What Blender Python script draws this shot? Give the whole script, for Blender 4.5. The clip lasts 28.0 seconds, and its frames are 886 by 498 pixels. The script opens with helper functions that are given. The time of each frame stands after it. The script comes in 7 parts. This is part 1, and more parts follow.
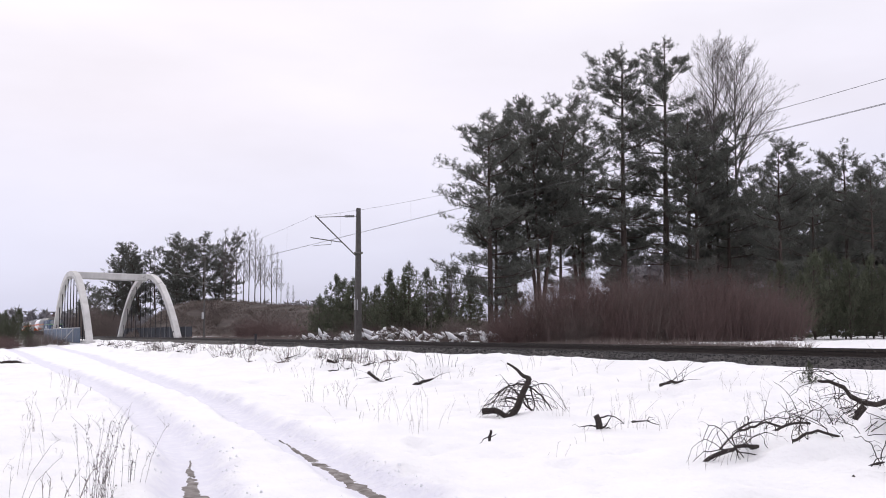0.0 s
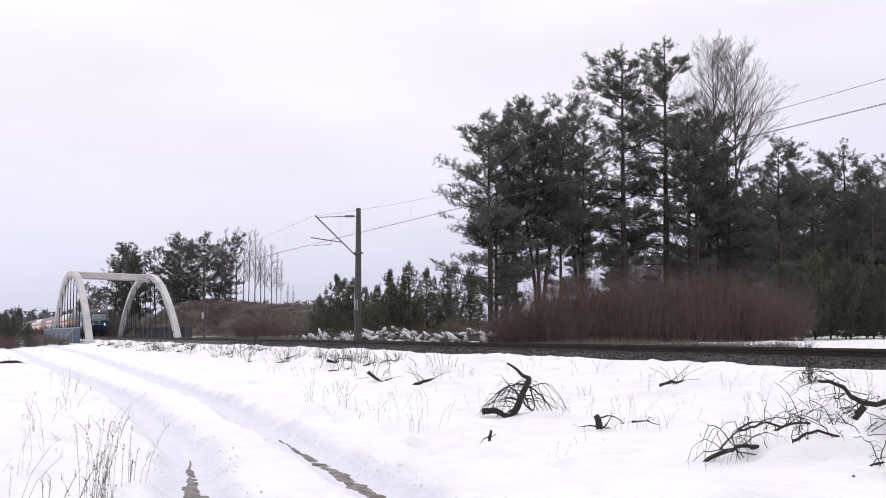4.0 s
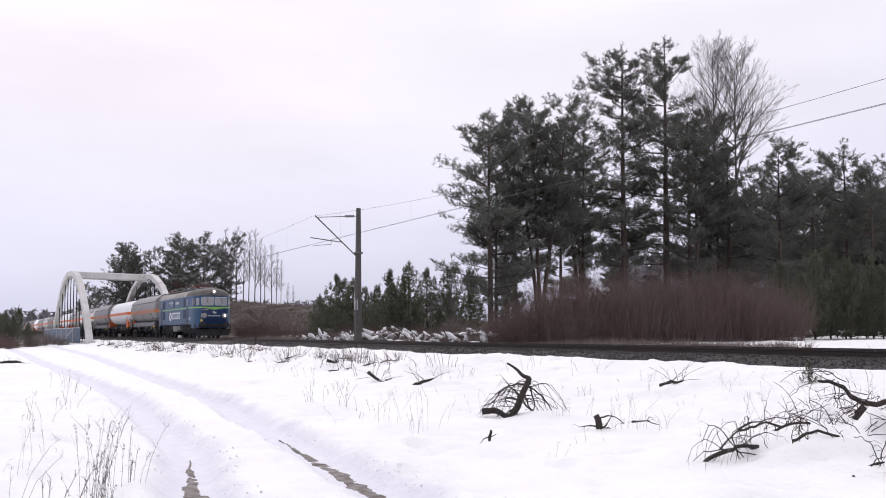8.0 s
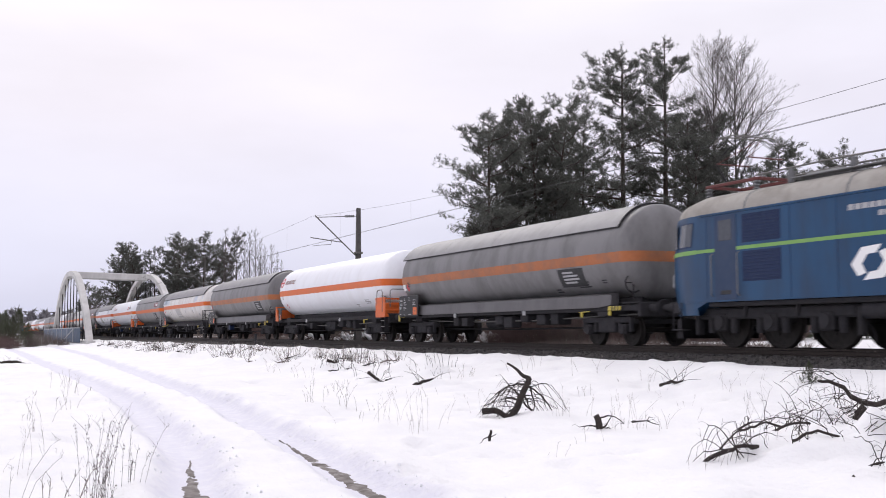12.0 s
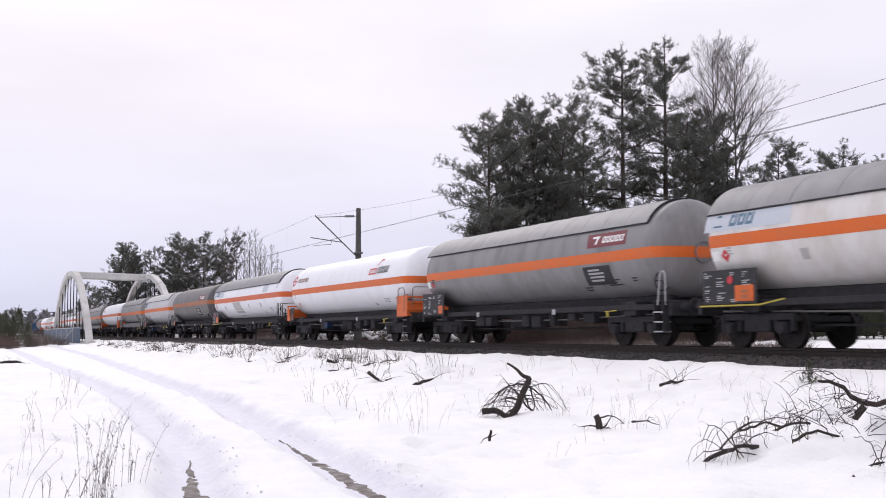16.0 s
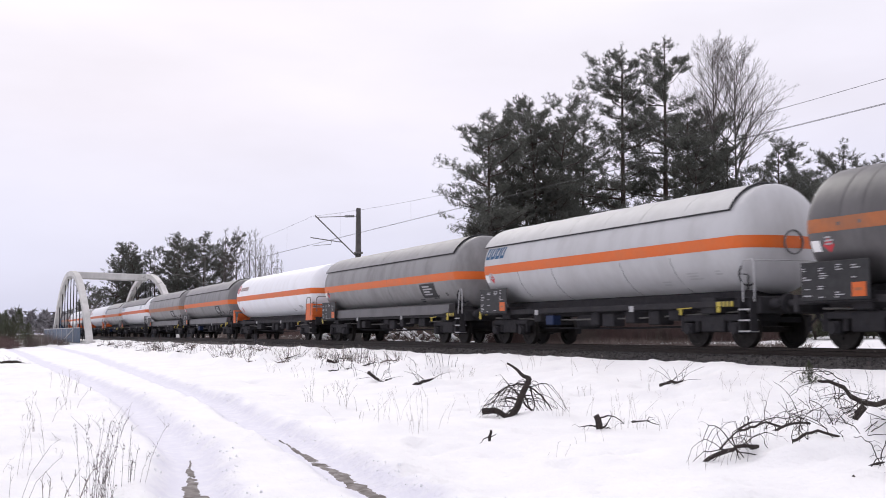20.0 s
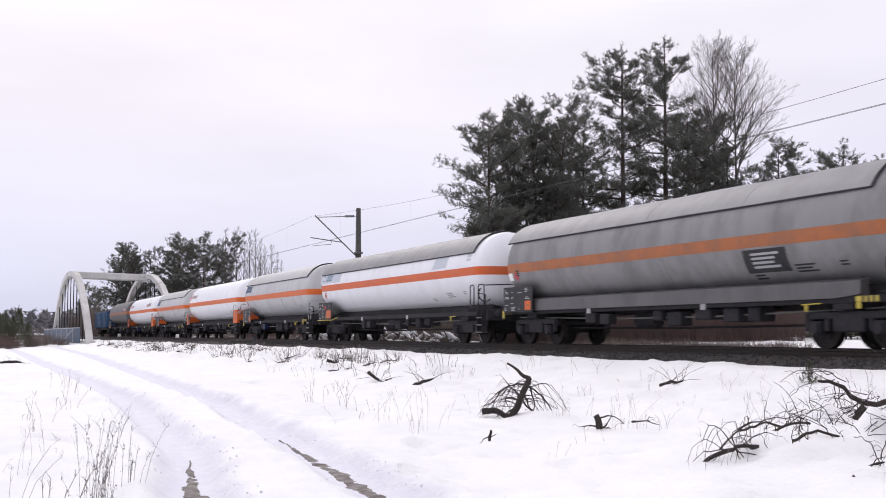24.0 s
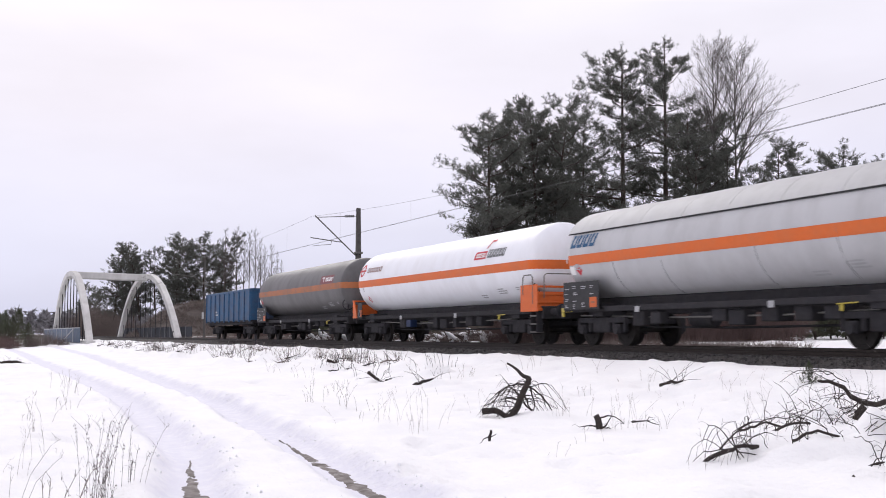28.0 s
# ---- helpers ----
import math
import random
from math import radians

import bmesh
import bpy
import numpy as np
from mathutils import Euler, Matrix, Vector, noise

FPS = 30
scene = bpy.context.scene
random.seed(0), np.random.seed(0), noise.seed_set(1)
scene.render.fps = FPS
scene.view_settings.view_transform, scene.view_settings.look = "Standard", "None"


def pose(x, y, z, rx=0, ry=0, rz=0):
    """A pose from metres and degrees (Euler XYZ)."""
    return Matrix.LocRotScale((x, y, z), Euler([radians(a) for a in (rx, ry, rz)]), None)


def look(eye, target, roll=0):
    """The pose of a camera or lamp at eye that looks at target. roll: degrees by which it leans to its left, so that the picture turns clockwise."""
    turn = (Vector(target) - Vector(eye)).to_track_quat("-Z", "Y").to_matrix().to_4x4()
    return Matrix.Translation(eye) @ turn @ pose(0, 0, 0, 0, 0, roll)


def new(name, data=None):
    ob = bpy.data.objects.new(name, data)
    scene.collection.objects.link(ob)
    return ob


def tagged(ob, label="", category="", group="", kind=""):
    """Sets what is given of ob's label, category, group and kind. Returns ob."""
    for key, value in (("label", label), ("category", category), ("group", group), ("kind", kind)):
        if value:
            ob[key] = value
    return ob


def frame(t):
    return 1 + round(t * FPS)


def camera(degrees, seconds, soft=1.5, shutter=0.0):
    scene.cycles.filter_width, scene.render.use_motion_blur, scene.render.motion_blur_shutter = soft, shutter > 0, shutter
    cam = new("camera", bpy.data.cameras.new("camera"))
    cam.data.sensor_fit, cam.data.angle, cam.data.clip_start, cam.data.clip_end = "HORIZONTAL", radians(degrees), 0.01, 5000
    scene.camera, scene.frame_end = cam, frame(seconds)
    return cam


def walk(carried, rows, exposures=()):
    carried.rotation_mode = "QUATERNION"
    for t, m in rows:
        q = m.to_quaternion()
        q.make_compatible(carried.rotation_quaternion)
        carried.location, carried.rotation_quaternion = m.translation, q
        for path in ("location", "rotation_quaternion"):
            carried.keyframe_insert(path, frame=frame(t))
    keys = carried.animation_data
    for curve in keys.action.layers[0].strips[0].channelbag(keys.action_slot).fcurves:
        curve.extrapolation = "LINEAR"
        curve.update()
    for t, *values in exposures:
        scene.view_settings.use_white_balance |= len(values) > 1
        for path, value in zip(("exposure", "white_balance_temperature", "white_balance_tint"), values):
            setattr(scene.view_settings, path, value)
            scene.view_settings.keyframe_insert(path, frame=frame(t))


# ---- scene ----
# ---------- camera: fixed on a tripod beside the line ----------
cam = camera(45.1, 28.0, soft=0.95, shutter=0.16)
VIEW = look((0, 0, 0.37), (-90.429, 41.961, 8.234), -0.1)
walk(cam, [(0, VIEW), (28, VIEW)])

# ---------- overcast winter sky and a veiled sun ----------
SUN_EL, SUN_AZ = radians(34), radians(280)
world = bpy.data.worlds.new("overcast")
scene.world = world
world.use_nodes = True
wt = world.node_tree
wt.nodes.clear()


def wnode(kind, **kw):
    n = wt.nodes.new(kind)
    for k, v in kw.items():
        n.inputs[k].default_value = v
    return n


sky = wnode("ShaderNodeTexSky")
sky.sky_type, sky.sun_disc = "NISHITA", False
sky.sun_elevation, sky.sun_rotation = SUN_EL, SUN_AZ
sky.air_density, sky.dust_density = 1.0, 3.0
coord = wnode("ShaderNodeTexCoord")
sep = wnode("ShaderNodeSeparateXYZ")
wt.links.new(coord.outputs["Generated"], sep.inputs[0])
stretch = wnode("ShaderNodeMapping")
stretch.inputs["Scale"].default_value = (1.6, 1.6, 5.0)
wt.links.new(coord.outputs["Generated"], stretch.inputs[0])
cloud = wnode("ShaderNodeTexNoise", Scale=1.7, Detail=5.0, Roughness=0.5)
wt.links.new(stretch.outputs[0], cloud.inputs["Vector"])
climb = wt.nodes.new("ShaderNodeValToRGB")
climb.color_ramp.elements[0].position, climb.color_ramp.elements[0].color = 0.0, (0.62, 0.645, 0.84, 1)
climb.color_ramp.elements[1].position, climb.color_ramp.elements[1].color = 1.0, (1.24, 1.19, 1.30, 1)
for at_, col_ in ((0.07, (0.73, 0.745, 0.94, 1)), (0.2, (0.91, 0.875, 1.0, 1)), (0.34, (0.985, 0.95, 1.04, 1))):
    el = climb.color_ramp.elements.new(at_)
    el.color = col_
wt.links.new(sep.outputs["Z"], climb.inputs[0])
patch = wt.nodes.new("ShaderNodeMapRange")
patch.inputs["From Min"].default_value, patch.inputs["From Max"].default_value = 0.3, 0.72
patch.inputs["To Min"].default_value, patch.inputs["To Max"].default_value = 0.94, 1.1
wt.links.new(cloud.outputs["Fac"], patch.inputs["Value"])
cover = wt.nodes.new("ShaderNodeVectorMath")
cover.operation = "SCALE"
wt.links.new(climb.outputs["Color"], cover.inputs[0])
wt.links.new(patch.outputs[0], cover.inputs["Scale"])
bg_sky = wnode("ShaderNodeBackground", Strength=0.06)
wt.links.new(sky.outputs[0], bg_sky.inputs["Color"])
bg_cloud = wnode("ShaderNodeBackground", Strength=1.0)
wt.links.new(cover.outputs[0], bg_cloud.inputs["Color"])
mixw = wnode("ShaderNodeMixShader", Fac=0.9)
wt.links.new(bg_sky.outputs[0], mixw.inputs[1])
wt.links.new(bg_cloud.outputs[0], mixw.inputs[2])
wout = wnode("ShaderNodeOutputWorld")
wt.links.new(mixw.outputs[0], wout.inputs["Surface"])

sun_data = bpy.data.lights.new("sun", "SUN")
sun_data.energy, sun_data.angle, sun_data.color = 0.75, radians(25), (1.0, 0.97, 0.93)
sun = new("sun", sun_data)
sun_dir = Vector((math.sin(SUN_AZ) * math.cos(SUN_EL), math.cos(SUN_AZ) * math.cos(SUN_EL), math.sin(SUN_EL)))
sun.matrix_world = look(sun_dir * 100, (0, 0, 0))


# ---------- materials ----------
def material(name, base, alt=None, rough=0.8, metal=0.0, grain=8.0, spread=0.5, bump=0.0, bump_scale=40.0,
             dirt=None, dirt_amount=0.0, dirt_scale=1.3, vary=0.0, spec=0.3, stretch_z=1.0, island=0.0, sheen=0.0):
    """Two colours mixed by noise, a coarser layer of dirt, fine relief, and a change from piece to piece."""
    m = bpy.data.materials.new(name)
    m.use_nodes = True
    t = m.node_tree
    b = t.nodes["Principled BSDF"]
    b.inputs["Roughness"].default_value, b.inputs["Metallic"].default_value = rough, metal
    b.inputs["Specular IOR Level"].default_value = spec
    tc = t.nodes.new("ShaderNodeTexCoord")
    mp = t.nodes.new("ShaderNodeMapping")
    mp.inputs["Scale"].default_value = (1, 1, stretch_z)
    t.links.new(tc.outputs["Object"], mp.inputs[0])
    alt = alt or tuple(min(1, c * 1.25) for c in base)
    n1 = t.nodes.new("ShaderNodeTexNoise")
    n1.inputs["Scale"].default_value, n1.inputs["Detail"].default_value = grain, 4
    t.links.new(mp.outputs[0], n1.inputs["Vector"])
    mr = t.nodes.new("ShaderNodeMapRange")
    mr.inputs["From Min"].default_value, mr.inputs["From Max"].default_value = 0.5 - 0.5 * spread, 0.5 + 0.5 * spread
    t.links.new(n1.outputs["Fac"], mr.inputs["Value"])
    mix = t.nodes.new("ShaderNodeMix")
    mix.data_type = "RGBA"
    mix.inputs["A"].default_value, mix.inputs["B"].default_value = (*base, 1), (*alt, 1)
    t.links.new(mr.outputs[0], mix.inputs["Factor"])
    out = mix.outputs["Result"]
    if dirt:
        n2 = t.nodes.new("ShaderNodeTexNoise")
        n2.inputs["Scale"].default_value, n2.inputs["Detail"].default_value = dirt_scale, 6
        n2.inputs["Roughness"].default_value = 0.65
        t.links.new(mp.outputs[0], n2.inputs["Vector"])
        r2 = t.nodes.new("ShaderNodeMapRange")
        r2.inputs["From Min"].default_value, r2.inputs["From Max"].default_value = 0.42, 0.72
        r2.inputs["To Max"].default_value = dirt_amount
        t.links.new(n2.outputs["Fac"], r2.inputs["Value"])
        mx = t.nodes.new("ShaderNodeMix")
        mx.data_type = "RGBA"
        mx.inputs["B"].default_value = (*dirt, 1)
        t.links.new(r2.outputs[0], mx.inputs["Factor"])
        t.links.new(out, mx.inputs["A"])
        out = mx.outputs["Result"]
    for amount, kind, socket in ((vary, "ShaderNodeObjectInfo", "Random"), (island, "ShaderNodeNewGeometry", "Random Per Island")):
        if amount:
            oi = t.nodes.new(kind)
            r3 = t.nodes.new("ShaderNodeMapRange")
            r3.inputs["To Min"].default_value, r3.inputs["To Max"].default_value = 1 - amount, 1 + amount
            t.links.new(oi.outputs[socket], r3.inputs["Value"])
            vm = t.nodes.new("ShaderNodeVectorMath")
            vm.operation = "SCALE"
            t.links.new(out, vm.inputs[0])
            t.links.new(r3.outputs[0], vm.inputs["Scale"])
            out = vm.outputs[0]
    t.links.new(out, b.inputs["Base Color"])
    if bump:
        n3 = t.nodes.new("ShaderNodeTexNoise")
        n3.inputs["Scale"].default_value, n3.inputs["Detail"].default_value = bump_scale, 5
        t.links.new(mp.outputs[0], n3.inputs["Vector"])
        bp = t.nodes.new("ShaderNodeBump")
        bp.inputs["Strength"].default_value, bp.inputs["Distance"].default_value = bump, 0.05
        t.links.new(n3.outputs["Fac"], bp.inputs["Height"])
        t.links.new(bp.outputs[0], b.inputs["Normal"])
    return m


def leafy(m, share):
    """Thin leaves and needles: part of the light that falls on them passes through."""
    t = m.node_tree
    b, out = t.nodes["Principled BSDF"], t.nodes["Material Output"]
    tr, mx = t.nodes.new("ShaderNodeBsdfTranslucent"), t.nodes.new("ShaderNodeMixShader")
    mx.inputs["Fac"].default_value = share
    t.links.new(b.inputs["Base Color"].links[0].from_socket, tr.inputs["Color"])
    t.links.new(b.outputs[0], mx.inputs[1])
    t.links.new(tr.outputs[0], mx.inputs[2])
    t.links.new(mx.outputs[0], out.inputs["Surface"])
    return m


def glow(name, colour, strength):
    m = material(name, colour)
    b = m.node_tree.nodes["Principled BSDF"]
    b.inputs["Emission Color"].default_value, b.inputs["Emission Strength"].default_value = (*colour, 1), strength
    return m


SNOW = material("snow", (0.84, 0.845, 0.862), (0.89, 0.893, 0.90), rough=0.75, grain=1.2, bump=0.35, bump_scale=9, dirt=(0.70, 0.70, 0.76), dirt_amount=0.5, dirt_scale=0.5, spec=0.2)


def trodden_shaded(m, colour):
    """Greyish snow pressed hard by wheels; the ruts' lavender shade is mixed into its colour."""
    t = m.node_tree
    b = t.nodes["Principled BSDF"]
    at, nz = t.nodes.new("ShaderNodeAttribute"), t.nodes.new("ShaderNodeTexNoise")
    at.attribute_name = "packed_shade"
    nz.inputs["Scale"].default_value, nz.inputs["Detail"].default_value = 6.0, 5
    tc = t.nodes.new("ShaderNodeTexCoord")
    t.links.new(tc.outputs["Object"], nz.inputs["Vector"])
    ma = t.nodes.new("ShaderNodeMath")
    ma.operation = "MULTIPLY_ADD"
    ma.use_clamp = True
    t.links.new(nz.outputs["Fac"], ma.inputs[0])
    ma.inputs[1].default_value, ma.inputs[2].default_value = 1.6, 0.1
    mu = t.nodes.new("ShaderNodeMath")
    mu.operation = "MULTIPLY"
    t.links.new(at.outputs["Fac"], mu.inputs[0])
    t.links.new(ma.outputs[0], mu.inputs[1])
    mx = t.nodes.new("ShaderNodeMix")
    mx.data_type = "RGBA"
    mx.inputs["B"].default_value = (*colour, 1)
    t.links.new(mu.outputs[0], mx.inputs["Factor"])
    t.links.new(b.inputs["Base Color"].links[0].from_socket, mx.inputs["A"])
    t.links.new(mx.outputs["Result"], b.inputs["Base Color"])
    return m


FIELD = trodden_shaded(material("field_snow", (0.865, 0.863, 0.864), (0.905, 0.903, 0.900), rough=0.75, grain=1.2, bump=0.55, bump_scale=13, dirt=(0.75, 0.745, 0.77), dirt_amount=0.5, dirt_scale=0.5, spec=0.2), (0.71, 0.705, 0.775))
SLUSH = material("slush", (0.085, 0.070, 0.060), (0.36, 0.335, 0.325), rough=0.8, grain=5.0, spread=0.5, bump=0.3, bump_scale=22, spec=0.15, dirt=(0.085, 0.069, 0.058), dirt_amount=0.6, dirt_scale=7.0)
BALLAST = material("ballast", (0.030, 0.028, 0.028), (0.075, 0.070, 0.070), rough=0.9, grain=14, bump=0.8, bump_scale=20, dirt=(0.05, 0.042, 0.036), dirt_amount=0.6)
STONE = material("stone", (0.040, 0.038, 0.038), (0.085, 0.080, 0.079), rough=0.9, grain=20, island=0.45)
RAIL = material("rail_steel", (0.030, 0.024, 0.022), (0.055, 0.044, 0.038), rough=0.55, metal=0.5, grain=15)
CONCRETE = material("concrete", (0.56, 0.55, 0.54), (0.64, 0.63, 0.615), rough=0.85, grain=2.5, bump=0.2, dirt=(0.27, 0.26, 0.25), dirt_amount=0.5, dirt_scale=0.5, stretch_z=0.25)
MAST_CONC = material("mast_concrete", (0.085, 0.080, 0.077), (0.13, 0.122, 0.116), rough=0.9, grain=6, bump=0.2)
STEEL = material("galvanised_steel", (0.14, 0.135, 0.13), (0.20, 0.19, 0.18), rough=0.6, metal=0.4)
WIRE = material("wire", (0.035, 0.034, 0.034), rough=0.6, metal=0.4)
TUSSOCK = material("tussock_grass", (0.150, 0.124, 0.112), (0.215, 0.180, 0.162), rough=0.95, grain=0.6, island=0.3)
GRASS = material("dead_grass", (0.072, 0.059, 0.055), (0.125, 0.103, 0.094), rough=0.95, grain=2.0, spread=0.4, bump=0.8, bump_scale=7, dirt=(0.040, 0.034, 0.028), dirt_amount=0.8, dirt_scale=0.25)
BARK = material("pine_bark", (0.050, 0.040, 0.036), (0.088, 0.066, 0.057), rough=0.95, grain=9, bump=0.7, bump_scale=14, stretch_z=0.3, vary=0.15)
BARK_GREY = material("grey_bark", (0.095, 0.083, 0.080), (0.155, 0.138, 0.132), rough=0.95, grain=7, bump=0.5, stretch_z=0.3, vary=0.15)
NEEDLE = leafy(material("pine_needles", (0.112, 0.117, 0.105), (0.148, 0.152, 0.136), rough=0.85, grain=1.2, island=0.15, vary=0.12, spec=0.15), 0.45)
NEEDLE_YOUNG = leafy(material("young_needles", (0.092, 0.102, 0.074), (0.130, 0.140, 0.098), rough=0.85, grain=2, island=0.2, vary=0.15, spec=0.12), 0.45)
# Leafless wood; distance haze is put into its pale grey-lilac colour.
HAZED_WOOD = material("hazed_leafless_forest", (0.17, 0.165, 0.175), (0.22, 0.21, 0.22), rough=0.95, grain=0.3, island=0.2)
TWIG = material("red_twigs", (0.105, 0.071, 0.067), (0.150, 0.104, 0.097), rough=0.9, grain=2, island=0.3, vary=0.12)
TWIG_BROWN = material("brown_twigs", (0.110, 0.088, 0.080), (0.165, 0.135, 0.122), rough=0.9, grain=2, island=0.3, vary=0.15)
DEADWOOD = material("dead_wood", (0.030, 0.025, 0.023), (0.065, 0.053, 0.048), rough=0.95, grain=12, bump=0.6)
WEED_DARK = material("dark_weed", (0.10, 0.088, 0.085), (0.17, 0.150, 0.143), rough=0.95, grain=20, island=0.3)
WEED = material("dry_weed", (0.20, 0.175, 0.16), (0.30, 0.265, 0.24), rough=0.95, grain=10, island=0.3)
BLUE = material("loco_blue", (0.003, 0.044, 0.116), (0.006, 0.058, 0.142), rough=0.40, grain=1.5, dirt=(0.010, 0.024, 0.055), dirt_amount=0.75, dirt_scale=1.7, stretch_z=0.22, spec=0.4)
NAVY = material("loco_navy", (0.004, 0.020, 0.080), (0.006, 0.026, 0.098), rough=0.35, grain=2, dirt=(0.05, 0.06, 0.09), dirt_amount=0.4, spec=0.5)
GRILLE = material("loco_grille_blue", (0.007, 0.018, 0.060), (0.012, 0.026, 0.075), rough=0.6)
DOOR_BLUE = material("loco_door_blue", (0.016, 0.036, 0.085), (0.035, 0.055, 0.10), rough=0.5, grain=3)
LIME = material("lime_paint", (0.17, 0.34, 0.085), (0.20, 0.38, 0.11), rough=0.45, dirt=(0.2, 0.3, 0.14), dirt_amount=0.4)
ROOF_GREY = material("roof_grey", (0.30, 0.285, 0.26), (0.38, 0.36, 0.33), rough=0.7, grain=2, dirt=(0.14, 0.12, 0.10), dirt_amount=0.7, dirt_scale=0.9)
UNDER = material("underframe_grime", (0.022, 0.0215, 0.025), (0.038, 0.0365, 0.041), rough=0.9, grain=6, bump=0.3, vary=0.12, dirt=(0.050, 0.042, 0.038), dirt_amount=0.3, dirt_scale=2.5)
WHEEL = material("wheel_steel", (0.014, 0.012, 0.0115), (0.030, 0.026, 0.024), rough=0.7, metal=0.2)
BOX_GREY = material("grey_paint", (0.13, 0.135, 0.14), (0.18, 0.18, 0.185), rough=0.6)
# The pale grey base carries the sky's reflection in the cab panes.
GLASS = material("sky_grey_glass", (0.20, 0.205, 0.225), (0.26, 0.265, 0.285), rough=0.10, spec=0.9)
DARK_GLASS = material("dark_glass", (0.03, 0.035, 0.045), (0.06, 0.065, 0.075), rough=0.12, spec=0.7)
ROOF_SOOT = material("sooty_roof", (0.085, 0.080, 0.076), (0.15, 0.14, 0.13), rough=0.75, grain=2, dirt=(0.05, 0.047, 0.045), dirt_amount=0.6)
WHITE = material("white_paint", (0.78, 0.78, 0.77), (0.82, 0.82, 0.81), rough=0.4, grain=1, spec=0.5)
RUBBER = material("rubber", (0.02, 0.02, 0.02), rough=0.7)
RED = material("red_paint", (0.10, 0.030, 0.028), (0.15, 0.04, 0.036), rough=0.5)
YELLOW = material("yellow_paint", (0.42, 0.34, 0.05), (0.50, 0.40, 0.08), rough=0.5)
ORANGE = material("orange_paint", (0.60, 0.115, 0.020), (0.66, 0.14, 0.03), rough=0.45, dirt=(0.35, 0.12, 0.05), dirt_amount=0.35)
STRIPE = material("orange_stripe", (0.62, 0.125, 0.020), (0.67, 0.140, 0.026), rough=0.45, dirt=(0.45, 0.16, 0.07), dirt_amount=0.4)
STRIPE_DULL = material("dull_orange_stripe", (0.36, 0.12, 0.045), (0.42, 0.145, 0.055), rough=0.5, dirt=(0.20, 0.11, 0.075), dirt_amount=0.85)
STRIPE_RED = material("red_orange_stripe", (0.60, 0.115, 0.028), (0.64, 0.13, 0.035), rough=0.45, dirt=(0.4, 0.13, 0.08), dirt_amount=0.4)
PLATE_BLACK = material("black_plate", (0.022, 0.022, 0.024), (0.04, 0.04, 0.042), rough=0.6)
LETTER_PALE = material("white_letters", (0.50, 0.51, 0.54), (0.60, 0.61, 0.63), rough=0.5)
LETTER_GREY = material("grey_letters", (0.35, 0.35, 0.36), rough=0.6)
LETTER_BLUE = material("blue_letters", (0.02, 0.08, 0.17), rough=0.5)
LETTER_RED = material("red_letters", (0.45, 0.04, 0.05), rough=0.5)
PLATE_RED = material("dark_red_plate", (0.17, 0.045, 0.055), (0.21, 0.06, 0.07), rough=0.5)
LETTER_STEEL = material("steel_blue_letters", (0.10, 0.17, 0.24), rough=0.5)
LETTER_BROWN = material("brown_letters", (0.30, 0.20, 0.19), (0.38, 0.27, 0.25), rough=0.6)
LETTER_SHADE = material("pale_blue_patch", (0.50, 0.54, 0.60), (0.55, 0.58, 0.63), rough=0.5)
GONDOLA = material("gondola_blue", (0.022, 0.075, 0.16), (0.035, 0.10, 0.20), rough=0.6, grain=3, dirt=(0.10, 0.06, 0.04), dirt_amount=0.5)
PANEL_BLUE = material("panel_blue", (0.045, 0.078, 0.13), (0.070, 0.105, 0.165), rough=0.6, dirt=(0.15, 0.165, 0.19), dirt_amount=0.6)
PARAPET = material("parapet_blue", (0.012, 0.015, 0.024), (0.024, 0.028, 0.038), rough=0.7)
LAMP = glow("headlamp", (1.0, 0.90, 0.80), 7.0)
LAMP_DIM = material("headlamp_glass", (0.22, 0.21, 0.205), (0.30, 0.29, 0.28), rough=0.12, spec=0.8)


def tank_paint(name, base, dirt, amount, rough=0.45):
    return material(name, base, tuple(c * 1.06 for c in base), rough=rough, grain=1.2, dirt=dirt, dirt_amount=amount, dirt_scale=1.3, stretch_z=0.4, spec=0.45, bump=0.02, bump_scale=4)


T_WHITE = tank_paint("tank_white", (0.775, 0.785, 0.825), (0.67, 0.665, 0.68), 0.5)
T_CREAM = tank_paint("tank_soiled_white", (0.66, 0.645, 0.63), (0.47, 0.42, 0.365), 0.7)
T_PALE = tank_paint("tank_pale_grey", (0.47, 0.472, 0.485), (0.36, 0.355, 0.36), 0.6)
T_GREY = tank_paint("tank_grey", (0.168, 0.165, 0.169), (0.084, 0.080, 0.082), 0.85)
T_MID = tank_paint("tank_mid_grey", (0.225, 0.222, 0.226), (0.125, 0.120, 0.121), 0.8)
T_DARK = tank_paint("tank_sooty_grey", (0.105, 0.100, 0.103), (0.05, 0.048, 0.049), 0.75)
T_PATCH = tank_paint("repaint_grey", (0.40, 0.39, 0.385), (0.33, 0.315, 0.30), 0.6)
SH_GREY = tank_paint("shield_grey", (0.24, 0.235, 0.245), (0.15, 0.145, 0.15), 0.65, 0.55)
SH_PALE = tank_paint("shield_pale", (0.44, 0.44, 0.445), (0.32, 0.315, 0.315), 0.5, 0.55)


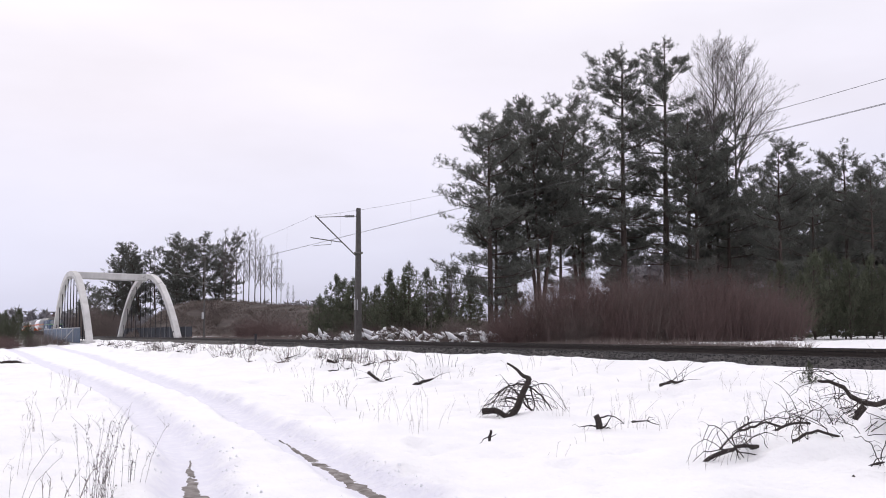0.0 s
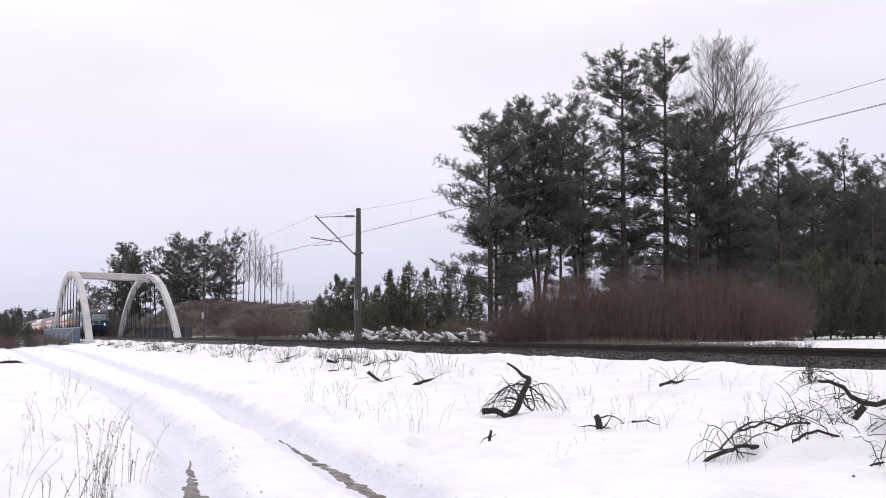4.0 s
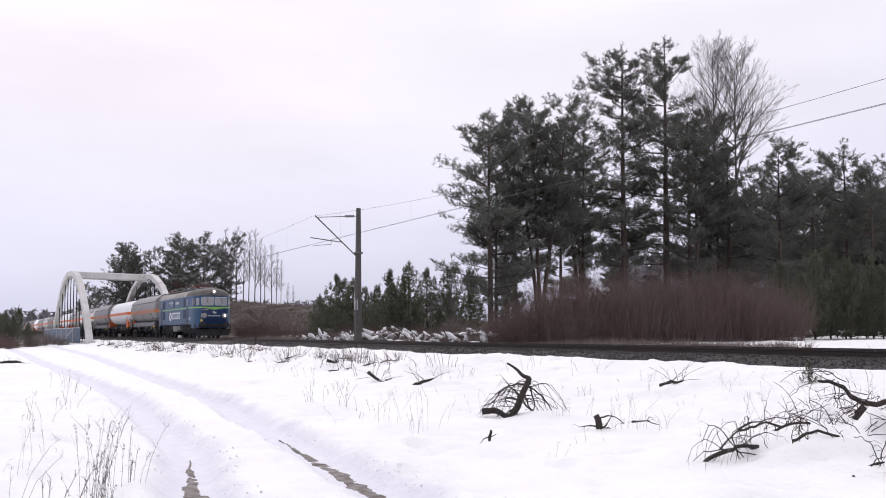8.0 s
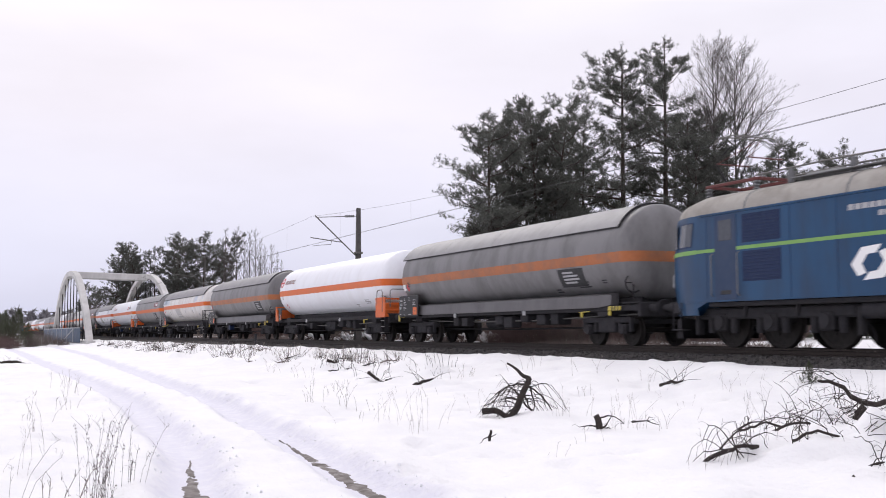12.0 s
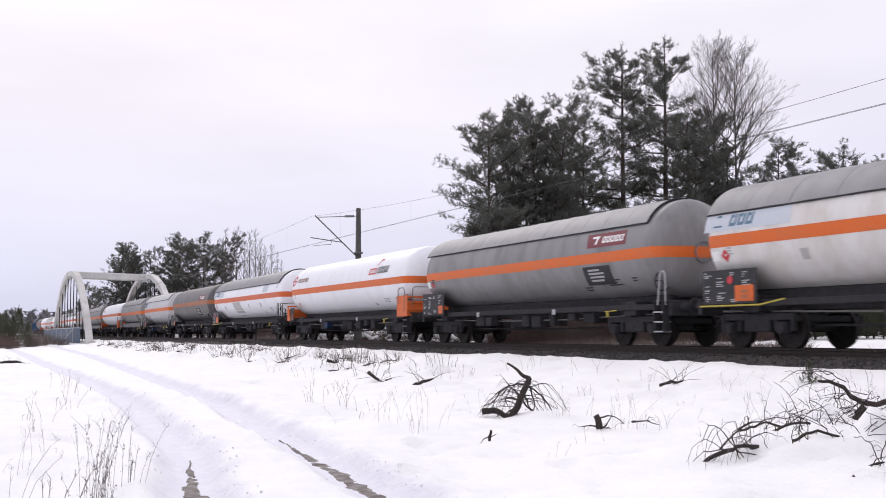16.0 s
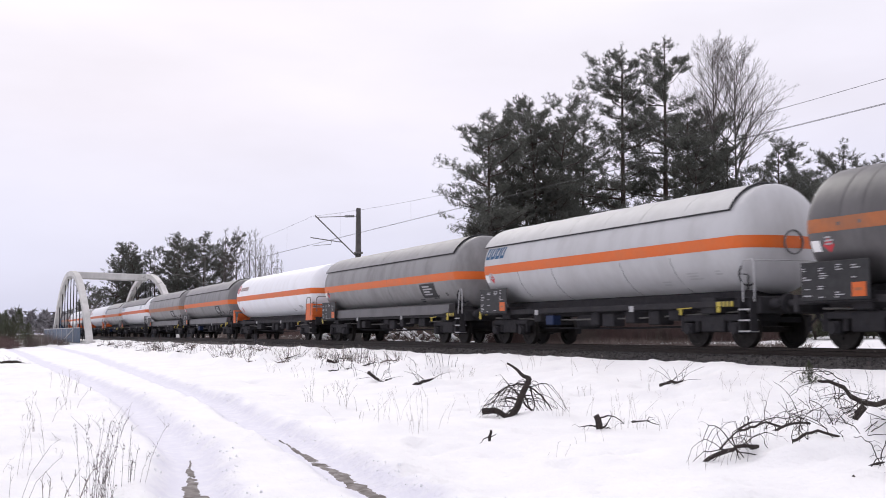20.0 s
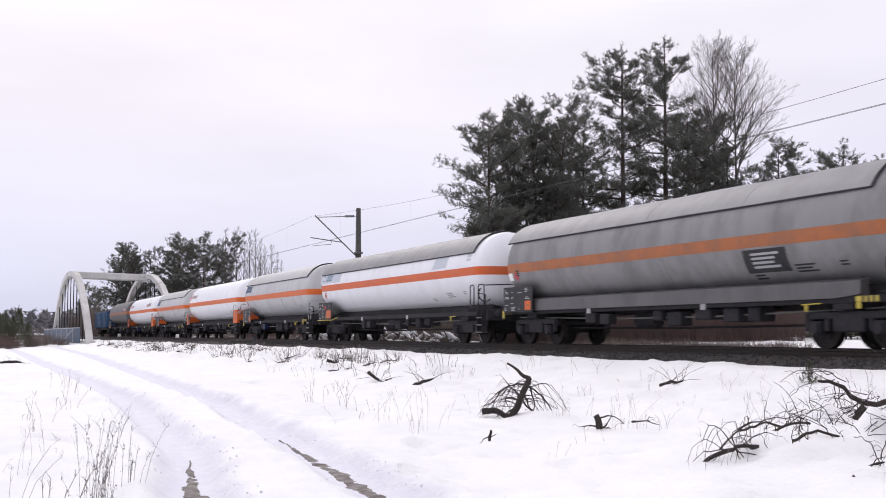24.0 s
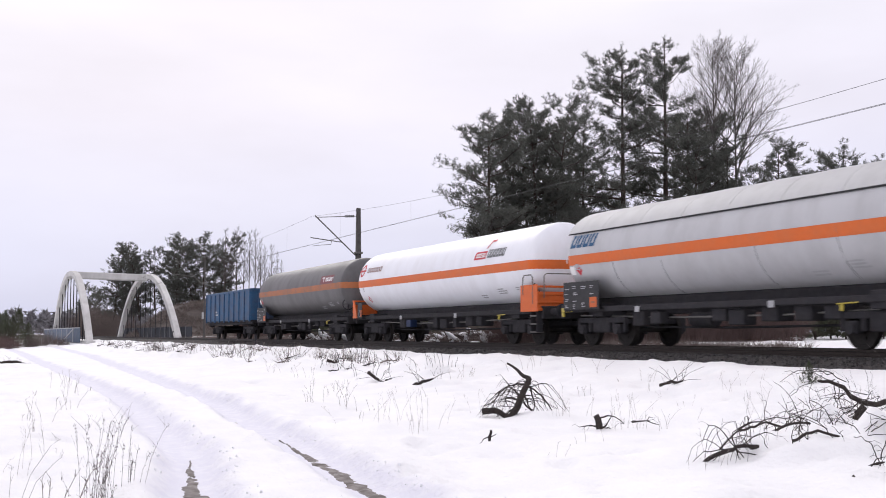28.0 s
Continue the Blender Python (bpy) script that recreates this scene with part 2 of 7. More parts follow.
# ---------- mesh building ----------
class Build:
    """Collects vertices and faces, then becomes one mesh."""

    def __init__(self):
        self.v, self.f = [], []

    def add(self, verts, faces):
        n = len(self.v)
        self.v.extend(tuple(p) for p in verts)
        self.f.extend(tuple(i + n for i in f) for f in faces)
        return self

    def box(self, x0, x1, y0, y1, z0, z1, c=0.0, m=None):
        """A box with chamfered edges."""
        if c <= 0:
            vs = [(x, y, z) for x in (x0, x1) for y in (y0, y1) for z in (z0, z1)]
            fs = [(0, 1, 3, 2), (4, 6, 7, 5), (0, 4, 5, 1), (2, 3, 7, 6), (0, 2, 6, 4), (1, 5, 7, 3)]
        else:
            c = min(c, 0.45 * (x1 - x0), 0.45 * (y1 - y0), 0.45 * (z1 - z0))
            idx, vs = {}, []
            for i, (x, sx) in enumerate(((x0, 1), (x1, -1))):
                for j, (y, sy) in enumerate(((y0, 1), (y1, -1))):
                    for k, (z, sz) in enumerate(((z0, 1), (z1, -1))):
                        for a in range(3):
                            idx[i, j, k, a] = len(vs)
                            vs.append((x + (sx * c if a != 0 else 0), y + (sy * c if a != 1 else 0), z + (sz * c if a != 2 else 0)))
            fs = []
            r = ((0, 0), (0, 1), (1, 1), (1, 0))
            for s in (0, 1):
                fs.append([idx[s, a, b, 0] for a, b in r])
                fs.append([idx[a, s, b, 1] for a, b in r])
                fs.append([idx[a, b, s, 2] for a, b in r])
            for a in (0, 1):
                for b in (0, 1):
                    fs.append([idx[a, b, 0, 0], idx[a, b, 1, 0], idx[a, b, 1, 1], idx[a, b, 0, 1]])
                    fs.append([idx[a, 0, b, 0], idx[a, 1, b, 0], idx[a, 1, b, 2], idx[a, 0, b, 2]])
                    fs.append([idx[0, a, b, 1], idx[1, a, b, 1], idx[1, a, b, 2], idx[0, a, b, 2]])
                    for k in (0, 1):
                        fs.append([idx[a, b, k, 0], idx[a, b, k, 1], idx[a, b, k, 2]])
        if m:
            vs = [m @ Vector(p) for p in vs]
        return self.add(vs, fs)

    def tube(self, pts, radii, n=8, caps=True):
        """A round bar along a line of points."""
        pts = [Vector(p) for p in pts]
        if not isinstance(radii, (list, tuple)):
            radii = [radii] * len(pts)
        vs, fs = [], []
        last = None
        for i, p in enumerate(pts):
            d = (pts[min(i + 1, len(pts) - 1)] - pts[max(i - 1, 0)]).normalized()
            ref = last if last else (Vector((0, 0, 1)) if abs(d.z) < 0.9 else Vector((1, 0, 0)))
            a = (ref - d * ref.dot(d)).normalized()
            last = a
            b = d.cross(a)
            for k in range(n):
                t = 2 * math.pi * k / n
                vs.append(p + (a * math.cos(t) + b * math.sin(t)) * radii[i])
        for i in range(len(pts) - 1):
            for k in range(n):
                fs.append((i * n + k, i * n + (k + 1) % n, (i + 1) * n + (k + 1) % n, (i + 1) * n + k))
        if caps:
            fs.append(tuple(range(n)))
            fs.append(tuple(range((len(pts) - 1) * n, len(pts) * n)))
        return self.add(vs, fs)

    def disc(self, centre, axis, r, depth, n=20):
        c, a = Vector(centre), Vector(axis).normalized()
        return self.tube([c - a * depth / 2, c + a * depth / 2], r, n)

    def rings(self, rings, closed=True, caps=True):
        """Skin over rings of equal length."""
        n = len(rings[0])
        vs = [p for r in rings for p in r]
        fs = []
        for i in range(len(rings) - 1):
            for k in range(n if closed else n - 1):
                fs.append((i * n + k, i * n + (k + 1) % n, (i + 1) * n + (k + 1) % n, (i + 1) * n + k))
        if caps and closed:
            fs.append(tuple(range(n)))
            fs.append(tuple(range((len(rings) - 1) * n, len(rings) * n)))
        return self.add(vs, fs)

    def mesh(self, name, mat, smooth=35, fix=True):
        me = bpy.data.meshes.new(name)
        me.from_pydata(self.v, [], self.f)
        if fix:
            bm = bmesh.new()
            bm.from_mesh(me)
            bmesh.ops.recalc_face_normals(bm, faces=bm.faces)
            bm.to_mesh(me)
            bm.free()
        me.materials.append(mat)
        if smooth:
            me.shade_smooth()
            me.set_sharp_from_angle(angle=radians(smooth))
        return me


def part(name, build, mat, parent=None, label="", at=None, smooth=35, fix=True):
    """One mesh object under a thing or a part; build may be a mesh that is shared."""
    me = build if isinstance(build, bpy.types.Mesh) else build.mesh(name, mat, smooth, fix)
    ob = new(name, me)
    if parent:
        ob.parent = parent
    if at is not None:
        ob.matrix_basis = at
    return tagged(ob, label)


def thing(name, label, category, at=None, group="", kind=""):
    ob = new(name)
    ob.empty_display_size = 0.3
    if at is not None:
        ob.matrix_basis = at
    return tagged(ob, label, category, group, kind)


def quick_mesh(name, verts, tris, mat, smooth=0):
    me = bpy.data.meshes.new(name)
    me.from_pydata(np.asarray(verts).reshape(-1, 3).tolist(), [], np.asarray(tris).tolist())
    me.materials.append(mat)
    if smooth:
        me.shade_smooth()
    return me


# ---------- plan of the place ----------
TRACK_Y = 18.55          # centre line of the track, rail head at z = 0; the train runs towards +x


def lerp_rows(v, rows):
    return np.interp(v, [r[0] for r in rows], [r[1] for r in rows])


def bend(x):
    """The line curves gently northwards beyond the first mast; this is its offset from the near straight."""
    u = -x - 50.0
    return 0.0 if u < 0 else 0.0145 * u * u / 80 if u < 40 else 0.0145 * (u - 20)


PROFILE = ((-400, -1.6), (-40, -1.3), (-5, -1.10), (5, -1.08), (8, -1.02), (10, -0.95), (12, -0.83), (13.5, -0.68),
           (14.8, -0.46), (15.7, -0.34), (16.25, -0.345), (16.55, -0.55), (20.8, -0.45), (21.6, -0.30), (24, -0.12), (30, -0.02), (60, 0.2), (3000, 0.3))


RUT_NEAR = ((-300, 9.0), (-76, 4.9), (-57, 4.4), (-36, 4.1), (-26, 3.8), (-17.8, 3.17), (-15.2, 2.95), (-13.6, 2.80), (-11.85, 2.48), (-10.55, 2.25), (-5, 1.2), (20, -4.5))
RUT_FAR = ((-300, 16.0), (-76, 8.6), (-42, 6.55), (-29, 5.75), (-21.6, 5.2), (-17.7, 4.72), (-15.5, 4.53), (-12.75, 4.2), (-11.1, 4.0), (-9.8, 3.87), (-5, 3.3), (20, -1.0))


def ground_z(x, y):
    """Height of the snow without its small bumps."""
    return float(lerp_rows(y, PROFILE))


# ---------- ground ----------
def axis(rows):
    out = []
    for a, b, s in rows:
        out.extend(np.arange(a, b, s))
    return np.array(out + [rows[-1][1]])


HUMMOCKS = ((-8.9, 8.45, 0.36, 0.20), (-8.4, 8.9, 0.42, 0.22), (-9.35, 9.3, 0.36, 0.22), (-8.0, 8.5, 0.36, 0.20), (-9.6, 8.25, 0.30, 0.15), (-8.75, 9.65, 0.42, 0.24), (-8.15, 9.5, 0.36, 0.22), (-9.1, 7.85, 0.28, 0.14), (-8.45, 7.9, 0.30, 0.16),
            (-9.3, 8.6, 0.9, 0.16), (-8.6, 9.2, 0.7, 0.22), (-9.8, 9.4, 0.8, 0.20), (-9.0, 10.3, 0.9, 0.26), (-10.2, 10.6, 0.8, 0.22), (-8.2, 8.2, 0.6, 0.15), (-10.5, 9.9, 0.5, 0.14),
            (-11.5, 10.8, 1.2, 0.15), (-15.2, 8.9, 0.8, 0.14), (-22.4, 10.3, 0.8, 0.16), (-25.5, 10.6, 0.9, 0.14), (-16.8, 13.2, 1.2, 0.14), (-13.0, 11.8, 1.4, 0.14), (-20.0, 12.0, 1.5, 0.12),
            (-60, 11.6, 2.0, 0.25), (-55, 12.6, 2.2, 0.3), (-49, 12.8, 2.0, 0.25), (-44, 13.0, 1.8, 0.25), (-65, 12.4, 2.4, 0.25), (-38, 12.6, 1.6, 0.2), (-33, 11.6, 1.2, 0.18))


def snow_z(x, y):
    """Height of the snow with its ruts, lumps and drifts."""
    edge = 1.0 if y < 15.9 or y > 21.3 else 0.5 if y < 16.5 else 0.2
    z = 0.14 * noise.noise((x * 0.35, y * 0.45, 1.7)) + 0.07 * noise.noise((x * 1.1, y * 1.1, 4.2)) + 0.046 * noise.noise((x * 3.1, y * 3.1, 9.0)) + 0.024 * noise.noise((x * 7.0, y * 7.0, 6.0))
    dent = noise.noise((x * 1.9, y * 1.9, 21.0))
    if dent > 0.30:
        z -= 0.34 * (dent - 0.30)
    if x < -27 and y > 10.2 and y < 15.0:
        z += 0.26 * max(0.0, noise.noise((x * 0.9, y * 1.3, 31.0))) + 0.10 * noise.noise((x * 2.6, y * 2.6, 32.0))
    wob = 0.05 * noise.noise((x * 0.5, 3.0, 0.0))
    near_rut, far_rut = float(lerp_rows(x, RUT_NEAR)) - wob, float(lerp_rows(x, RUT_FAR)) - wob
    mid, half = (near_rut + far_rut) / 2, (far_rut - near_rut) / 2
    road = math.exp(-((y - mid) / (half + 0.6)) ** 4)
    z = z * edge * (1 - 0.65 * road)
    for c in (near_rut, far_rut):
        z *= 1 - 0.8 * math.exp(-((y - c) / 0.3) ** 4)
    deep = min(1.0, max(0.45, (x + 70) / 40))
    for c in (near_rut, far_rut):
        r = (y - c) / 0.34
        if abs(r) < 5:
            rough = 0.6 * noise.noise((x * 1.2, y * 2.2, 1.0)) + 0.6 * noise.noise((x * 3.3, y * 3.3, 2.0)) + (0.4 * noise.noise((x * 6.5, y * 6.5, 3.0)) if x > -16 else 0.0)
            z -= 0.15 * deep * math.exp(-r ** 4) * (1 + (0.42 * rough if abs(r) > 0.7 else 0.10 * rough))
            z += 0.045 * deep * math.exp(-((abs(r) - 1.6) / 0.55) ** 2) * (1 + 1.5 * rough)
    # heaped snow over brushwood
    for hx, hy, hr, hh in HUMMOCKS:
        q = ((x - hx) ** 2 + (y - hy) ** 2) / (hr * hr)
        if q < 4:
            z += hh * math.exp(-q * 1.6) * (0.75 + 0.9 * noise.noise((x * 2.6, y * 2.6, hx)))
    return z + float(lerp_rows(y, PROFILE))


def make_ground():
    xs = axis(((-3000, -400, 400), (-400, -120, 20), (-120, -60, 1.5), (-60, -30, 0.4), (-30, -5, 0.125), (-5, 14, 0.25), (14, 60, 5), (60, 400, 40), (400, 2400, 400)))
    ys = axis(((-2400, -400, 400), (-400, -40, 40), (-40, -4, 3), (-4, 0.4, 0.2), (0.4, 7, 0.09), (7, 15.8, 0.15), (15.8, 16.7, 0.1), (16.7, 26, 0.5), (26, 60, 2), (60, 400, 40), (400, 3000, 400)))
    X, Y = np.meshgrid(xs, ys, indexing="ij")
    Z = np.interp(Y, [r[0] for r in PROFILE], [r[1] for r in PROFILE])
    near = (np.abs(X + 40) < 90) & (np.abs(Y - 10) < 30)
    for i, j in zip(*np.nonzero(near)):
        Z[i, j] = snow_z(X[i, j], Y[i, j])
    nx, ny = X.shape
    verts = np.stack([X, Y, Z], -1).reshape(-1, 3)
    i, j = np.meshgrid(np.arange(nx - 1), np.arange(ny - 1), indexing="ij")
    a = (i * ny + j).ravel()
    quads = np.stack([a, a + ny, a + ny + 1, a + 1], -1)
    me = quick_mesh("ground", verts, quads, FIELD, 1)
    # Mask of the wheel ruts that take the painted lavender shade.
    mask = np.zeros(len(verts), dtype=np.float32)
    for k in np.nonzero((verts[:, 0] > -118) & (verts[:, 0] < 14) & (verts[:, 1] < 11) & (verts[:, 1] > -4))[0]:
        x, y = verts[k, 0], verts[k, 1]
        wob = 0.05 * noise.noise((x * 0.5, 3.0, 0.0))
        for rut in (RUT_NEAR, RUT_FAR):
            d = abs(y - float(lerp_rows(x, rut)) + wob)
            if d < 0.8:
                w = 0.40 + 0.14 * noise.noise((x * 1.4, y * 2.5, 5.0))
                mask[k] = max(mask[k], min(1.0, max(0.0, (w + 0.10 - d) / 0.20)))
    me.attributes.new("packed_shade", "FLOAT", "POINT").data.foreach_set("value", mask)
    ob = new("ground", me)
    tagged(ob, "snow-covered field with tyre ruts and low hummocks", "snow field", kind="structure")
    return ob


make_ground()


def make_slush():
    """Wet earth laid bare in the wheel ruts, and crumbs of snow along their edges."""
    for rut, x0, x1, name_ in ((RUT_FAR, -15.6, -7.0, "long strip of wet brown slush in the far rut"), (RUT_NEAR, -13.6, -8.6, "short strip of wet slush in the near rut")):
        rings = []
        n = int((x1 - x0) / 0.03)
        for k in range(n + 1):
            x = x0 + (x1 - x0) * k / n
            c = float(lerp_rows(x, rut)) - 0.05 * noise.noise((x * 0.5, 3.0, 0.0)) + 0.03 * noise.noise((x * 1.3, 7.0, 0))
            w = 0.17 * min(1.0, 2.0 * (k / n) + 0.05) * (0.95 + 0.5 * noise.noise((x * 1.1, 1.0, 0)) + 0.25 * noise.noise((x * 4.0, 2.0, 0)))
            ring = []
            for j in range(9):
                t = -1 + j / 4
                y = c + max(0.012, w) * t + 0.02 * noise.noise((x * 3.5, t * 2, 0)) * abs(t)
                ring.append((x, y, snow_z(x, y) + 0.012 + 0.018 * noise.noise((x * 2.6, y * 9.0, 2.0)) + 0.014 * noise.noise((x * 8.0, y * 14.0, 5.0)) - 0.045 * abs(t) ** 2))
            rings.append(ring)
        tagged(part("slush_strip", Build().rings(rings, closed=False), SLUSH, smooth=60, fix=False), name_, "slush", kind="structure")
    rng = np.random.default_rng(12)
    lump = ((0, 0, 1), (0.9, 0, 0.1), (-0.3, 0.85, 0.1), (-0.6, -0.7, 0.1), (0.3, -0.5, -0.7), (0, 0.3, -0.8))
    sides = ((0, 1, 2), (0, 2, 3), (0, 3, 1), (1, 5, 2), (2, 5, 3), (3, 4, 1), (1, 4, 5), (3, 5, 4))
    b = Build()
    for k in range(700):
        x = -7.5 - 26 * rng.random() ** 1.6
        rut = RUT_FAR if rng.random() < 0.6 else RUT_NEAR
        y = float(lerp_rows(x, rut)) + (0.40 + 0.07 * rng.normal()) * (1 if rng.random() < 0.6 else -1)
        s = 0.006 + 0.020 * rng.random() ** 3
        m = Matrix.Translation((x, y, snow_z(x, y) + 0.2 * s)) @ Euler(rng.random(3) * 6.3).to_matrix().to_4x4() @ Matrix.Diagonal((s * 1.3, s, s * 0.8, 1))
        b.add([m @ Vector(p) for p in lump], sides)
    tagged(part("snow_crumbs", b, SNOW, smooth=60, fix=False), "crumbs of snow thrown up along the ruts", "snow", kind="stuff")


make_slush()


def make_track():
    track = thing("railway_track", "single railway track of steel rails on dark ballast", "railway track", kind="structure")
    prof = ((-3.0, -0.55), (-2.55, -0.40), (-1.75, -0.20), (-1.3, -0.185), (1.3, -0.185), (1.75, -0.20), (2.9, -0.5))
    xs = np.concatenate([np.arange(-420, -70, 8.0), np.arange(-70, 6, 0.35), np.arange(6, 130, 8.0)])
    rings = []
    for x in xs:
        rings.append([(x, TRACK_Y + bend(x) + y, z + (0.035 * noise.noise((x * 2.3, y * 3.0, 0)) if abs(y) > 1.3 else 0)) for y, z in prof])
    part("ballast_bed", Build().rings(rings, closed=False), BALLAST, track, "dark crushed-stone ballast", smooth=0)
    head = ((-0.036, 0.0), (0.036, 0.0), (0.036, -0.04), (0.010, -0.05), (0.010, -0.135), (0.07, -0.150), (0.07, -0.165),
            (-0.07, -0.165), (-0.07, -0.150), (-0.010, -0.135), (-0.010, -0.05), (-0.036, -0.04))
    for y in (-0.752, 0.752):
        rings = [[(x, TRACK_Y + bend(x) + y + a, b) for a, b in head] for x in (-420, -200, -100, -90, -82, -74, -66, -58, -50, 0, 130)]
        part("rail", Build().rings(rings), RAIL, track, "rusty steel rail")
    # crushed stones on the near shoulder
    rng = np.random.default_rng(3)
    b = Build()
    ico = [(0, 0, 1), (0.9, 0, 0.1), (-0.3, 0.85, 0.1), (-0.6, -0.7, 0.1), (0.3, -0.5, -0.7), (0, 0.3, -0.8)]
    icf = [(0, 1, 2), (0, 2, 3), (0, 3, 1), (1, 5, 2), (2, 5, 3), (3, 4, 1), (1, 4, 5), (3, 5, 4)]
    for n in range(9000):
        x = -12 - 58 * rng.random() ** 1.7
        y = -2.95 + 1.95 * rng.random()
        z = float(lerp_rows(y, prof)) + 0.01
        s = 0.018 + 0.022 * rng.random()
        m = Matrix.Translation((x, TRACK_Y + bend(x) + y, z)) @ Euler(rng.random(3) * 6.3).to_matrix().to_4x4() @ Matrix.Diagonal((s * 1.3, s, s, 1))
        b.add([m @ Vector(p) for p in ico], icf)
    tagged(part("ballast_stones", b, STONE, track, "loose grey ballast stones", smooth=0, fix=False), kind="stuff")
    return track


make_track()


# ---------- arch bridge ----------
def make_bridge():
    x0, x1, half, rise = -159.5, -118.2, 4.8, 8.15
    mid, span = (x0 + x1) / 2, (x1 - x0) / 2
    bridge = thing("arch_bridge", "white concrete tied-arch railway bridge with one cross beam", "bridge")
    ends = {-1: (x0, x1), 1: (-165.0, -119.6)}          # the bridge is skewed
    mids = {}
    for side in (-1, 1):
        y = TRACK_Y + side * half
        x0, x1 = ends[side]
        mid, span = (x0 + x1) / 2, (x1 - x0) / 2
        mids[side] = mid
        rings = []
        for k in range(41):
            t = -1 + 2 * k / 40
            z = -0.8 + (rise + 0.4) * (1 - abs(t) ** 2.25)
            dz = -(rise + 0.4) * 2.25 * abs(t) ** 1.25 * (1 if t > 0 else -1) / span
            nrm = Vector((-dz, 0, 1)).normalized()
            c, h, w = Vector((mid + t * span, y, z)), 0.30 + 0.10 * abs(t), 0.34
            ring = []
            for a, s in ((-1, -1), (-1, 1), (1, 1), (1, -1)):
                for e, g in (((1, 0.85), (0.85, 1)) if a * s > 0 else ((0.85, 1), (1, 0.85))):
                    ring.append(c + nrm * h * a * g + Vector((0, w * s * e, 0)))
            rings.append(ring)
        arch = part("arch_rib", Build().rings(rings), CONCRETE, bridge)
        for k in range(1, 12):
            t = -1 + 2 * k / 12
            z = -0.8 + (rise + 0.4) * (1 - abs(t) ** 2.25) - 0.3
            part("hanger", Build().tube([(mid + t * span, y, -0.4), (mid + t * span, y, z)], 0.045 if side > 0 else 0.06, 6), UNDER, bridge, "dark steel hanger")
        part("edge_beam", Build().box(x0 - 1, x1 + 1, y - 0.45, y + 0.45, -1.5, -0.35, 0.05), CONCRETE, bridge)
    beam = Build()
    ya, yb = TRACK_Y - half, TRACK_Y + half
    beam.rings([[(mids[sd] + dx, y, z) for dx, z in ((-0.9, rise - 0.95), (0.9, rise - 0.95), (1.0, rise - 0.87), (1.0, rise - 0.2), (0.9, rise - 0.12), (-0.9, rise - 0.12), (-1.0, rise - 0.2), (-1.0, rise - 0.87))] for sd, y in ((-1, ya), (1, yb))])
    part("cross_beam", beam, CONCRETE, bridge)
    x0, x1 = -165.0, -118.2
    # scrawl of dark paint on the feet of both ribs
    for sd, xf in ((-1, -120.6), (1, -121.8)):
        q = Build()
        yy = TRACK_Y + sd * half - 0.352
        for pts in (((0.0, 0.5), (0.25, 0.9), (0.45, 0.55), (0.2, 0.35)), ((-0.2, 0.95), (0.1, 1.15), (0.4, 1.0), (0.7, 1.2)), ((0.55, 0.3), (0.8, 0.62), (0.95, 0.3))):
            q.tube([(xf + a, yy, b - 0.55) for a, b in pts], 0.035, 5)
        part("painted_scrawl", q, PLATE_BLACK, bridge, "dark painted scrawl")
    part("deck", Build().box(x0 - 1, x1 + 1, TRACK_Y - half + 0.46, TRACK_Y + half - 0.46, -1.3, -0.62, 0.04), CONCRETE, bridge)
    # far parapet: dark sheets between pale posts
    y = TRACK_Y + half + 0.75
    for k in range(18):
        xa = -172.5 + 3.1 * k
        part("parapet_sheet", Build().box(xa + 0.05, xa + 3.05, y, y + 0.06, -0.3, 1.15), PARAPET, bridge, "dark blue parapet sheet")
        part("parapet_post", Build().box(xa - 0.05, xa + 0.05, y - 0.08, y - 0.002, -0.4, 1.22), BOX_GREY, bridge, "pale steel parapet post")
    # near parapet: blue-painted sheets and a leaning panel
    y = TRACK_Y - half - 0.75
    for k in range(7):
        xa = -167 + 6.6 * k
        part("barrier_sheet", Build().box(xa + 0.06, xa + 6.5, y, y + 0.06, -0.6, 1.05), PANEL_BLUE, bridge, "faded blue barrier sheet")
        part("barrier_rail", Build().box(xa, xa + 6.6, y - 0.05, y - 0.002, 0.97, 1.07, 0.01), LETTER_GREY, bridge, "pale top rail")
        part("barrier_post", Build().box(xa - 0.07, xa + 0.07, y - 0.08, y - 0.003, -0.6, 1.1, 0.01), LETTER_GREY, bridge, "pale barrier post")
    part("barrier_brace", Build().tube([(-134.0, y - 0.9, -0.9), (-126.5, y - 0.12, 0.9)], 0.05, 6), LETTER_GREY, bridge, "pale slanting brace")
    return bridge


make_bridge()


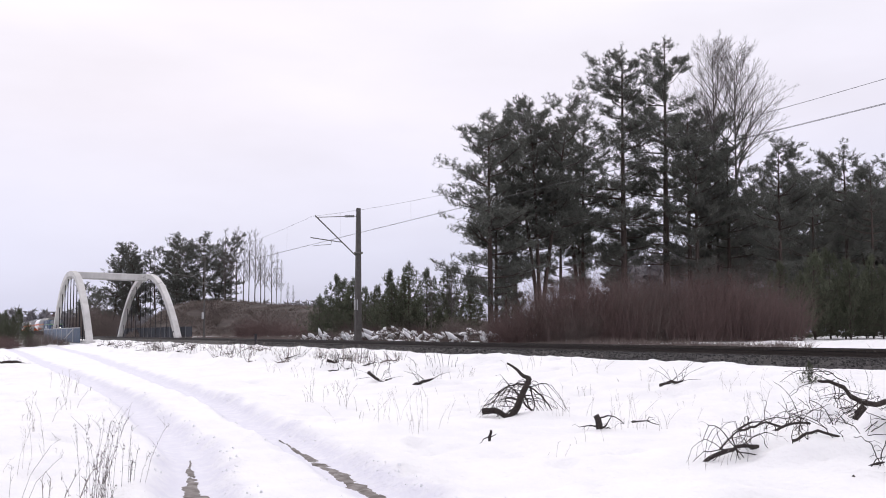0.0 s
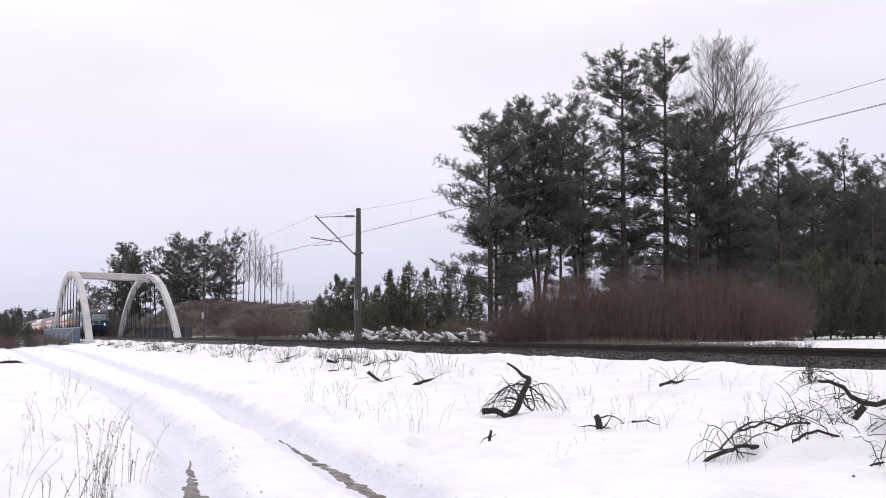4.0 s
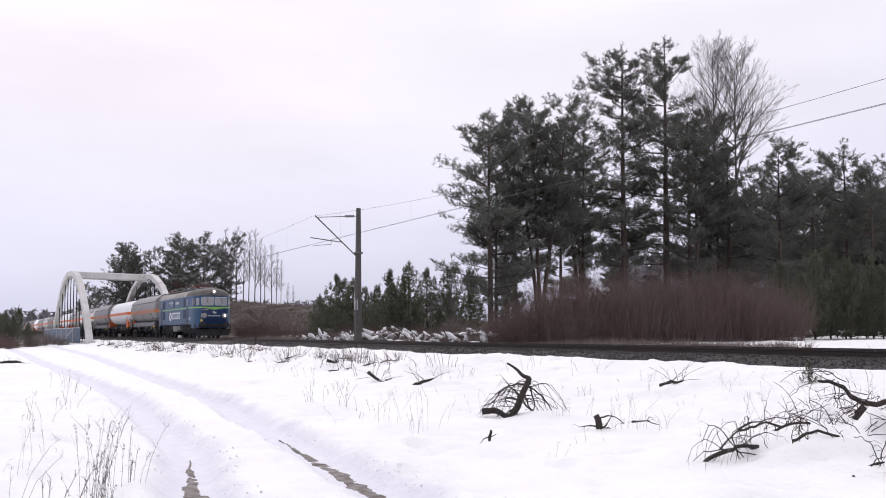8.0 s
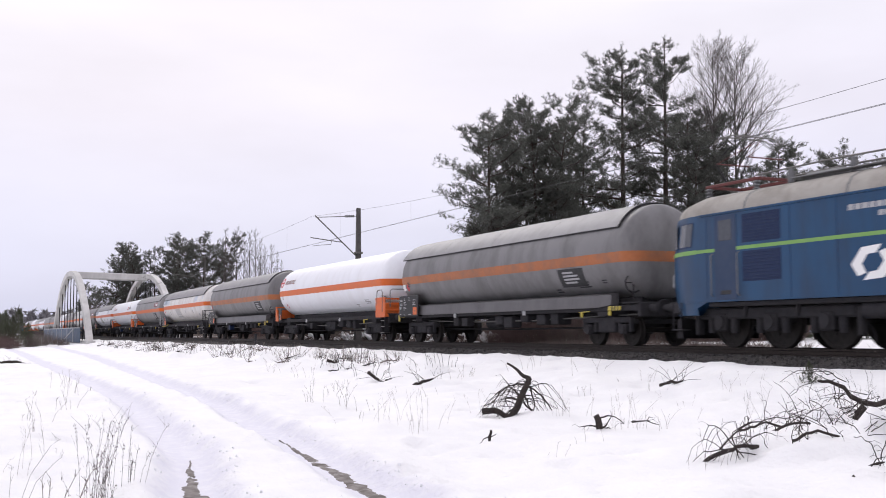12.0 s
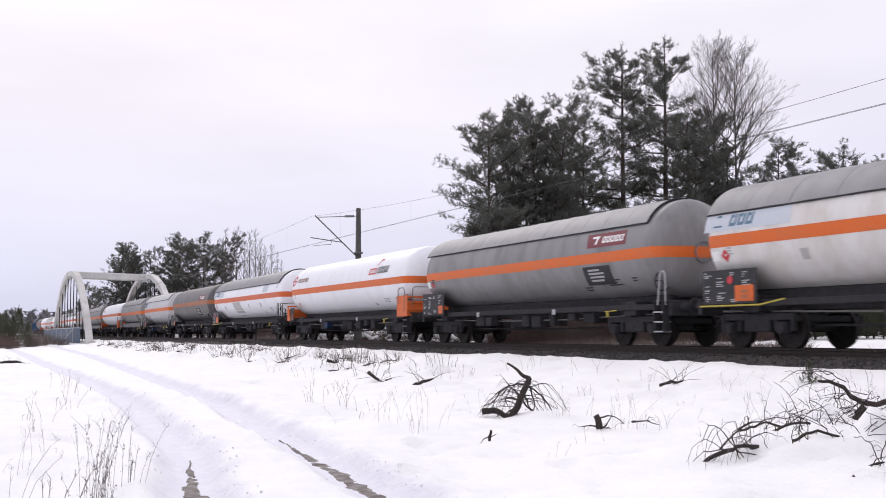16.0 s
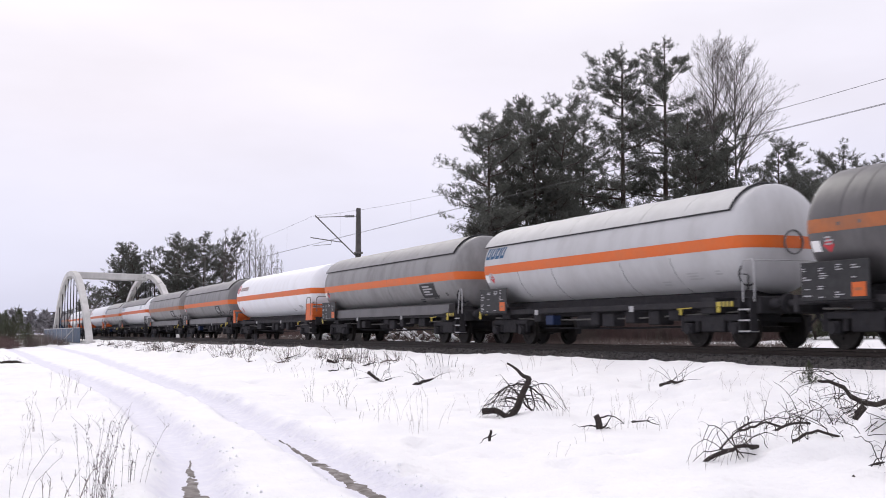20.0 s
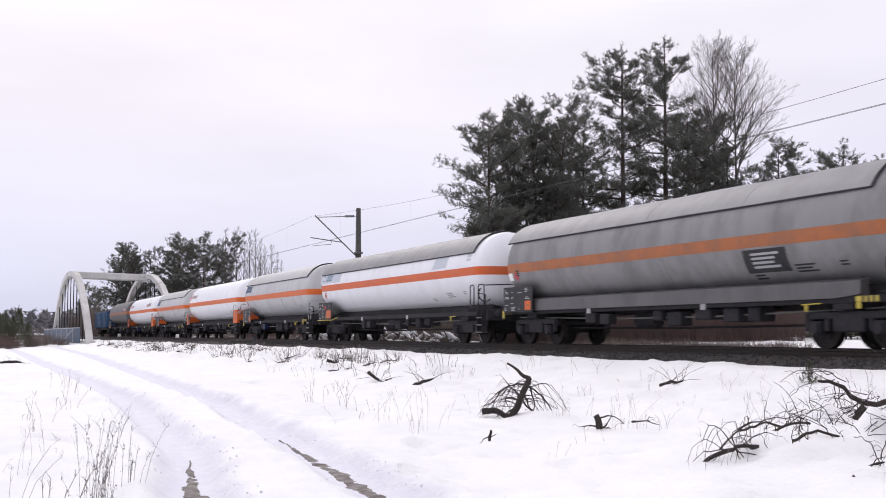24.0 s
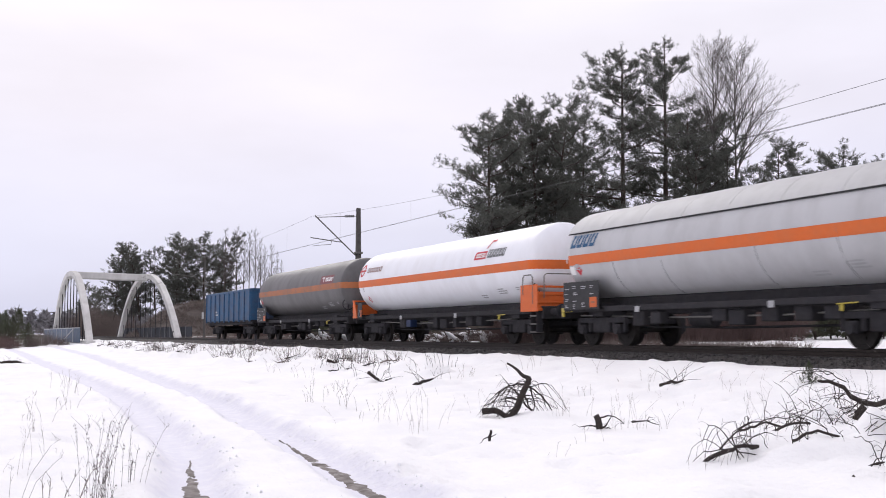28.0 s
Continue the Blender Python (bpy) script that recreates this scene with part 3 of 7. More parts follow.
# ---------- overhead line ----------
def make_mast(x, y, name_label, slim=1.0):
    m = thing("catenary_mast", name_label, "catenary mast", pose(x, y, -0.2), "masts of the overhead line")
    b = Build()
    b.rings([[(sx * w, sy * d, z) for sx, sy in ((-1, -1), (1, -1), (1, 1), (-1, 1))] for z, w, d in ((z, w * slim, d * slim) for z, w, d in ((-0.3, 0.15, 0.19), (7.75, 0.085, 0.11), (7.78, 0.06, 0.08)))])
    part("pole", b, MAST_CONC, m, "weathered concrete pole")
    dy = TRACK_Y - y
    part("cantilever_strut", Build().tube([(0.05, -0.15, 5.0), (0.3, dy * 0.97, 7.2)], 0.038, 8), STEEL, m)
    part("tie_rod", Build().tube([(0.05, -0.15, 7.3), (0.28, dy * 0.95, 7.1)], 0.022, 6), STEEL, m)
    for k in range(5):
        part("insulator_shed", Build().disc((0.08, -0.35 - 0.11 * k, 7.29 - 0.007 * k), (0, 1, 0), 0.075, 0.05, 10), BOX_GREY, m, "brown-grey insulator disc")
    part("steady_tube", Build().tube([(0.2, dy * 0.38, 5.75), (0.2, dy * 1.05, 5.95)], 0.028, 6), STEEL, m)
    part("steady_arm", Build().tube([(0.2, dy * 0.60, 5.80), (0.2, dy * 0.62, 5.60), (0.2, dy * 0.98, 5.50), (0.2, dy, 5.44)], 0.016, 6), STEEL, m)
    part("clamp_band", Build().box(-0.19, 0.19, -0.22, 0.22, 5.12, 5.24, 0.02), STEEL, m)
    part("number_plate", Build().box(0.12, 0.165, -0.16, 0.16, 1.9, 2.5, 0.01, pose(0, 0, 0, 0, 0, -70)), LETTER_GREY, m, "pale sign plate")
    part("plinth", Build().box(-0.35, 0.35, -0.35, 0.35, -0.3, 0.12, 0.05), CONCRETE, m)
    return m


make_mast(-57.6, TRACK_Y + 2.8, "weathered concrete catenary mast with a steel cantilever")
make_mast(-98.0, TRACK_Y + 2.8, "distant slender concrete catenary mast beside the bridge", 0.42)


def make_wires():
    line = thing("overhead_line", "thin overhead contact wires with droppers", "overhead wire", kind="structure")
    spans = ((-140.0, -98.0), (-98.0, -57.5), (-57.5, 8.5), (8.5, 70.0))
    for dy in (-0.035, 0.035):
        part("contact_wire", Build().tube([(x, TRACK_Y + bend(x) + dy, 5.38) for x in range(-200, 71, 30)], 0.0055, 6), WIRE, line)
    for a, b in spans:
        mid, half = (a + b) / 2, (b - a) / 2
        sag = 1.1 * (half / 33) ** 2
        pts = [(mid + half * t / 12, TRACK_Y + bend(mid + half * t / 12), 6.97 - sag + sag * (t / 12) ** 2) for t in range(-12, 13)]
        part("messenger_wire", Build().tube(pts, 0.0055, 6), WIRE, line)
        n = max(3, round((b - a) / 9))
        for k in range(n):
            x = a + (b - a) * (k + 0.5) / n
            z = 6.97 - sag + sag * ((x - mid) / half) ** 2
            part("dropper", Build().tube([(x, TRACK_Y + bend(x), 5.38), (x, TRACK_Y + bend(x), z)], 0.003, 4), WIRE, line)
    return line


make_wires()


# ---------- rolling stock ----------
SHARED = {}
WHEELSETS = []           # (wheelset, its place in its bogie, radius)


def shared(key, make):
    if key not in SHARED:
        SHARED[key] = make()
    return SHARED[key]


def wheelset_mesh(r):
    def make():
        b = Build()
        for s in (-1, 1):
            y = 0.752 * s
            prof = ((0.05, -0.10), (0.11, -0.10), (0.12, -0.045), (r * 0.5, -0.03), (r - 0.09, -0.045), (r - 0.085, -0.068), (r, -0.064),
                    (r + 0.002, 0.03), (r + 0.028, 0.045), (r + 0.026, 0.068), (r - 0.085, 0.066), (r - 0.09, 0.02), (r * 0.5, 0.035), (0.12, 0.06), (0.05, 0.06))
            rings = [[(q * math.cos(a), y - s * o, q * math.sin(a)) for q, o in prof] for a in [2 * math.pi * k / 28 for k in range(29)]]
            b.rings(rings, closed=False, caps=False)
            for k in range(4):
                a = math.pi / 4 + k * math.pi / 2
                b.disc((r * 0.5 * math.cos(a), y + s * 0.034, r * 0.5 * math.sin(a)), (0, 1, 0), r * 0.10, 0.03, 8)
        b.tube([(0, -1.0, 0), (0, 1.0, 0)], 0.08, 10)
        return b.mesh("wheelset", WHEEL)
    return shared(("wheelset", r), make)


def add_wheelset(bogie, x, r):
    w = part("wheelset", wheelset_mesh(r), WHEEL, bogie, at=pose(x, 0, r))
    WHEELSETS.append((w, x, r))


def freight_bogie(car, x):
    def make():
        b = Build()
        for s in (-1, 1):
            y = s * 1.0
            # cranked side frame with spring pockets and axle boxes
            b.box(-0.45, 0.45, y - 0.07, y + 0.07, 0.38, 0.80, 0.03)
            b.box(-1.20, 1.20, y - 0.06, y + 0.06, 0.66, 0.82, 0.02)
            for e in (-1, 1):
                b.box(e * 0.9 - 0.16, e * 0.9 + 0.16, y - 0.14, y + 0.14, 0.33, 0.62, 0.03)
                b.disc((e * 0.9, y + s * 0.15, 0.46), (0, 1, 0), 0.13, 0.05, 12)
                for q in (-0.27, 0.27):
                    b.tube([(e * 0.9 + q, y, 0.40), (e * 0.9 + q, y, 0.67)], 0.075, 8)
                b.box(e * 1.20 - 0.05, e * 1.20 + 0.05, y - 0.09, y + 0.05, 0.40, 0.80, 0.02)
        b.box(-0.25, 0.25, -1.0, 1.0, 0.50, 0.90, 0.04)
        for e in (-1, 1):
            b.box(e * 1.2 - 0.06, e * 1.2 + 0.06, -1.0, 1.0, 0.62, 0.76, 0.02)
        return b.mesh("bogie", UNDER)
    bg = part("bogie", shared("freight_bogie", make), UNDER, car, at=pose(x, 0, 0))
    for e in (-0.9, 0.9):
        add_wheelset(bg, e, 0.46)
    return bg


def buffers_and_hook(car, half, back, lead=0.0):
    def make():
        b = Build()
        b.tube([(-back, 0, 0), (-0.22, 0, 0)], [0.13, 0.11], 12)
        b.tube([(-0.3, 0, 0), (-0.05, 0, 0)], 0.085, 12)
        b.tube([(-0.05, 0, 0), (-0.02, 0, 0), (0.0, 0, 0)], [0.22, 0.24, 0.20], 16)
        return b.mesh("buffer", UNDER)
    me = shared(("buffer", round(back, 2)), make)
    for s, turn in ((1, 0), (-1, 180)):
        for y in (-0.875, 0.875):
            part("buffer", me, UNDER, car, at=pose(s * half - (lead if s > 0 else 0), y, 1.05, 0, 0, turn))
        b = Build().box(-0.75, 0.05, -0.04, 0.04, -0.06, 0.06, 0.02).tube([(-0.5, 0.3, -0.05), (-0.25, 0.32, -0.35), (-0.02, 0.3, -0.5)], 0.03, 6)
        part("coupling", shared("coupling", lambda: b.mesh("coupling", UNDER)), UNDER, car, at=pose(s * half - (lead if s > 0 else 0), 0, 1.02, 0, 0, turn))


# ----- electric locomotive -----
LOCO_PLAN = ((0.0, 0.0), (0.5, 0.01), (0.85, 0.05), (0.97, 0.07), (1.05, 0.13), (1.30, 0.60), (1.43, 1.05), (1.485, 1.55))      # half width, setback from the nose
LOCO_RAKE = ((0.9, 0.16), (1.25, 0.06), (1.6, 0.0), (2.33, 0.0), (2.45, 0.02), (2.55, 0.03), (3.25, 0.16), (3.45, 0.22), (3.5, 0.24))


def cab_side(a, b, z0, z1, s, off=0.012, lean=0.0):
    """A pane on the drawn-in cab side, from setback a to b."""
    rings = []
    for k in range(25):
        d = a + (b - a) * k / 24
        y = float(np.interp(d, [r_[1] for r_ in LOCO_PLAN], [r_[0] for r_ in LOCO_PLAN])) + off
        rings.append([(9.02 - d + lean * (z - z0) * (k / 24) - float(lerp_rows(z, LOCO_RAKE)), s * y, z) for z in (z0, (z0 + z1) / 2, z1)])
    return Build().rings(rings, closed=False)


def nose_x(y, z):
    return 9.0 - float(lerp_rows(abs(y), LOCO_PLAN)) - float(lerp_rows(z, LOCO_RAKE))


def nose_patch(y0, y1, z0, z1, off, ny=9, nz=6, z_low=None, c=0.0):
    """A skin that lies just proud of the rounded cab end, facing +x."""
    b = Build()
    rings = []
    for j in range(nz + 1):
        ring = []
        for i in range(ny + 1):
            y = y0 + (y1 - y0) * i / ny
            lo = z_low(y) if z_low else z0
            z = lo + (z1 - lo) * j / nz
            if c:
                t = abs(j / nz - 0.5) * 2
                y = (y0 + y1) / 2 + (y - (y0 + y1) / 2) * (1 - c * t ** 6)
            ring.append((nose_x(y, z) + off, y * (1 + (off + 0.004) / 1.4 * min(1.0, abs(y))), z))
        rings.append(ring)
    return b.rings(rings, closed=False)


def mirrored(b):
    """The same at the other end of the vehicle."""
    m = Build()
    m.v, m.f = [(-x, -y, z) for x, y, z in b.v], list(b.f)
    return m


def side_plate(b, u0, u1, z0, z1, y=1.485, thick=0.012, c=0.004, s=-1):
    """A plate on a long side; u is counted back from the nose."""
    return b.box(9.2 - u1, 9.2 - u0, min(s * (y + thick), s * (y - 0.01)), max(s * (y + thick), s * (y - 0.01)), z0, z1, c)


def blocks(x0, x1, z0, z1, y, gaps, lean=0.0, thick=0.006, notch=True):
    """A wordmark as a row of plain leaning blocks."""
    b = Build()
    n = len(gaps)
    step = (x1 - x0) / n
    for i, g in enumerate(gaps):
        if not g:
            continue
        a, e = x0 + i * step + 0.10 * step, x0 + (i + 1) * step - 0.10 * step
        t = (z1 - z0) * 0.24
        # a hollow box as large as a letter
        w = e - a
        shape = ((a, a + 0.26 * w, z0, z1), (e - 0.26 * w, e, z0, z1), (a + 0.26 * w, e - 0.26 * w, z1 - 0.8 * t, z1), (a + 0.26 * w, e - 0.26 * w, z0, z0 + 0.8 * t))
        for (p, q, r, s) in shape if notch else ((a, e, z0, z1),):
            vs = [(xx + lean * (zz - z0), yy, zz) for xx in (p, q) for yy in (y, y - thick) for zz in (r, s)]
            b.add(vs, [(0, 1, 3, 2), (4, 6, 7, 5), (0, 4, 5, 1), (2, 3, 7, 6), (0, 2, 6, 4), (1, 5, 7, 3)])
    return b


def make_pantograph(loco, x, raised):
    b = Build()
    for y in (-0.55, 0.55):
        b.box(x - 1.0, x + 1.0, y - 0.04, y + 0.04, 4.12, 4.20, 0.01)
    for xx in (-0.95, 0.95):
        b.box(x + xx - 0.04, x + xx + 0.04, -0.55, 0.55, 4.12, 4.20, 0.01)
    frame_ = part("pantograph_frame", b, RED, loco, "dull red pantograph base frame")
    for xx in (-0.9, 0.9):
        for y in (-0.55, 0.55):
            ins = Build()
            for k in range(4):
                ins.tube([(x + xx, y, 3.78 + 0.085 * k), (x + xx, y, 3.82 + 0.085 * k), (x + xx, y, 3.865 + 0.085 * k)], [0.055, 0.10, 0.055], 10)
            part("insulator", ins, BOX_GREY, frame_, "brown-grey insulator")
    top = 5.36 if raised else 4.42
    elbow_x, elbow_z = (0.62, 4.74) if raised else (1.55, 4.30)
    for s in (-1, 1):
        for y in (-0.5, 0.5):
            part("lower_arm", Build().tube([(x + s * 0.25, y, 4.2), (x + s * elbow_x, y * 1.1, elbow_z)], 0.020, 6), UNDER if raised else RED, frame_)
            part("upper_arm", Build().tube([(x + s * elbow_x, y * 1.1, elbow_z), (x + s * 0.08, y * 0.7, top - 0.08)], 0.013, 6), UNDER if raised else RED, frame_)
        part("arm_bar", Build().tube([(x + s * elbow_x, -0.55, elbow_z), (x + s * elbow_x, 0.55, elbow_z)], 0.018, 6), RED, frame_)
        part("arm_brace", Build().tube([(x + s * elbow_x, -0.5, elbow_z), (x + s * 0.08, 0.3, top - 0.08)], 0.010, 5), RED, frame_)
    head = Build()
    for s in (-0.16, 0.16):
        head.tube([(x + s, -0.98, top - 0.22), (x + s, -0.82, top - 0.06), (x + s, -0.62, top), (x + s, 0.62, top), (x + s, 0.82, top - 0.06), (x + s, 0.98, top - 0.22)], 0.022, 6)
    for y in (-0.35, 0.35):
        head.tube([(x - 0.16, y, top - 0.01), (x + 0.16, y, top - 0.01)], 0.015, 6)
    part("contact_strip", head, STEEL, frame_)


def make_loco():
    loco = thing("electric_locomotive", "blue six-axle electric freight locomotive with lime stripe and grey roof", "locomotive")
    # body shell: plan outlines stacked by height
    zs = (1.12, 1.25, 1.6, 2.0, 2.33, 2.45, 2.55, 2.9, 3.15, 3.25, 3.30)
    ys = (0.0, 0.5, 0.85, 0.97, 1.05, 1.30, 1.43, 1.485)
    rings = []
    for z in zs:
        front = [(nose_x(y, z), -y, z) for y in ys]
        right = front[::-1] + [(x, -y, z) for x, y, _ in front[1:]]
        rings.append(right + [(-x, -y, z) for x, y, _ in right])
    part("body", Build().rings(rings), BLUE, loco, "dirty blue body sides", smooth=30)
    # roof
    sec = ((-1.485, 0.0), (-1.45, 0.16), (-1.31, 0.36), (-1.0, 0.51), (-0.5, 0.61), (0, 0.64), (0.5, 0.61), (1.0, 0.51), (1.31, 0.36), (1.45, 0.16), (1.485, 0.0))
    rings = []
    for x, k, w in ((-8.74, 0.04, 0.42), (-8.64, 0.40, 0.66), (-8.4, 0.72, 0.82), (-8.05, 0.88, 0.90), (-7.5, 1, 0.99), (-5.6, 1, 1), (0, 1, 1), (5.3, 1, 1)):
        rings.append([(x, y * w, 3.297 + z * k) for y, z in sec])
    roof = part("roof", Build().rings(rings), ROOF_GREY, loco, "pale grey roof stained with soot", smooth=40)
    rings = []
    for x, k, w in ((5.31, 1, 1), (6.4, 1, 1), (7.5, 1, 0.99), (8.05, 0.88, 0.90), (8.4, 0.72, 0.82), (8.64, 0.40, 0.66), (8.74, 0.04, 0.42)):
        rings.append([(x, y * w, 3.297 + z * k) for y, z in sec])
    part("cab_roof", Build().rings(rings), ROOF_SOOT, loco, "sooty dark cab roof", smooth=40)
    for x in (-5.6, -2.4, 0.9, 4.1):
        part("roof_seam", Build().rings([[(x + e, y * 1.003, 3.303 + z * 1.008) for y, z in sec] for e in (-0.03, 0.03)], closed=False), BOX_GREY, roof)
    # lime band along the sides and over both noses
    for flip in (0, 1):
        fit_end = (lambda b: mirrored(b)) if flip else (lambda b: b)
        part("nose_skin", fit_end(nose_patch(-1.06, 1.06, 1.16, 2.34, 0.004, 16, 8)), NAVY, loco, "dark blue lower cab front", fix=False)
        part("nose_band", fit_end(nose_patch(-1.06, 1.06, 2.3, 2.44, 0.010, 40, 2, lambda y: 2.33 - 0.14 * max(0.0, 1 - abs(y) / 0.7))), LIME, loco, "lime green band dipping at the centre", fix=False)
        for s in (-1, 1):
            w = part("windscreen", fit_end(nose_patch(min(s * 0.05, s * 0.96), max(s * 0.05, s * 0.96), 2.57, 3.17, 0.014, 6, 6, c=0.05)), GLASS, loco, "reflective cab windscreen with sky grey in its colour", fix=False)
            part("windscreen_frame", fit_end(nose_patch(min(s * 0.025, s * 0.985), max(s * 0.025, s * 0.985), 2.54, 3.20, 0.009, 6, 6, c=0.05)), LETTER_GREY, w, "pale windscreen frame", fix=False)
            y = 0.55 * s
            part("wiper", fit_end(Build().tube([(nose_x(y, 3.30) + 0.04, y - 0.05, 3.17), (nose_x(y, 2.9) + 0.04, y, 2.95), (nose_x(y, 2.7) + 0.04, y + 0.06, 2.68)], 0.014, 5)), RUBBER, w)
            # headlight with its dark ring
            y = 0.78 * s
            x = nose_x(y, 1.75)
            h = part("headlight", fit_end(Build().tube([(x - 0.05, y, 1.75), (x + 0.05, y, 1.75), (x + 0.10, y, 1.75)], [0.22, 0.215, 0.19], 24)), BOX_GREY, loco, "round headlight housing")
            part("lens", fit_end(Build().tube([(x + 0.095, y, 1.75), (x + 0.115, y, 1.75), (x + 0.125, y, 1.75)], [0.175, 0.15, 0.06], 20)), LAMP_DIM, h)
            part("bulb", fit_end(Build().tube([(x + 0.12, y, 1.745), (x + 0.135, y, 1.745)], [0.085, 0.05], 12)), LAMP if not flip and s > 0 else LAMP_DIM, h, "lit bulb" if not flip and s > 0 else "")
            part("handrail", fit_end(Build().tube([(nose_x(1.0, 1.6) + 0.02, 1.0 * s, 1.55), (nose_x(1.0, 1.7) + 0.07, 1.0 * s, 1.6), (nose_x(1.0, 1.9) + 0.07, 1.0 * s, 1.85), (nose_x(1.0, 1.9) + 0.02, 1.0 * s, 1.9)], 0.018, 6)), LETTER_GREY, loco)
            part("step", fit_end(Build().box(8.15, 8.6, min(s * 1.1, s * 1.4), max(s * 1.1, s * 1.4), 0.42, 0.46, 0.01).tube([(8.2, s * 1.38, 0.44), (8.2, s * 1.38, 1.14)], 0.02, 6).tube([(8.55, s * 1.36, 0.44), (8.55, s * 1.36, 1.14)], 0.02, 6)), UNDER, loco)
        top = part("top_lamp", fit_end(Build().tube([(8.2, 0, 3.62), (8.68, 0, 3.62), (8.82, 0, 3.62)], [0.23, 0.25, 0.23], 18)), BOX_GREY, loco, "roof-mounted headlight")
        part("lens", fit_end(Build().tube([(8.815, 0, 3.62), (8.84, 0, 3.62), (8.85, 0, 3.62)], [0.20, 0.17, 0.06], 18)), LAMP_DIM, top)
        part("bulb", fit_end(Build().tube([(8.84, 0, 3.62), (8.86, 0, 3.62)], [0.085, 0.05], 12)), LAMP if not flip else LAMP_DIM, top, "lit bulb" if not flip else "")
        part("bumper_lip", fit_end(nose_patch(-0.85, 0.85, 1.40, 1.50, 0.07, 10, 2)), NAVY, loco, fix=False)
        part("buffer_beam", fit_end(Build().box(8.3, 8.86, -1.16, 1.16, 0.85, 1.15, 0.04)), UNDER, loco)
        part("snow_plough", fit_end(Build().add([(8.55, -1.25, 0.22), (8.95, 0, 0.22), (8.55, 1.25, 0.22), (8.45, -1.3, 0.72), (8.78, 0, 0.72), (8.45, 1.3, 0.72), (8.3, -1.25, 0.22), (8.3, 1.25, 0.22), (8.3, -1.3, 0.72), (8.3, 1.3, 0.72)],
             [(0, 1, 4, 3), (1, 2, 5, 4), (0, 3, 8, 6), (2, 7, 9, 5), (3, 4, 5, 9, 8), (0, 6, 7, 2, 1)])), UNDER, loco)
        for y in (-0.45, -0.3, 0.35, 0.5):
            hose = Build().tube([(8.85, y, 1.0), (9.15, y + 0.02, 0.9), (9.2, y + 0.04, 0.6), (9.1, y + 0.05, 0.45)], 0.022, 6)
            part("brake_hose", fit_end(hose), RUBBER, loco)
        edge = [(7.0, -1.47), (7.45, -1.47), (7.95, -1.41), (8.4, -1.28), (8.80, -1.04), (8.86, -0.8)]
        edge = edge + [(x, -y) for x, y in reversed(edge)]
        part("cab_skirt", fit_end(Build().rings([[(x - b_ + (c_ if x < 7.2 else 0.0), y * 0.995, z) for x, y in edge] for z, b_, c_ in ((0.80, 0.08, 0.70), (0.86, 0.06, 0.62), (0.98, 0.02, 0.44), (1.135, 0.0, 0.0))])), BLUE, loco)
    part("warning_plate", nose_patch(-1.04, -0.88, 1.30, 1.46, 0.012, 2, 2), YELLOW, loco, "small yellow plate", fix=False)
    # emblem and name on the nose as plain shapes
    em = nose_patch(-0.14, 0.02, 1.96, 2.10, 0.012, 3, 3)
    em2 = nose_patch(-0.02, 0.14, 1.90, 2.04, 0.014, 3, 3)
    part("nose_emblem", em.add(em2.v, em2.f), LETTER_GREY, loco, "pale emblem", fix=False)
    bars = Build()
    for k in range(8):
        q = nose_patch(-0.48 + 0.12 * k, -0.40 + 0.12 * k, 1.70, 1.79, 0.012, 1, 1)
        bars.add(q.v, q.f)
    more = Build()
    for k in range(6):
        q = nose_patch(-0.98 + 0.08 * k, -0.93 + 0.08 * k, 2.18, 2.26, 0.012, 1, 1)
        more.add(q.v, q.f)
    part("nose_lettering", more, LETTER_GREY, loco, "pale lettering bars", fix=False)
    part("nose_lettering", bars, LETTER_GREY, loco, "pale lettering bars", fix=False)
    # doors, windows and grilles on the sides
    for s in (-1, 1):
        part("gutter", side_plate(Build(), 1.95, 16.45, 3.255, 3.305, thick=0.03, s=s), BLUE, loco)
        part("side_band", side_plate(Build(), 1.76, 16.64, 2.345, 2.43, thick=0.006, c=0, s=s), LIME, loco, "lime green side stripe")
        for u0, u1 in ((3.1, 3.85), (15.1, 15.9)):
            dr = part("side_door", side_plate(Build(), u0, u1, 1.16, 3.22, thick=0.010, s=s), DOOR_BLUE, loco, "dark soiled crew door")
            part("door_window", side_plate(Build(), u0 + 0.16, u1 - 0.16, 2.60, 3.10, thick=0.016, s=s), DARK_GLASS, dr)
            for u in (u0 - 0.08, u1 + 0.08):
                part("grab_rail", Build().tube([(9.2 - u, s * 1.49, 1.25), (9.2 - u, s * 1.55, 1.3), (9.2 - u, s * 1.55, 2.25), (9.2 - u, s * 1.49, 2.3)], 0.016, 6), BOX_GREY, dr)
            part("footstep", Build().box(9.2 - u1 + 0.2, 9.2 - u0 - 0.2, min(s * 1.40, s * 1.505), max(s * 1.40, s * 1.505), 1.28, 1.40, 0.02), PLATE_BLACK, dr)
        for u0, u1 in ((3.95, 5.05), (13.6, 14.9)):
            for z0, z1 in ((2.50, 3.18), (1.58, 2.30)):
                g = part("ventilation_grille", side_plate(Build(), u0, u1, z0, z1, thick=0.006, s=s), GRILLE, loco, "dark blue louvred grille")
                for k in range(9):
                    z = z0 + 0.05 + (z1 - z0 - 0.1) * k / 8
                    part("louvre", side_plate(Build(), u0 + 0.05, u1 - 0.05, z - 0.012, z + 0.012, thick=0.016, s=s), GRILLE, g)
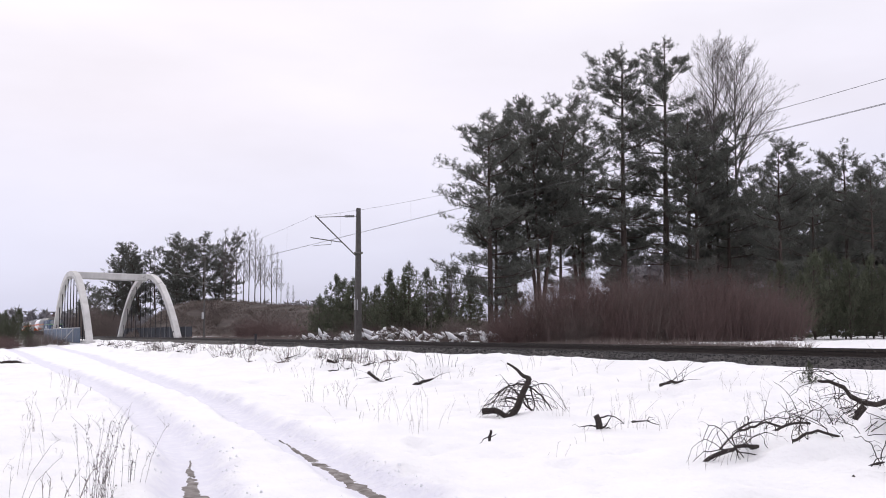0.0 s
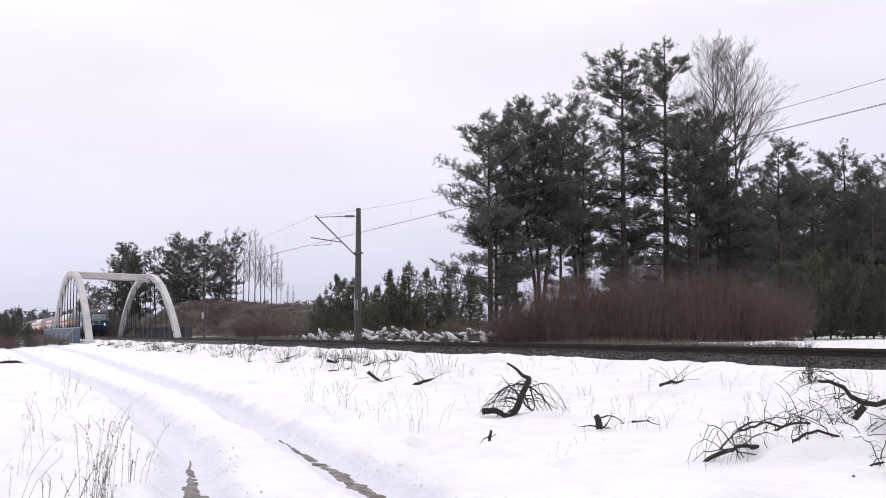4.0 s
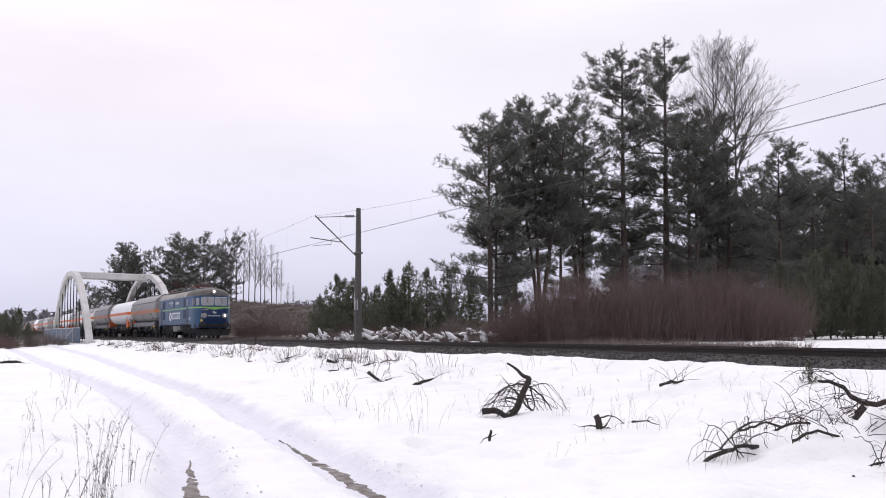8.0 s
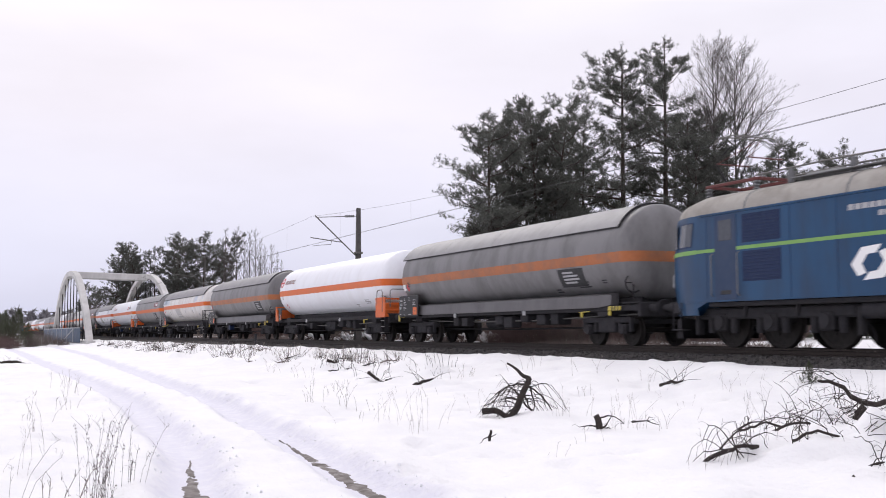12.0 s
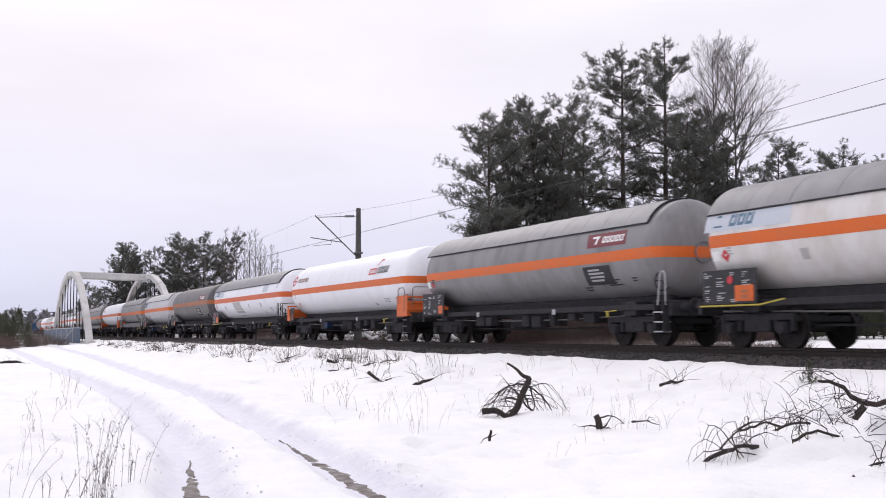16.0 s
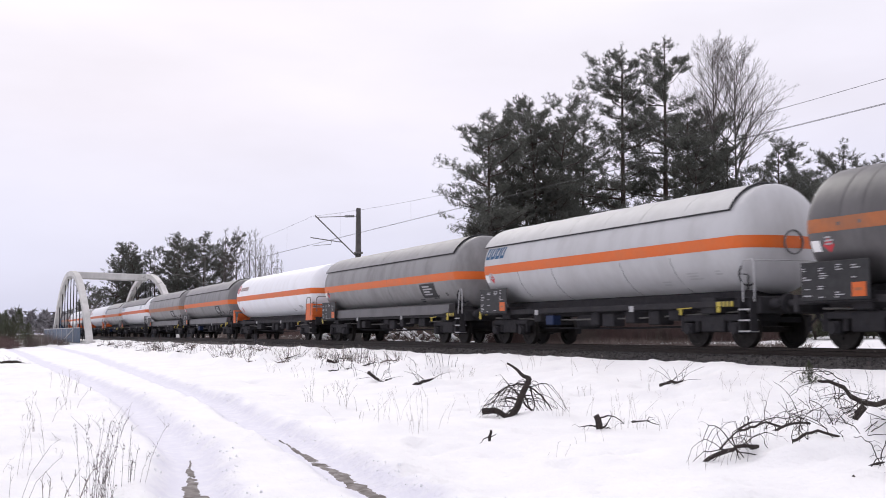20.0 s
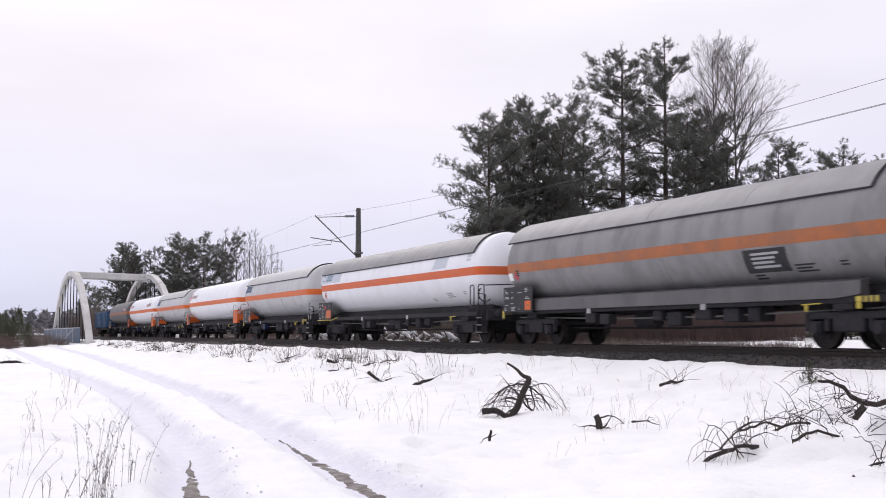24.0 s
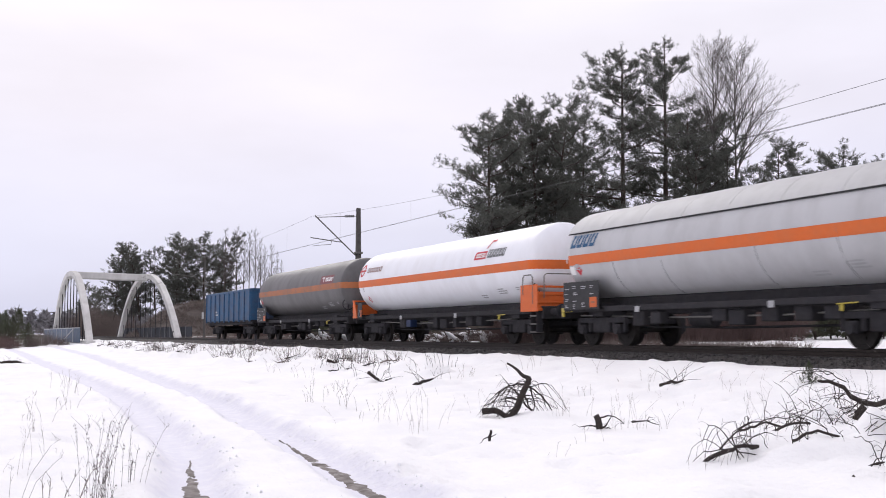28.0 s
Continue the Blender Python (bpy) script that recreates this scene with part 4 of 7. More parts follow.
        for u in (2.85, 5.3, 6.6, 9.6, 11.9, 13.3, 16.2):
            for z0, z1 in ((1.15, 2.34), (2.435, 3.25)):
                part("panel_seam", side_plate(Build(), u, u + 0.014, z0, z1, thick=0.004, c=0, s=s), GRILLE, loco, "dark seam between side sheets" if u == 2.85 else "")
        for flip in (0, 1):
            q = cab_side(0.10, 1.60, 2.33, 2.44, s, 0.010)
            part("side_band", mirrored(q) if flip else q, LIME, loco, "lime green stripe on the cab side", fix=False)
        part("inspection_panel", side_plate(Build(), 7.15, 7.5, 2.72, 3.12, thick=0.008, s=s), DOOR_BLUE, loco, "faded inspection panel")
        part("inspection_panel", side_plate(Build(), 8.9, 9.3, 2.55, 3.12, thick=0.008, s=s), GRILLE, loco)
        for flip in (0, 1):
            for nm, lo, hi, z1, mt, ln in (("quarter_window", 0.24, 0.60, 3.12, GLASS, 0.2), ("cab_side_window", 0.72, 1.34, 3.12, DARK_GLASS, 0.0)):
                rim = cab_side(lo - 0.03, hi + 0.03, 2.52, z1 + 0.03, s, 0.006, ln)
                pane = cab_side(lo, hi, 2.55, z1, s, 0.012, ln)
                w = part(nm, mirrored(pane) if flip else pane, mt, loco, fix=False)
                part("window_frame", mirrored(rim) if flip else rim, GRILLE, w, "dark window frame", fix=False)
    # operator's emblem and wordmark as plain shapes
    em = Build()
    curl = ((0.0, 0.45), (0.30, 0.90), (0.86, 0.95), (0.70, 0.73), (0.46, 0.70), (0.30, 0.45), (0.42, 0.20), (0.18, 0.12))
    for turned in (0, 1):
        pts = [(-2.34 + 0.95 * (1.2 - u if turned else u), 1.44 + 0.76 * (0.95 - w if turned else w)) for u, w in curl]
        n = len(pts)
        em.add([(x, -1.492, z) for x, z in pts] + [(x, -1.486, z) for x, z in pts], [tuple(range(n)), tuple(range(n, 2 * n))] + [(i, (i + 1) % n, n + (i + 1) % n, n + i) for i in range(n)])
    part("emblem", em, WHITE, loco, "white emblem of two curls")
    for k in range(8):
        part("wordmark_shape", blocks(9.2 - 10.2, 9.2 - 6.45, 1.58, 2.12, -1.488, [j == k for j in range(8)]), LETTER_PALE, loco, "large white plain shape")
    for k in range(8):
        part("number_bar", blocks(9.2 - 8.7, 9.2 - 7.0, 2.78, 3.0, -1.488, [j == k for j in range(8)], 0.15, notch=False), LETTER_GREY, loco, "white bar")
    part("small_bars", blocks(9.2 - 11.6, 9.2 - 9.7, 2.92, 3.04, -1.488, (1,) * 10, 0.1, notch=False), LETTER_GREY, loco)
    part("small_bars", blocks(9.2 - 10.8, 9.2 - 10.3, 2.74, 2.85, -1.488, (1,) * 3, 0.1, notch=False), LETTER_GREY, loco)
    part("data_plate", side_plate(Build(), 2.15, 2.68, 1.42, 1.66, thick=0.012), LETTER_GREY, loco, "white data plate")
    # roof equipment
    make_pantograph(loco, -7.1, True)
    make_pantograph(loco, 3.4, False)
    for x, ln, h in ((-4.0, 1.2, 0.12), (-1.2, 1.0, 0.18), (6.0, 0.7, 0.12)):
        part("roof_box", Build().box(x - ln / 2, x + ln / 2, -0.55, 0.55, 3.9, 3.95 + h, 0.05), BOX_GREY, loco, "grey roof equipment box")
    for y in (-0.75, 0.2):
        part("roof_bus_bar", Build().tube([(-6.0, y, 4.20), (-3.5, y, 4.23), (-1, y, 4.20), (2.0, y, 4.19)], 0.022, 6), STEEL, loco)
        for x in (-4.8, -2.9, -0.2, 1.7):
            part("post_insulator", Build().tube([(x, y, 3.86), (x, y, 4.0), (x, y, 4.20)], [0.07, 0.09, 0.04], 8), BOX_GREY, loco)
    part("roof_walkway", Build().box(-4.5, 4.0, -1.02, -0.72, 3.90, 3.93, 0.01), BOX_GREY, loco)
    # running gear
    for bx in (-5.15, 5.15):
        b = Build()
        for s in (-1, 1):
            y = s * 1.08
            b.box(-2.6, 2.6, y - 0.08, y + 0.08, 0.70, 0.98, 0.04)
            for a in (-1.75, 0, 1.75):
                b.box(a - 0.22, a + 0.22, y - 0.13, y + 0.13, 0.40, 0.84, 0.04)
                b.disc((a, y + s * 0.14, 0.625), (0, 1, 0), 0.17, 0.06, 14)
                for q in (-0.42, 0.42):
                    b.tube([(a + q, y, 0.36), (a + q, y, 0.72)], 0.10, 8)
            for a in (-0.87, 0.87):
                b.tube([(a, y + s * 0.1, 0.75), (a + 0.1, y + s * 0.1, 1.15)], 0.06, 8)
            b.box(-2.75, -2.6, y - 0.1, y + 0.1, 0.30, 0.95, 0.03).box(2.6, 2.75, y - 0.1, y + 0.1, 0.30, 0.95, 0.03)
            b.tube([(2.7, y, 0.8), (2.72, y - s * 0.3, 0.35), (2.72, y - s * 0.33, 0.15)], 0.03, 6)
        b.box(-0.5, 0.5, -1.0, 1.0, 0.6, 1.0, 0.05)
        bogie = part("bogie", b, UNDER, loco, "grimy three-axle bogie", at=pose(bx, 0, 0))
        for a in (-1.75, 0, 1.75):
            add_wheelset(bogie, a, 0.625)
    part("battery_box", Build().box(-1.2, 0.75, -1.35, 1.35, 0.52, 1.10, 0.04), BOX_GREY, loco, "grey equipment box under the body")
    part("air_reservoir", Build().tube([(-2.3, -1.1, 0.85), (-1.4, -1.1, 0.85)], 0.2, 14), UNDER, loco)
    part("equipment_box", Build().box(0.95, 1.9, -1.32, 1.32, 0.68, 1.10, 0.03), BOX_GREY, loco)
    part("sole_frame", Build().box(-7.1, 7.1, -1.38, 1.38, 1.0, 1.12, 0.02), UNDER, loco)
    buffers_and_hook(loco, 9.62, 0.75, 0.42)
    return loco


# ----- liquefied-gas tank wagons -----
RAD, AXIS_Z = 1.37, 2.69


def tank_radius(x, half, r, dome):
    """Radius of the tank at x: a cylinder with dished ends."""
    d = half - abs(x)
    if d >= dome:
        return r
    t = 1 - max(d, 0) / dome
    return r * math.sqrt(max(0.0, 1 - t ** 2.3))


def tank_stations(half, dome):
    s = [half - dome * (1 - math.cos(a)) for a in np.linspace(0.0, math.pi / 2, 11)]
    mids = list(np.linspace(half - dome, -(half - dome), 9))[1:-1]
    return sorted(set(round(v, 4) for v in s + mids + [-v for v in s]))


def tank_skin(half, r, dome, angles, off, x0=None, x1=None):
    rows = []
    xs = [x for x in tank_stations(half, dome) if (x0 is None or x > x0) and (x1 is None or x < x1)]
    if x0 is not None:
        xs = [x0] + xs + [x1]
    for x in xs:
        q = tank_radius(x, half, r, dome) + off
        rows.append([(x, q * math.sin(a), AXIS_Z + q * math.cos(a)) for a in angles])
    return rows


def wall_patch(x0, x1, z0, z1, r, off=0.006, side=-1, n=4, lean=0.0):
    """A decal-thin plate bent to the tank's side."""
    rings = []
    for j in range(n + 1):
        z = z0 + (z1 - z0) * j / n
        y = math.sqrt(max(0.01, (r + off) ** 2 - (z - AXIS_Z) ** 2))
        rings.append([(x0 + lean * (z - z0), side * y, z), (x1 + lean * (z - z0), side * y, z)])
    return Build().rings(rings, closed=False)


def word_patch(x0, x1, z0, z1, r, count, lean=0.12, off=0.007):
    b = Build()
    step = (x1 - x0) / count
    for k in range(count):
        a, e = x0 + k * step + 0.08 * step, x0 + (k + 1) * step - 0.08 * step
        t = (z1 - z0) * 0.26
        w = (e - a) * 0.3
        for p in ((a, a + w, z0, z1), (e - w, e, z0, z1), (a + w, e - w, z0, z0 + t), (a + w, e - w, z1 - t, z1)):
            q = wall_patch(*p, r, off, lean=lean)
            b.add(q.v, q.f)
    return b


def bar_patch(x0, x1, z0, z1, r, rows, rng, off=0.007):
    b = Build()
    h = (z1 - z0) / rows
    for k in range(rows):
        e = x0 + (x1 - x0) * (0.6 + 0.4 * rng.random())
        q = wall_patch(x0, e, z0 + h * k + 0.2 * h, z0 + h * k + 0.75 * h, r, off, n=1)
        b.add(q.v, q.f)
    return b


def make_tank_wagon(length, paint, stripe, label, shield=None, guards=False, brand="", skirt=False, ribs=False, board=True,
                    panel=False, seed=0, r=RAD, patches=False, plate=False, drop=0.0, shield_angle=62, sheets=8, rails="loops", seams=0):
    rng = np.random.default_rng(seed)
    car = thing("tank_wagon", label, "tank wagon", group="tank wagons of the train")
    half_car = length / 2
    half = half_car - 0.72
    dome = 0.62
    full = [2 * math.pi * k / 40 for k in range(40)]
    part("tank", Build().rings(tank_skin(half, r, dome, full, 0)), paint, car, smooth=50)
    # the band follows the waist and runs round both ends
    band = Build()
    for s in (-1, 1):
        rows = []
        for x in [q for q in tank_stations(half, dome) if tank_radius(q, half, r, dome) > 0.32]:
            q = tank_radius(x, half, r, dome) + 0.006
            ex = 0.006 * (1 if x > 0 else -1) if abs(x) > half - dome else 0
            rows.append([(x + ex, s * math.sqrt(q * q - (dz - drop) ** 2), AXIS_Z + dz - drop) for dz in (-0.15, -0.075, 0, 0.075, 0.15)])
        band.rings(rows, closed=False)
        ends = rows if s < 0 else [ends[0], ends[-1], rows[0], rows[-1]]
    for a_, b2, sx in ((ends[0], ends[2], -1), (ends[1], ends[3], 1)):
        centre = [(sx * (half + 0.008), 0.0, p[2]) for p in a_]
        band.rings([a_, centre, b2], closed=False)
    part("waist_stripe", band, stripe, car, "orange stripe round the tank", fix=False)
    if shield:
        spread_ = radians(shield_angle)
        ang = [-spread_ + 2 * spread_ * k / 18 for k in range(19)]
        x0, x1 = -half + 0.30, half - 0.85
        n = sheets
        for k in range(n):
            a, e = x0 + (x1 - x0) * k / n, x0 + (x1 - x0) * (k + 1) / n
            rows = []
            for x in (a + 0.008, a + 0.05, (a + e) / 2, e - 0.05, e - 0.008):
                lift = 0.05 + (0.0 if abs(x - a) < 0.06 or abs(x - e) < 0.06 else 0.012)
                q = min(tank_radius(x, half, r, dome), r) * 0 + r + lift
                outer = [(x, q * math.sin(t), AXIS_Z + q * math.cos(t)) for t in ang]
                inner = [(x, (q - 0.03) * math.sin(t), AXIS_Z + (q - 0.03) * math.cos(t)) for t in reversed(ang)]
                rows.append(outer + inner)
            part("sun_shield_sheet", Build().rings(rows), shield, car, "curved sheet of the sun shield" if k == 0 else "", smooth=40)
        # Black tubes along the shield's edges stand in for the gap's shadow.
        gap_line = Build()
        for s in (-1, 1):
            gap_line.tube([(x0, s * (r + 0.03) * math.sin(spread_), AXIS_Z + (r + 0.03) * math.cos(spread_) - 0.01), (x1, s * (r + 0.03) * math.sin(spread_), AXIS_Z + (r + 0.03) * math.cos(spread_) - 0.01)], 0.022, 6)
        arc = [(x1 + 0.012, (r + 0.052) * math.sin(t), AXIS_Z + (r + 0.052) * math.cos(t)) for t in ang]
        gap_line.tube(arc, 0.024, 6)
        part("shield_gap_shadow", gap_line, PLATE_BLACK, car, "dark edge line drawn for the sun shield's gap shadow")
    if ribs:
        for x in (-half + 1.35, -half + 1.95, 0.0, half - 1.95, half - 1.35):
            part("weld_ring", Build().rings(tank_skin(half, r, dome, full, 0.008, x - 0.04, x + 0.04), caps=False), paint, car)
    # weld seams and old scratches round the barrel
    for k in range(seams):
        x = -half + 2 * half * (k + 0.7 + 0.3 * rng.random()) / (seams + 0.8)
        a0 = -math.pi * (0.47 + 0.12 * rng.random())
        arc = [a0 - (0.9 + 0.3 * rng.random()) * j / 9 for j in range(10)]
        part("weld_seam", Build().tube([(x + 0.05 * j / 9, (r + 0.001) * math.sin(t), AXIS_Z + (r + 0.001) * math.cos(t)) for j, t in enumerate(arc)], 0.008, 4), BOX_GREY, car, "dark weld seam on the barrel" if k == 0 else "")
    # frame
    f = Build()
    for s in (-1, 1):
        f.box(-half_car + 0.62, half_car - 0.62, s * 1.18 - 0.05, s * 1.18 + 0.05, 0.99, 1.15, 0.015)
        f.box(-half_car + 0.62, half_car - 0.62, s * 0.28 - 0.06, s * 0.28 + 0.06, 0.90, 1.12, 0.015)
    for e in (-1, 1):
        f.box(e * (half_car - 0.62) - 0.08, e * (half_car - 0.62) + 0.08, -1.25, 1.25, 0.82, 1.22, 0.02)
        f.box(e * (half_car - 2.5) - 0.28, e * (half_car - 2.5) + 0.28, -1.2, 1.2, 0.85, 1.25, 0.02)
    part("underframe", f, UNDER, car, "dark steel underframe")
    # Added dark box: blocks the view under the tank, in place of shade there.
    part("tank_cradle", Build().box(-half + 0.75, half - 0.75, -0.56, 0.56, 1.08, 1.42, 0.05), UNDER, car, "added dark filler closing the gap under the tank")
    for e in (-1, 1):
        freight_bogie(car, e * (half_car - 2.5))
    if skirt:
        sk = Build()
        for s in (-1, 1):
            rows = []
            for x, dz in ((-half + 1.0, 0.0), (-half + 1.6, -0.12), (half - 1.9, -0.12), (half - 1.2, 0.02)):
                rows.append([(x, s * 1.02, 1.52), (x, s * 1.27, 1.46), (x, s * 1.30, 1.16 + dz * 0.5), (x, s * 1.02, 1.10)])
            sk.rings(rows)
        part("side_skirt", sk, skirt, car, "dark grey lower side sheet")
    # end platform with steps and rails at the leading end
    xf = half_car - 0.62
    part("end_platform", Build().box(xf - 0.75, xf + 0.05, -1.3, 1.3, 1.19, 1.23, 0.01), UNDER, car)
    if guards:
        for e, deep in ((1, 1.1), (-1, 0.5)):
            g = Build()
            xe = e * (half_car - 0.64)
            x_in = e * (half_car - 0.64 - deep)
            lo, hi = min(xe, x_in), max(xe, x_in)
            for y in (-1.42, 1.38):
                if e > 0:
                    g.box(lo, hi, y, y + 0.04, 1.06, 1.93, 0.01)
                else:
                    g.rings([[(lo, yy, 1.06), (hi, yy, 1.06), (hi - 0.08, yy, 1.30), (lo + 0.14, yy, 1.88), (lo, yy, 1.88)] for yy in (y, y + 0.04)])
            g.box(xe - 0.02, xe + 0.02, -1.38, 1.38, 1.08, 1.70, 0.008)
            for z in (1.12, 1.36, 1.62, 1.86):
                g.box(xe + e * 0.03 - 0.03, xe + e * 0.03 + 0.03, -1.42, 1.42, z - 0.035, z + 0.035, 0.01)
            part("crash_guard", g, ORANGE, car, "bright orange end guard")
        rail = Build()
        for a, e in ((xf - 0.95, xf - 0.3),):
            rail.tube([(a, -1.42, 1.6), (a, -1.42, 2.15), (a + 0.1, -1.42, 2.25), (e - 0.1, -1.42, 2.25), (e, -1.42, 2.15), (e, -1.42, 1.3)], 0.02, 6)
        rail.tube([(xf + 0.06, -1.2, 1.5), (xf + 0.06, -1.2, 2.2), (xf + 0.06, -1.1, 2.28), (xf + 0.06, 0.9, 2.28), (xf + 0.06, 1.0, 2.2), (xf + 0.06, 1.0, 1.5)], 0.02, 6)
        part("handrail", rail, STEEL, car, "grey tubular handrail")
    elif rails != "none":
        rail = Build()
        spans = {"loops": ((xf - 1.15, xf - 0.85), (xf - 0.5, xf - 0.05)), "posts": ((xf - 0.42, xf - 0.02),), "loop": ((xf - 0.30, xf - 0.08),)}[rails]
        top = 2.0 if rails == "loop" else 2.1
        for a, e in spans:
            rail.tube([(a - (0.12 if rails == "loop" else 0.0), -1.32, 1.1), (a, -1.32, top - 0.08), (a + 0.06, -1.32, top), (e - 0.06, -1.32, top), (e, -1.32, top - 0.08), (e, -1.32, 1.1)], 0.02, 6)
        if rails != "loop":
            rail.tube([(xf - 0.05, -1.3, top - 0.03), (xf - 0.02, 0, top + 0.02), (xf - 0.05, 1.3, top - 0.03), (xf - 0.05, 1.3, 1.2)], 0.02, 6)
        part("handrail", rail, UNDER if rails == "loops" else LETTER_GREY, car, "dark bent tubular handrail" if rails == "loops" else "pale tubular handrail")
    if guards or rails != "none":
        for z in (0.40, 0.66, 0.92):
            part("step", Build().box(xf - 0.48, xf - 0.10, -1.42, -1.14, z - 0.02, z + 0.02, 0.005), LETTER_GREY if rails in ("posts", "loop") and not guards else STEEL, car, "pale metal step")
        part("step_hanger", Build().box(xf - 0.50, xf - 0.47, -1.40, -1.18, 0.4, 1.2).box(xf - 0.11, xf - 0.08, -1.40, -1.18, 0.4, 1.2), UNDER, car)
    if skirt or rails == "posts":
        # striped handle of the brake change-over
        for e, x in ((1, half_car - 2.0), (-1, -half_car + 0.75)):
            hd = part("brake_handle", Build().box(x, x + 0.62, -1.36, -1.31, 1.0, 1.13, 0.02).box(x + 0.02, x + 0.16, -1.37, -1.32, 0.86, 1.0, 0.02), YELLOW, car, "yellow and black striped brake handle")
            for k in range(3):
                part("stripe", Build().box(x + 0.20 + 0.14 * k, x + 0.26 + 0.14 * k, -1.365, -1.361, 1.0, 1.13), PLATE_BLACK, hd)
    # coiled hoses hanging between the wagons
    for e in (-1, 1):
        part("brake_hose", Build().tube([(e * (half_car - 0.55), 0.35, 0.98), (e * (half_car - 0.30), 0.36, 0.80), (e * (half_car - 0.12), 0.30, 0.48), (e * (half_car - 0.01), 0.2, 0.42)], 0.028, 6), RUBBER, car)
    # manway ring on the leading end
    a = [2 * math.pi * k / 20 for k in range(21)]
    if brand in ("blue", "red_plate"):
        part("manway", Build().tube([(half + 0.01, 0.29 * math.cos(t), AXIS_Z - drop + 0.29 * math.sin(t)) for t in a], 0.022, 6, False), BOX_GREY, car, "grey manway ring")
    part("hand_wheel", Build().tube([(xf - 0.62, -0.98 + 0.27 * math.cos(t), 1.78 + 0.27 * math.sin(t)) for t in a], 0.022, 6, False).tube([(xf - 0.62, -1.25, 1.78), (xf - 0.62, -0.71, 1.78)], 0.015, 5).tube([(xf - 0.62, -0.98, 1.2), (xf - 0.62, -0.98, 1.78)], 0.02, 6), UNDER, car)
    # boards with small print near the trailing end
    if board:
        wdt = 1.95 if not guards else 0.55
        bx = -half_car + (0.98 if not guards else 1.25)
        bd = part("data_board", Build().box(bx, bx + wdt, -1.42, -1.39, 1.06, 1.90 if not guards else 1.75, 0.01), PLATE_BLACK, car, "black board with small print")
        marks = Build()
        for k in range(16 if not guards else 6):
            x, z = bx + 0.05 + (k % 4) * wdt * 0.235 + 0.08 * rng.random(), 1.10 + 0.19 * (k // 4) + 0.05 * rng.random()
            for j in range(int(rng.integers(1, 4)) if k not in (3, 7) and (guards or k not in (6, 10)) else 0):
                marks.box(x, x + wdt * (0.03 + 0.12 * rng.random()), -1.427, -1.421, z + 0.05 * j, z + 0.05 * j + 0.018 + 0.012 * rng.random())
        part("small_print", marks, LETTER_GREY, bd)
        big = brand == "pale"
        hp = part("hazard_plate", Build().box(bx + wdt * (0.62 if big else 0.76), bx + wdt * 0.95, -1.433, -1.421, 1.12, 1.50 if big else 1.42), ORANGE, bd, "orange hazard plate")
        part("small_print", Build().box(bx + wdt * 0.74, bx + wdt * 0.86, -1.437, -1.434, 1.20, 1.26).box(bx + wdt * 0.74, bx + wdt * 0.86, -1.437, -1.434, 1.32, 1.38) if big else Build().box(bx + wdt * 0.80, bx + wdt * 0.90, -1.437, -1.434, 1.24, 1.30), STRIPE_DULL, hp)
        if big:
            part("round_label", Build().disc((bx + wdt * 0.53, -1.428, 1.64), (0, 1, 0), 0.10, 0.01, 16), LETTER_RED, bd, "red round label")
        part("board_bracket", Build().box(bx, bx + wdt, -1.39, -1.20, 1.02, 1.06, 0.01), UNDER, car)
        if brand == "pale":
            part("foot_board", Build().tube([(bx - 0.1, -1.43, 1.02), (bx + wdt + 0.1, -1.43, 1.02), (bx + wdt + 0.9, -1.40, 1.14)], 0.022, 6), YELLOW, car, "yellow edge rail")
        dx = bx + (0.75 if not guards else 0.9)
        vs = [(dx, -0.16), (dx + 0.16, 0), (dx, 0.16), (dx - 0.16, 0)]
        zc = 2.25 if not guards else 1.9
        b = Build()
        b.add([(x, -math.sqrt(r * r - (zc + z - AXIS_Z) ** 2) - 0.008, zc + z) for x, z in vs], [(0, 1, 2, 3)])
        part("hazard_diamond", b, LETTER_RED, car, "red diamond label", fix=False)
        part("label_square", wall_patch(dx - 0.50, dx - 0.24, zc - 0.12, zc + 0.12, r), WHITE, car, fix=False)
    # small print on the tank
    for x, z, w_, n in ((half * 0.62, 1.72, 0.7, 3), (half * 0.78, 1.80, 0.3, 2), (-half * 0.88, 2.25, 0.25, 3), (half * 0.45, 1.62, 0.5, 2)):
        part("small_print", bar_patch(x, x + w_, z, z + 0.07 * n, r, n, rng), LETTER_GREY if paint not in (T_GREY, T_MID) else PLATE_BLACK, car, fix=False)
    if panel:
        p_ = part("data_panel", wall_patch(half * panel - 0.75, half * panel + 0.7, 1.78, 2.32, r, 0.006, lean=0.1), PLATE_BLACK, car, "black data panel", fix=False)
        part("small_print", bar_patch(half * panel - 0.45, half * panel + 0.5, 1.86, 2.26, r, 4, rng, 0.010), LETTER_GREY, p_, fix=False)
    if brand == "ring":
        x = -half + 0.9
        ringp = []
        for k in range(25):
            t = 2 * math.pi * k / 24
            ringp.append([(x + q * math.cos(t), -math.sqrt((r + 0.007) ** 2 - (0.52 + q * math.sin(t)) ** 2), AXIS_Z + 0.52 + q * math.sin(t)) for q in (0.19, 0.28)])
        em = Build().rings(ringp, closed=False)
        bar = wall_patch(x - 0.36, x + 0.36, AXIS_Z + 0.47, AXIS_Z + 0.55, r, 0.009, n=1)
        part("emblem", em.add(bar.v, bar.f), LETTER_RED, car, "red ring emblem with a bar", fix=False)
        part("wordmark", word_patch(x + 0.55, x + 2.3, AXIS_Z + 0.40, AXIS_Z + 0.62, r, 6, 0.1), LETTER_BROWN, car, "faded brown wordmark as plain shapes", fix=False)
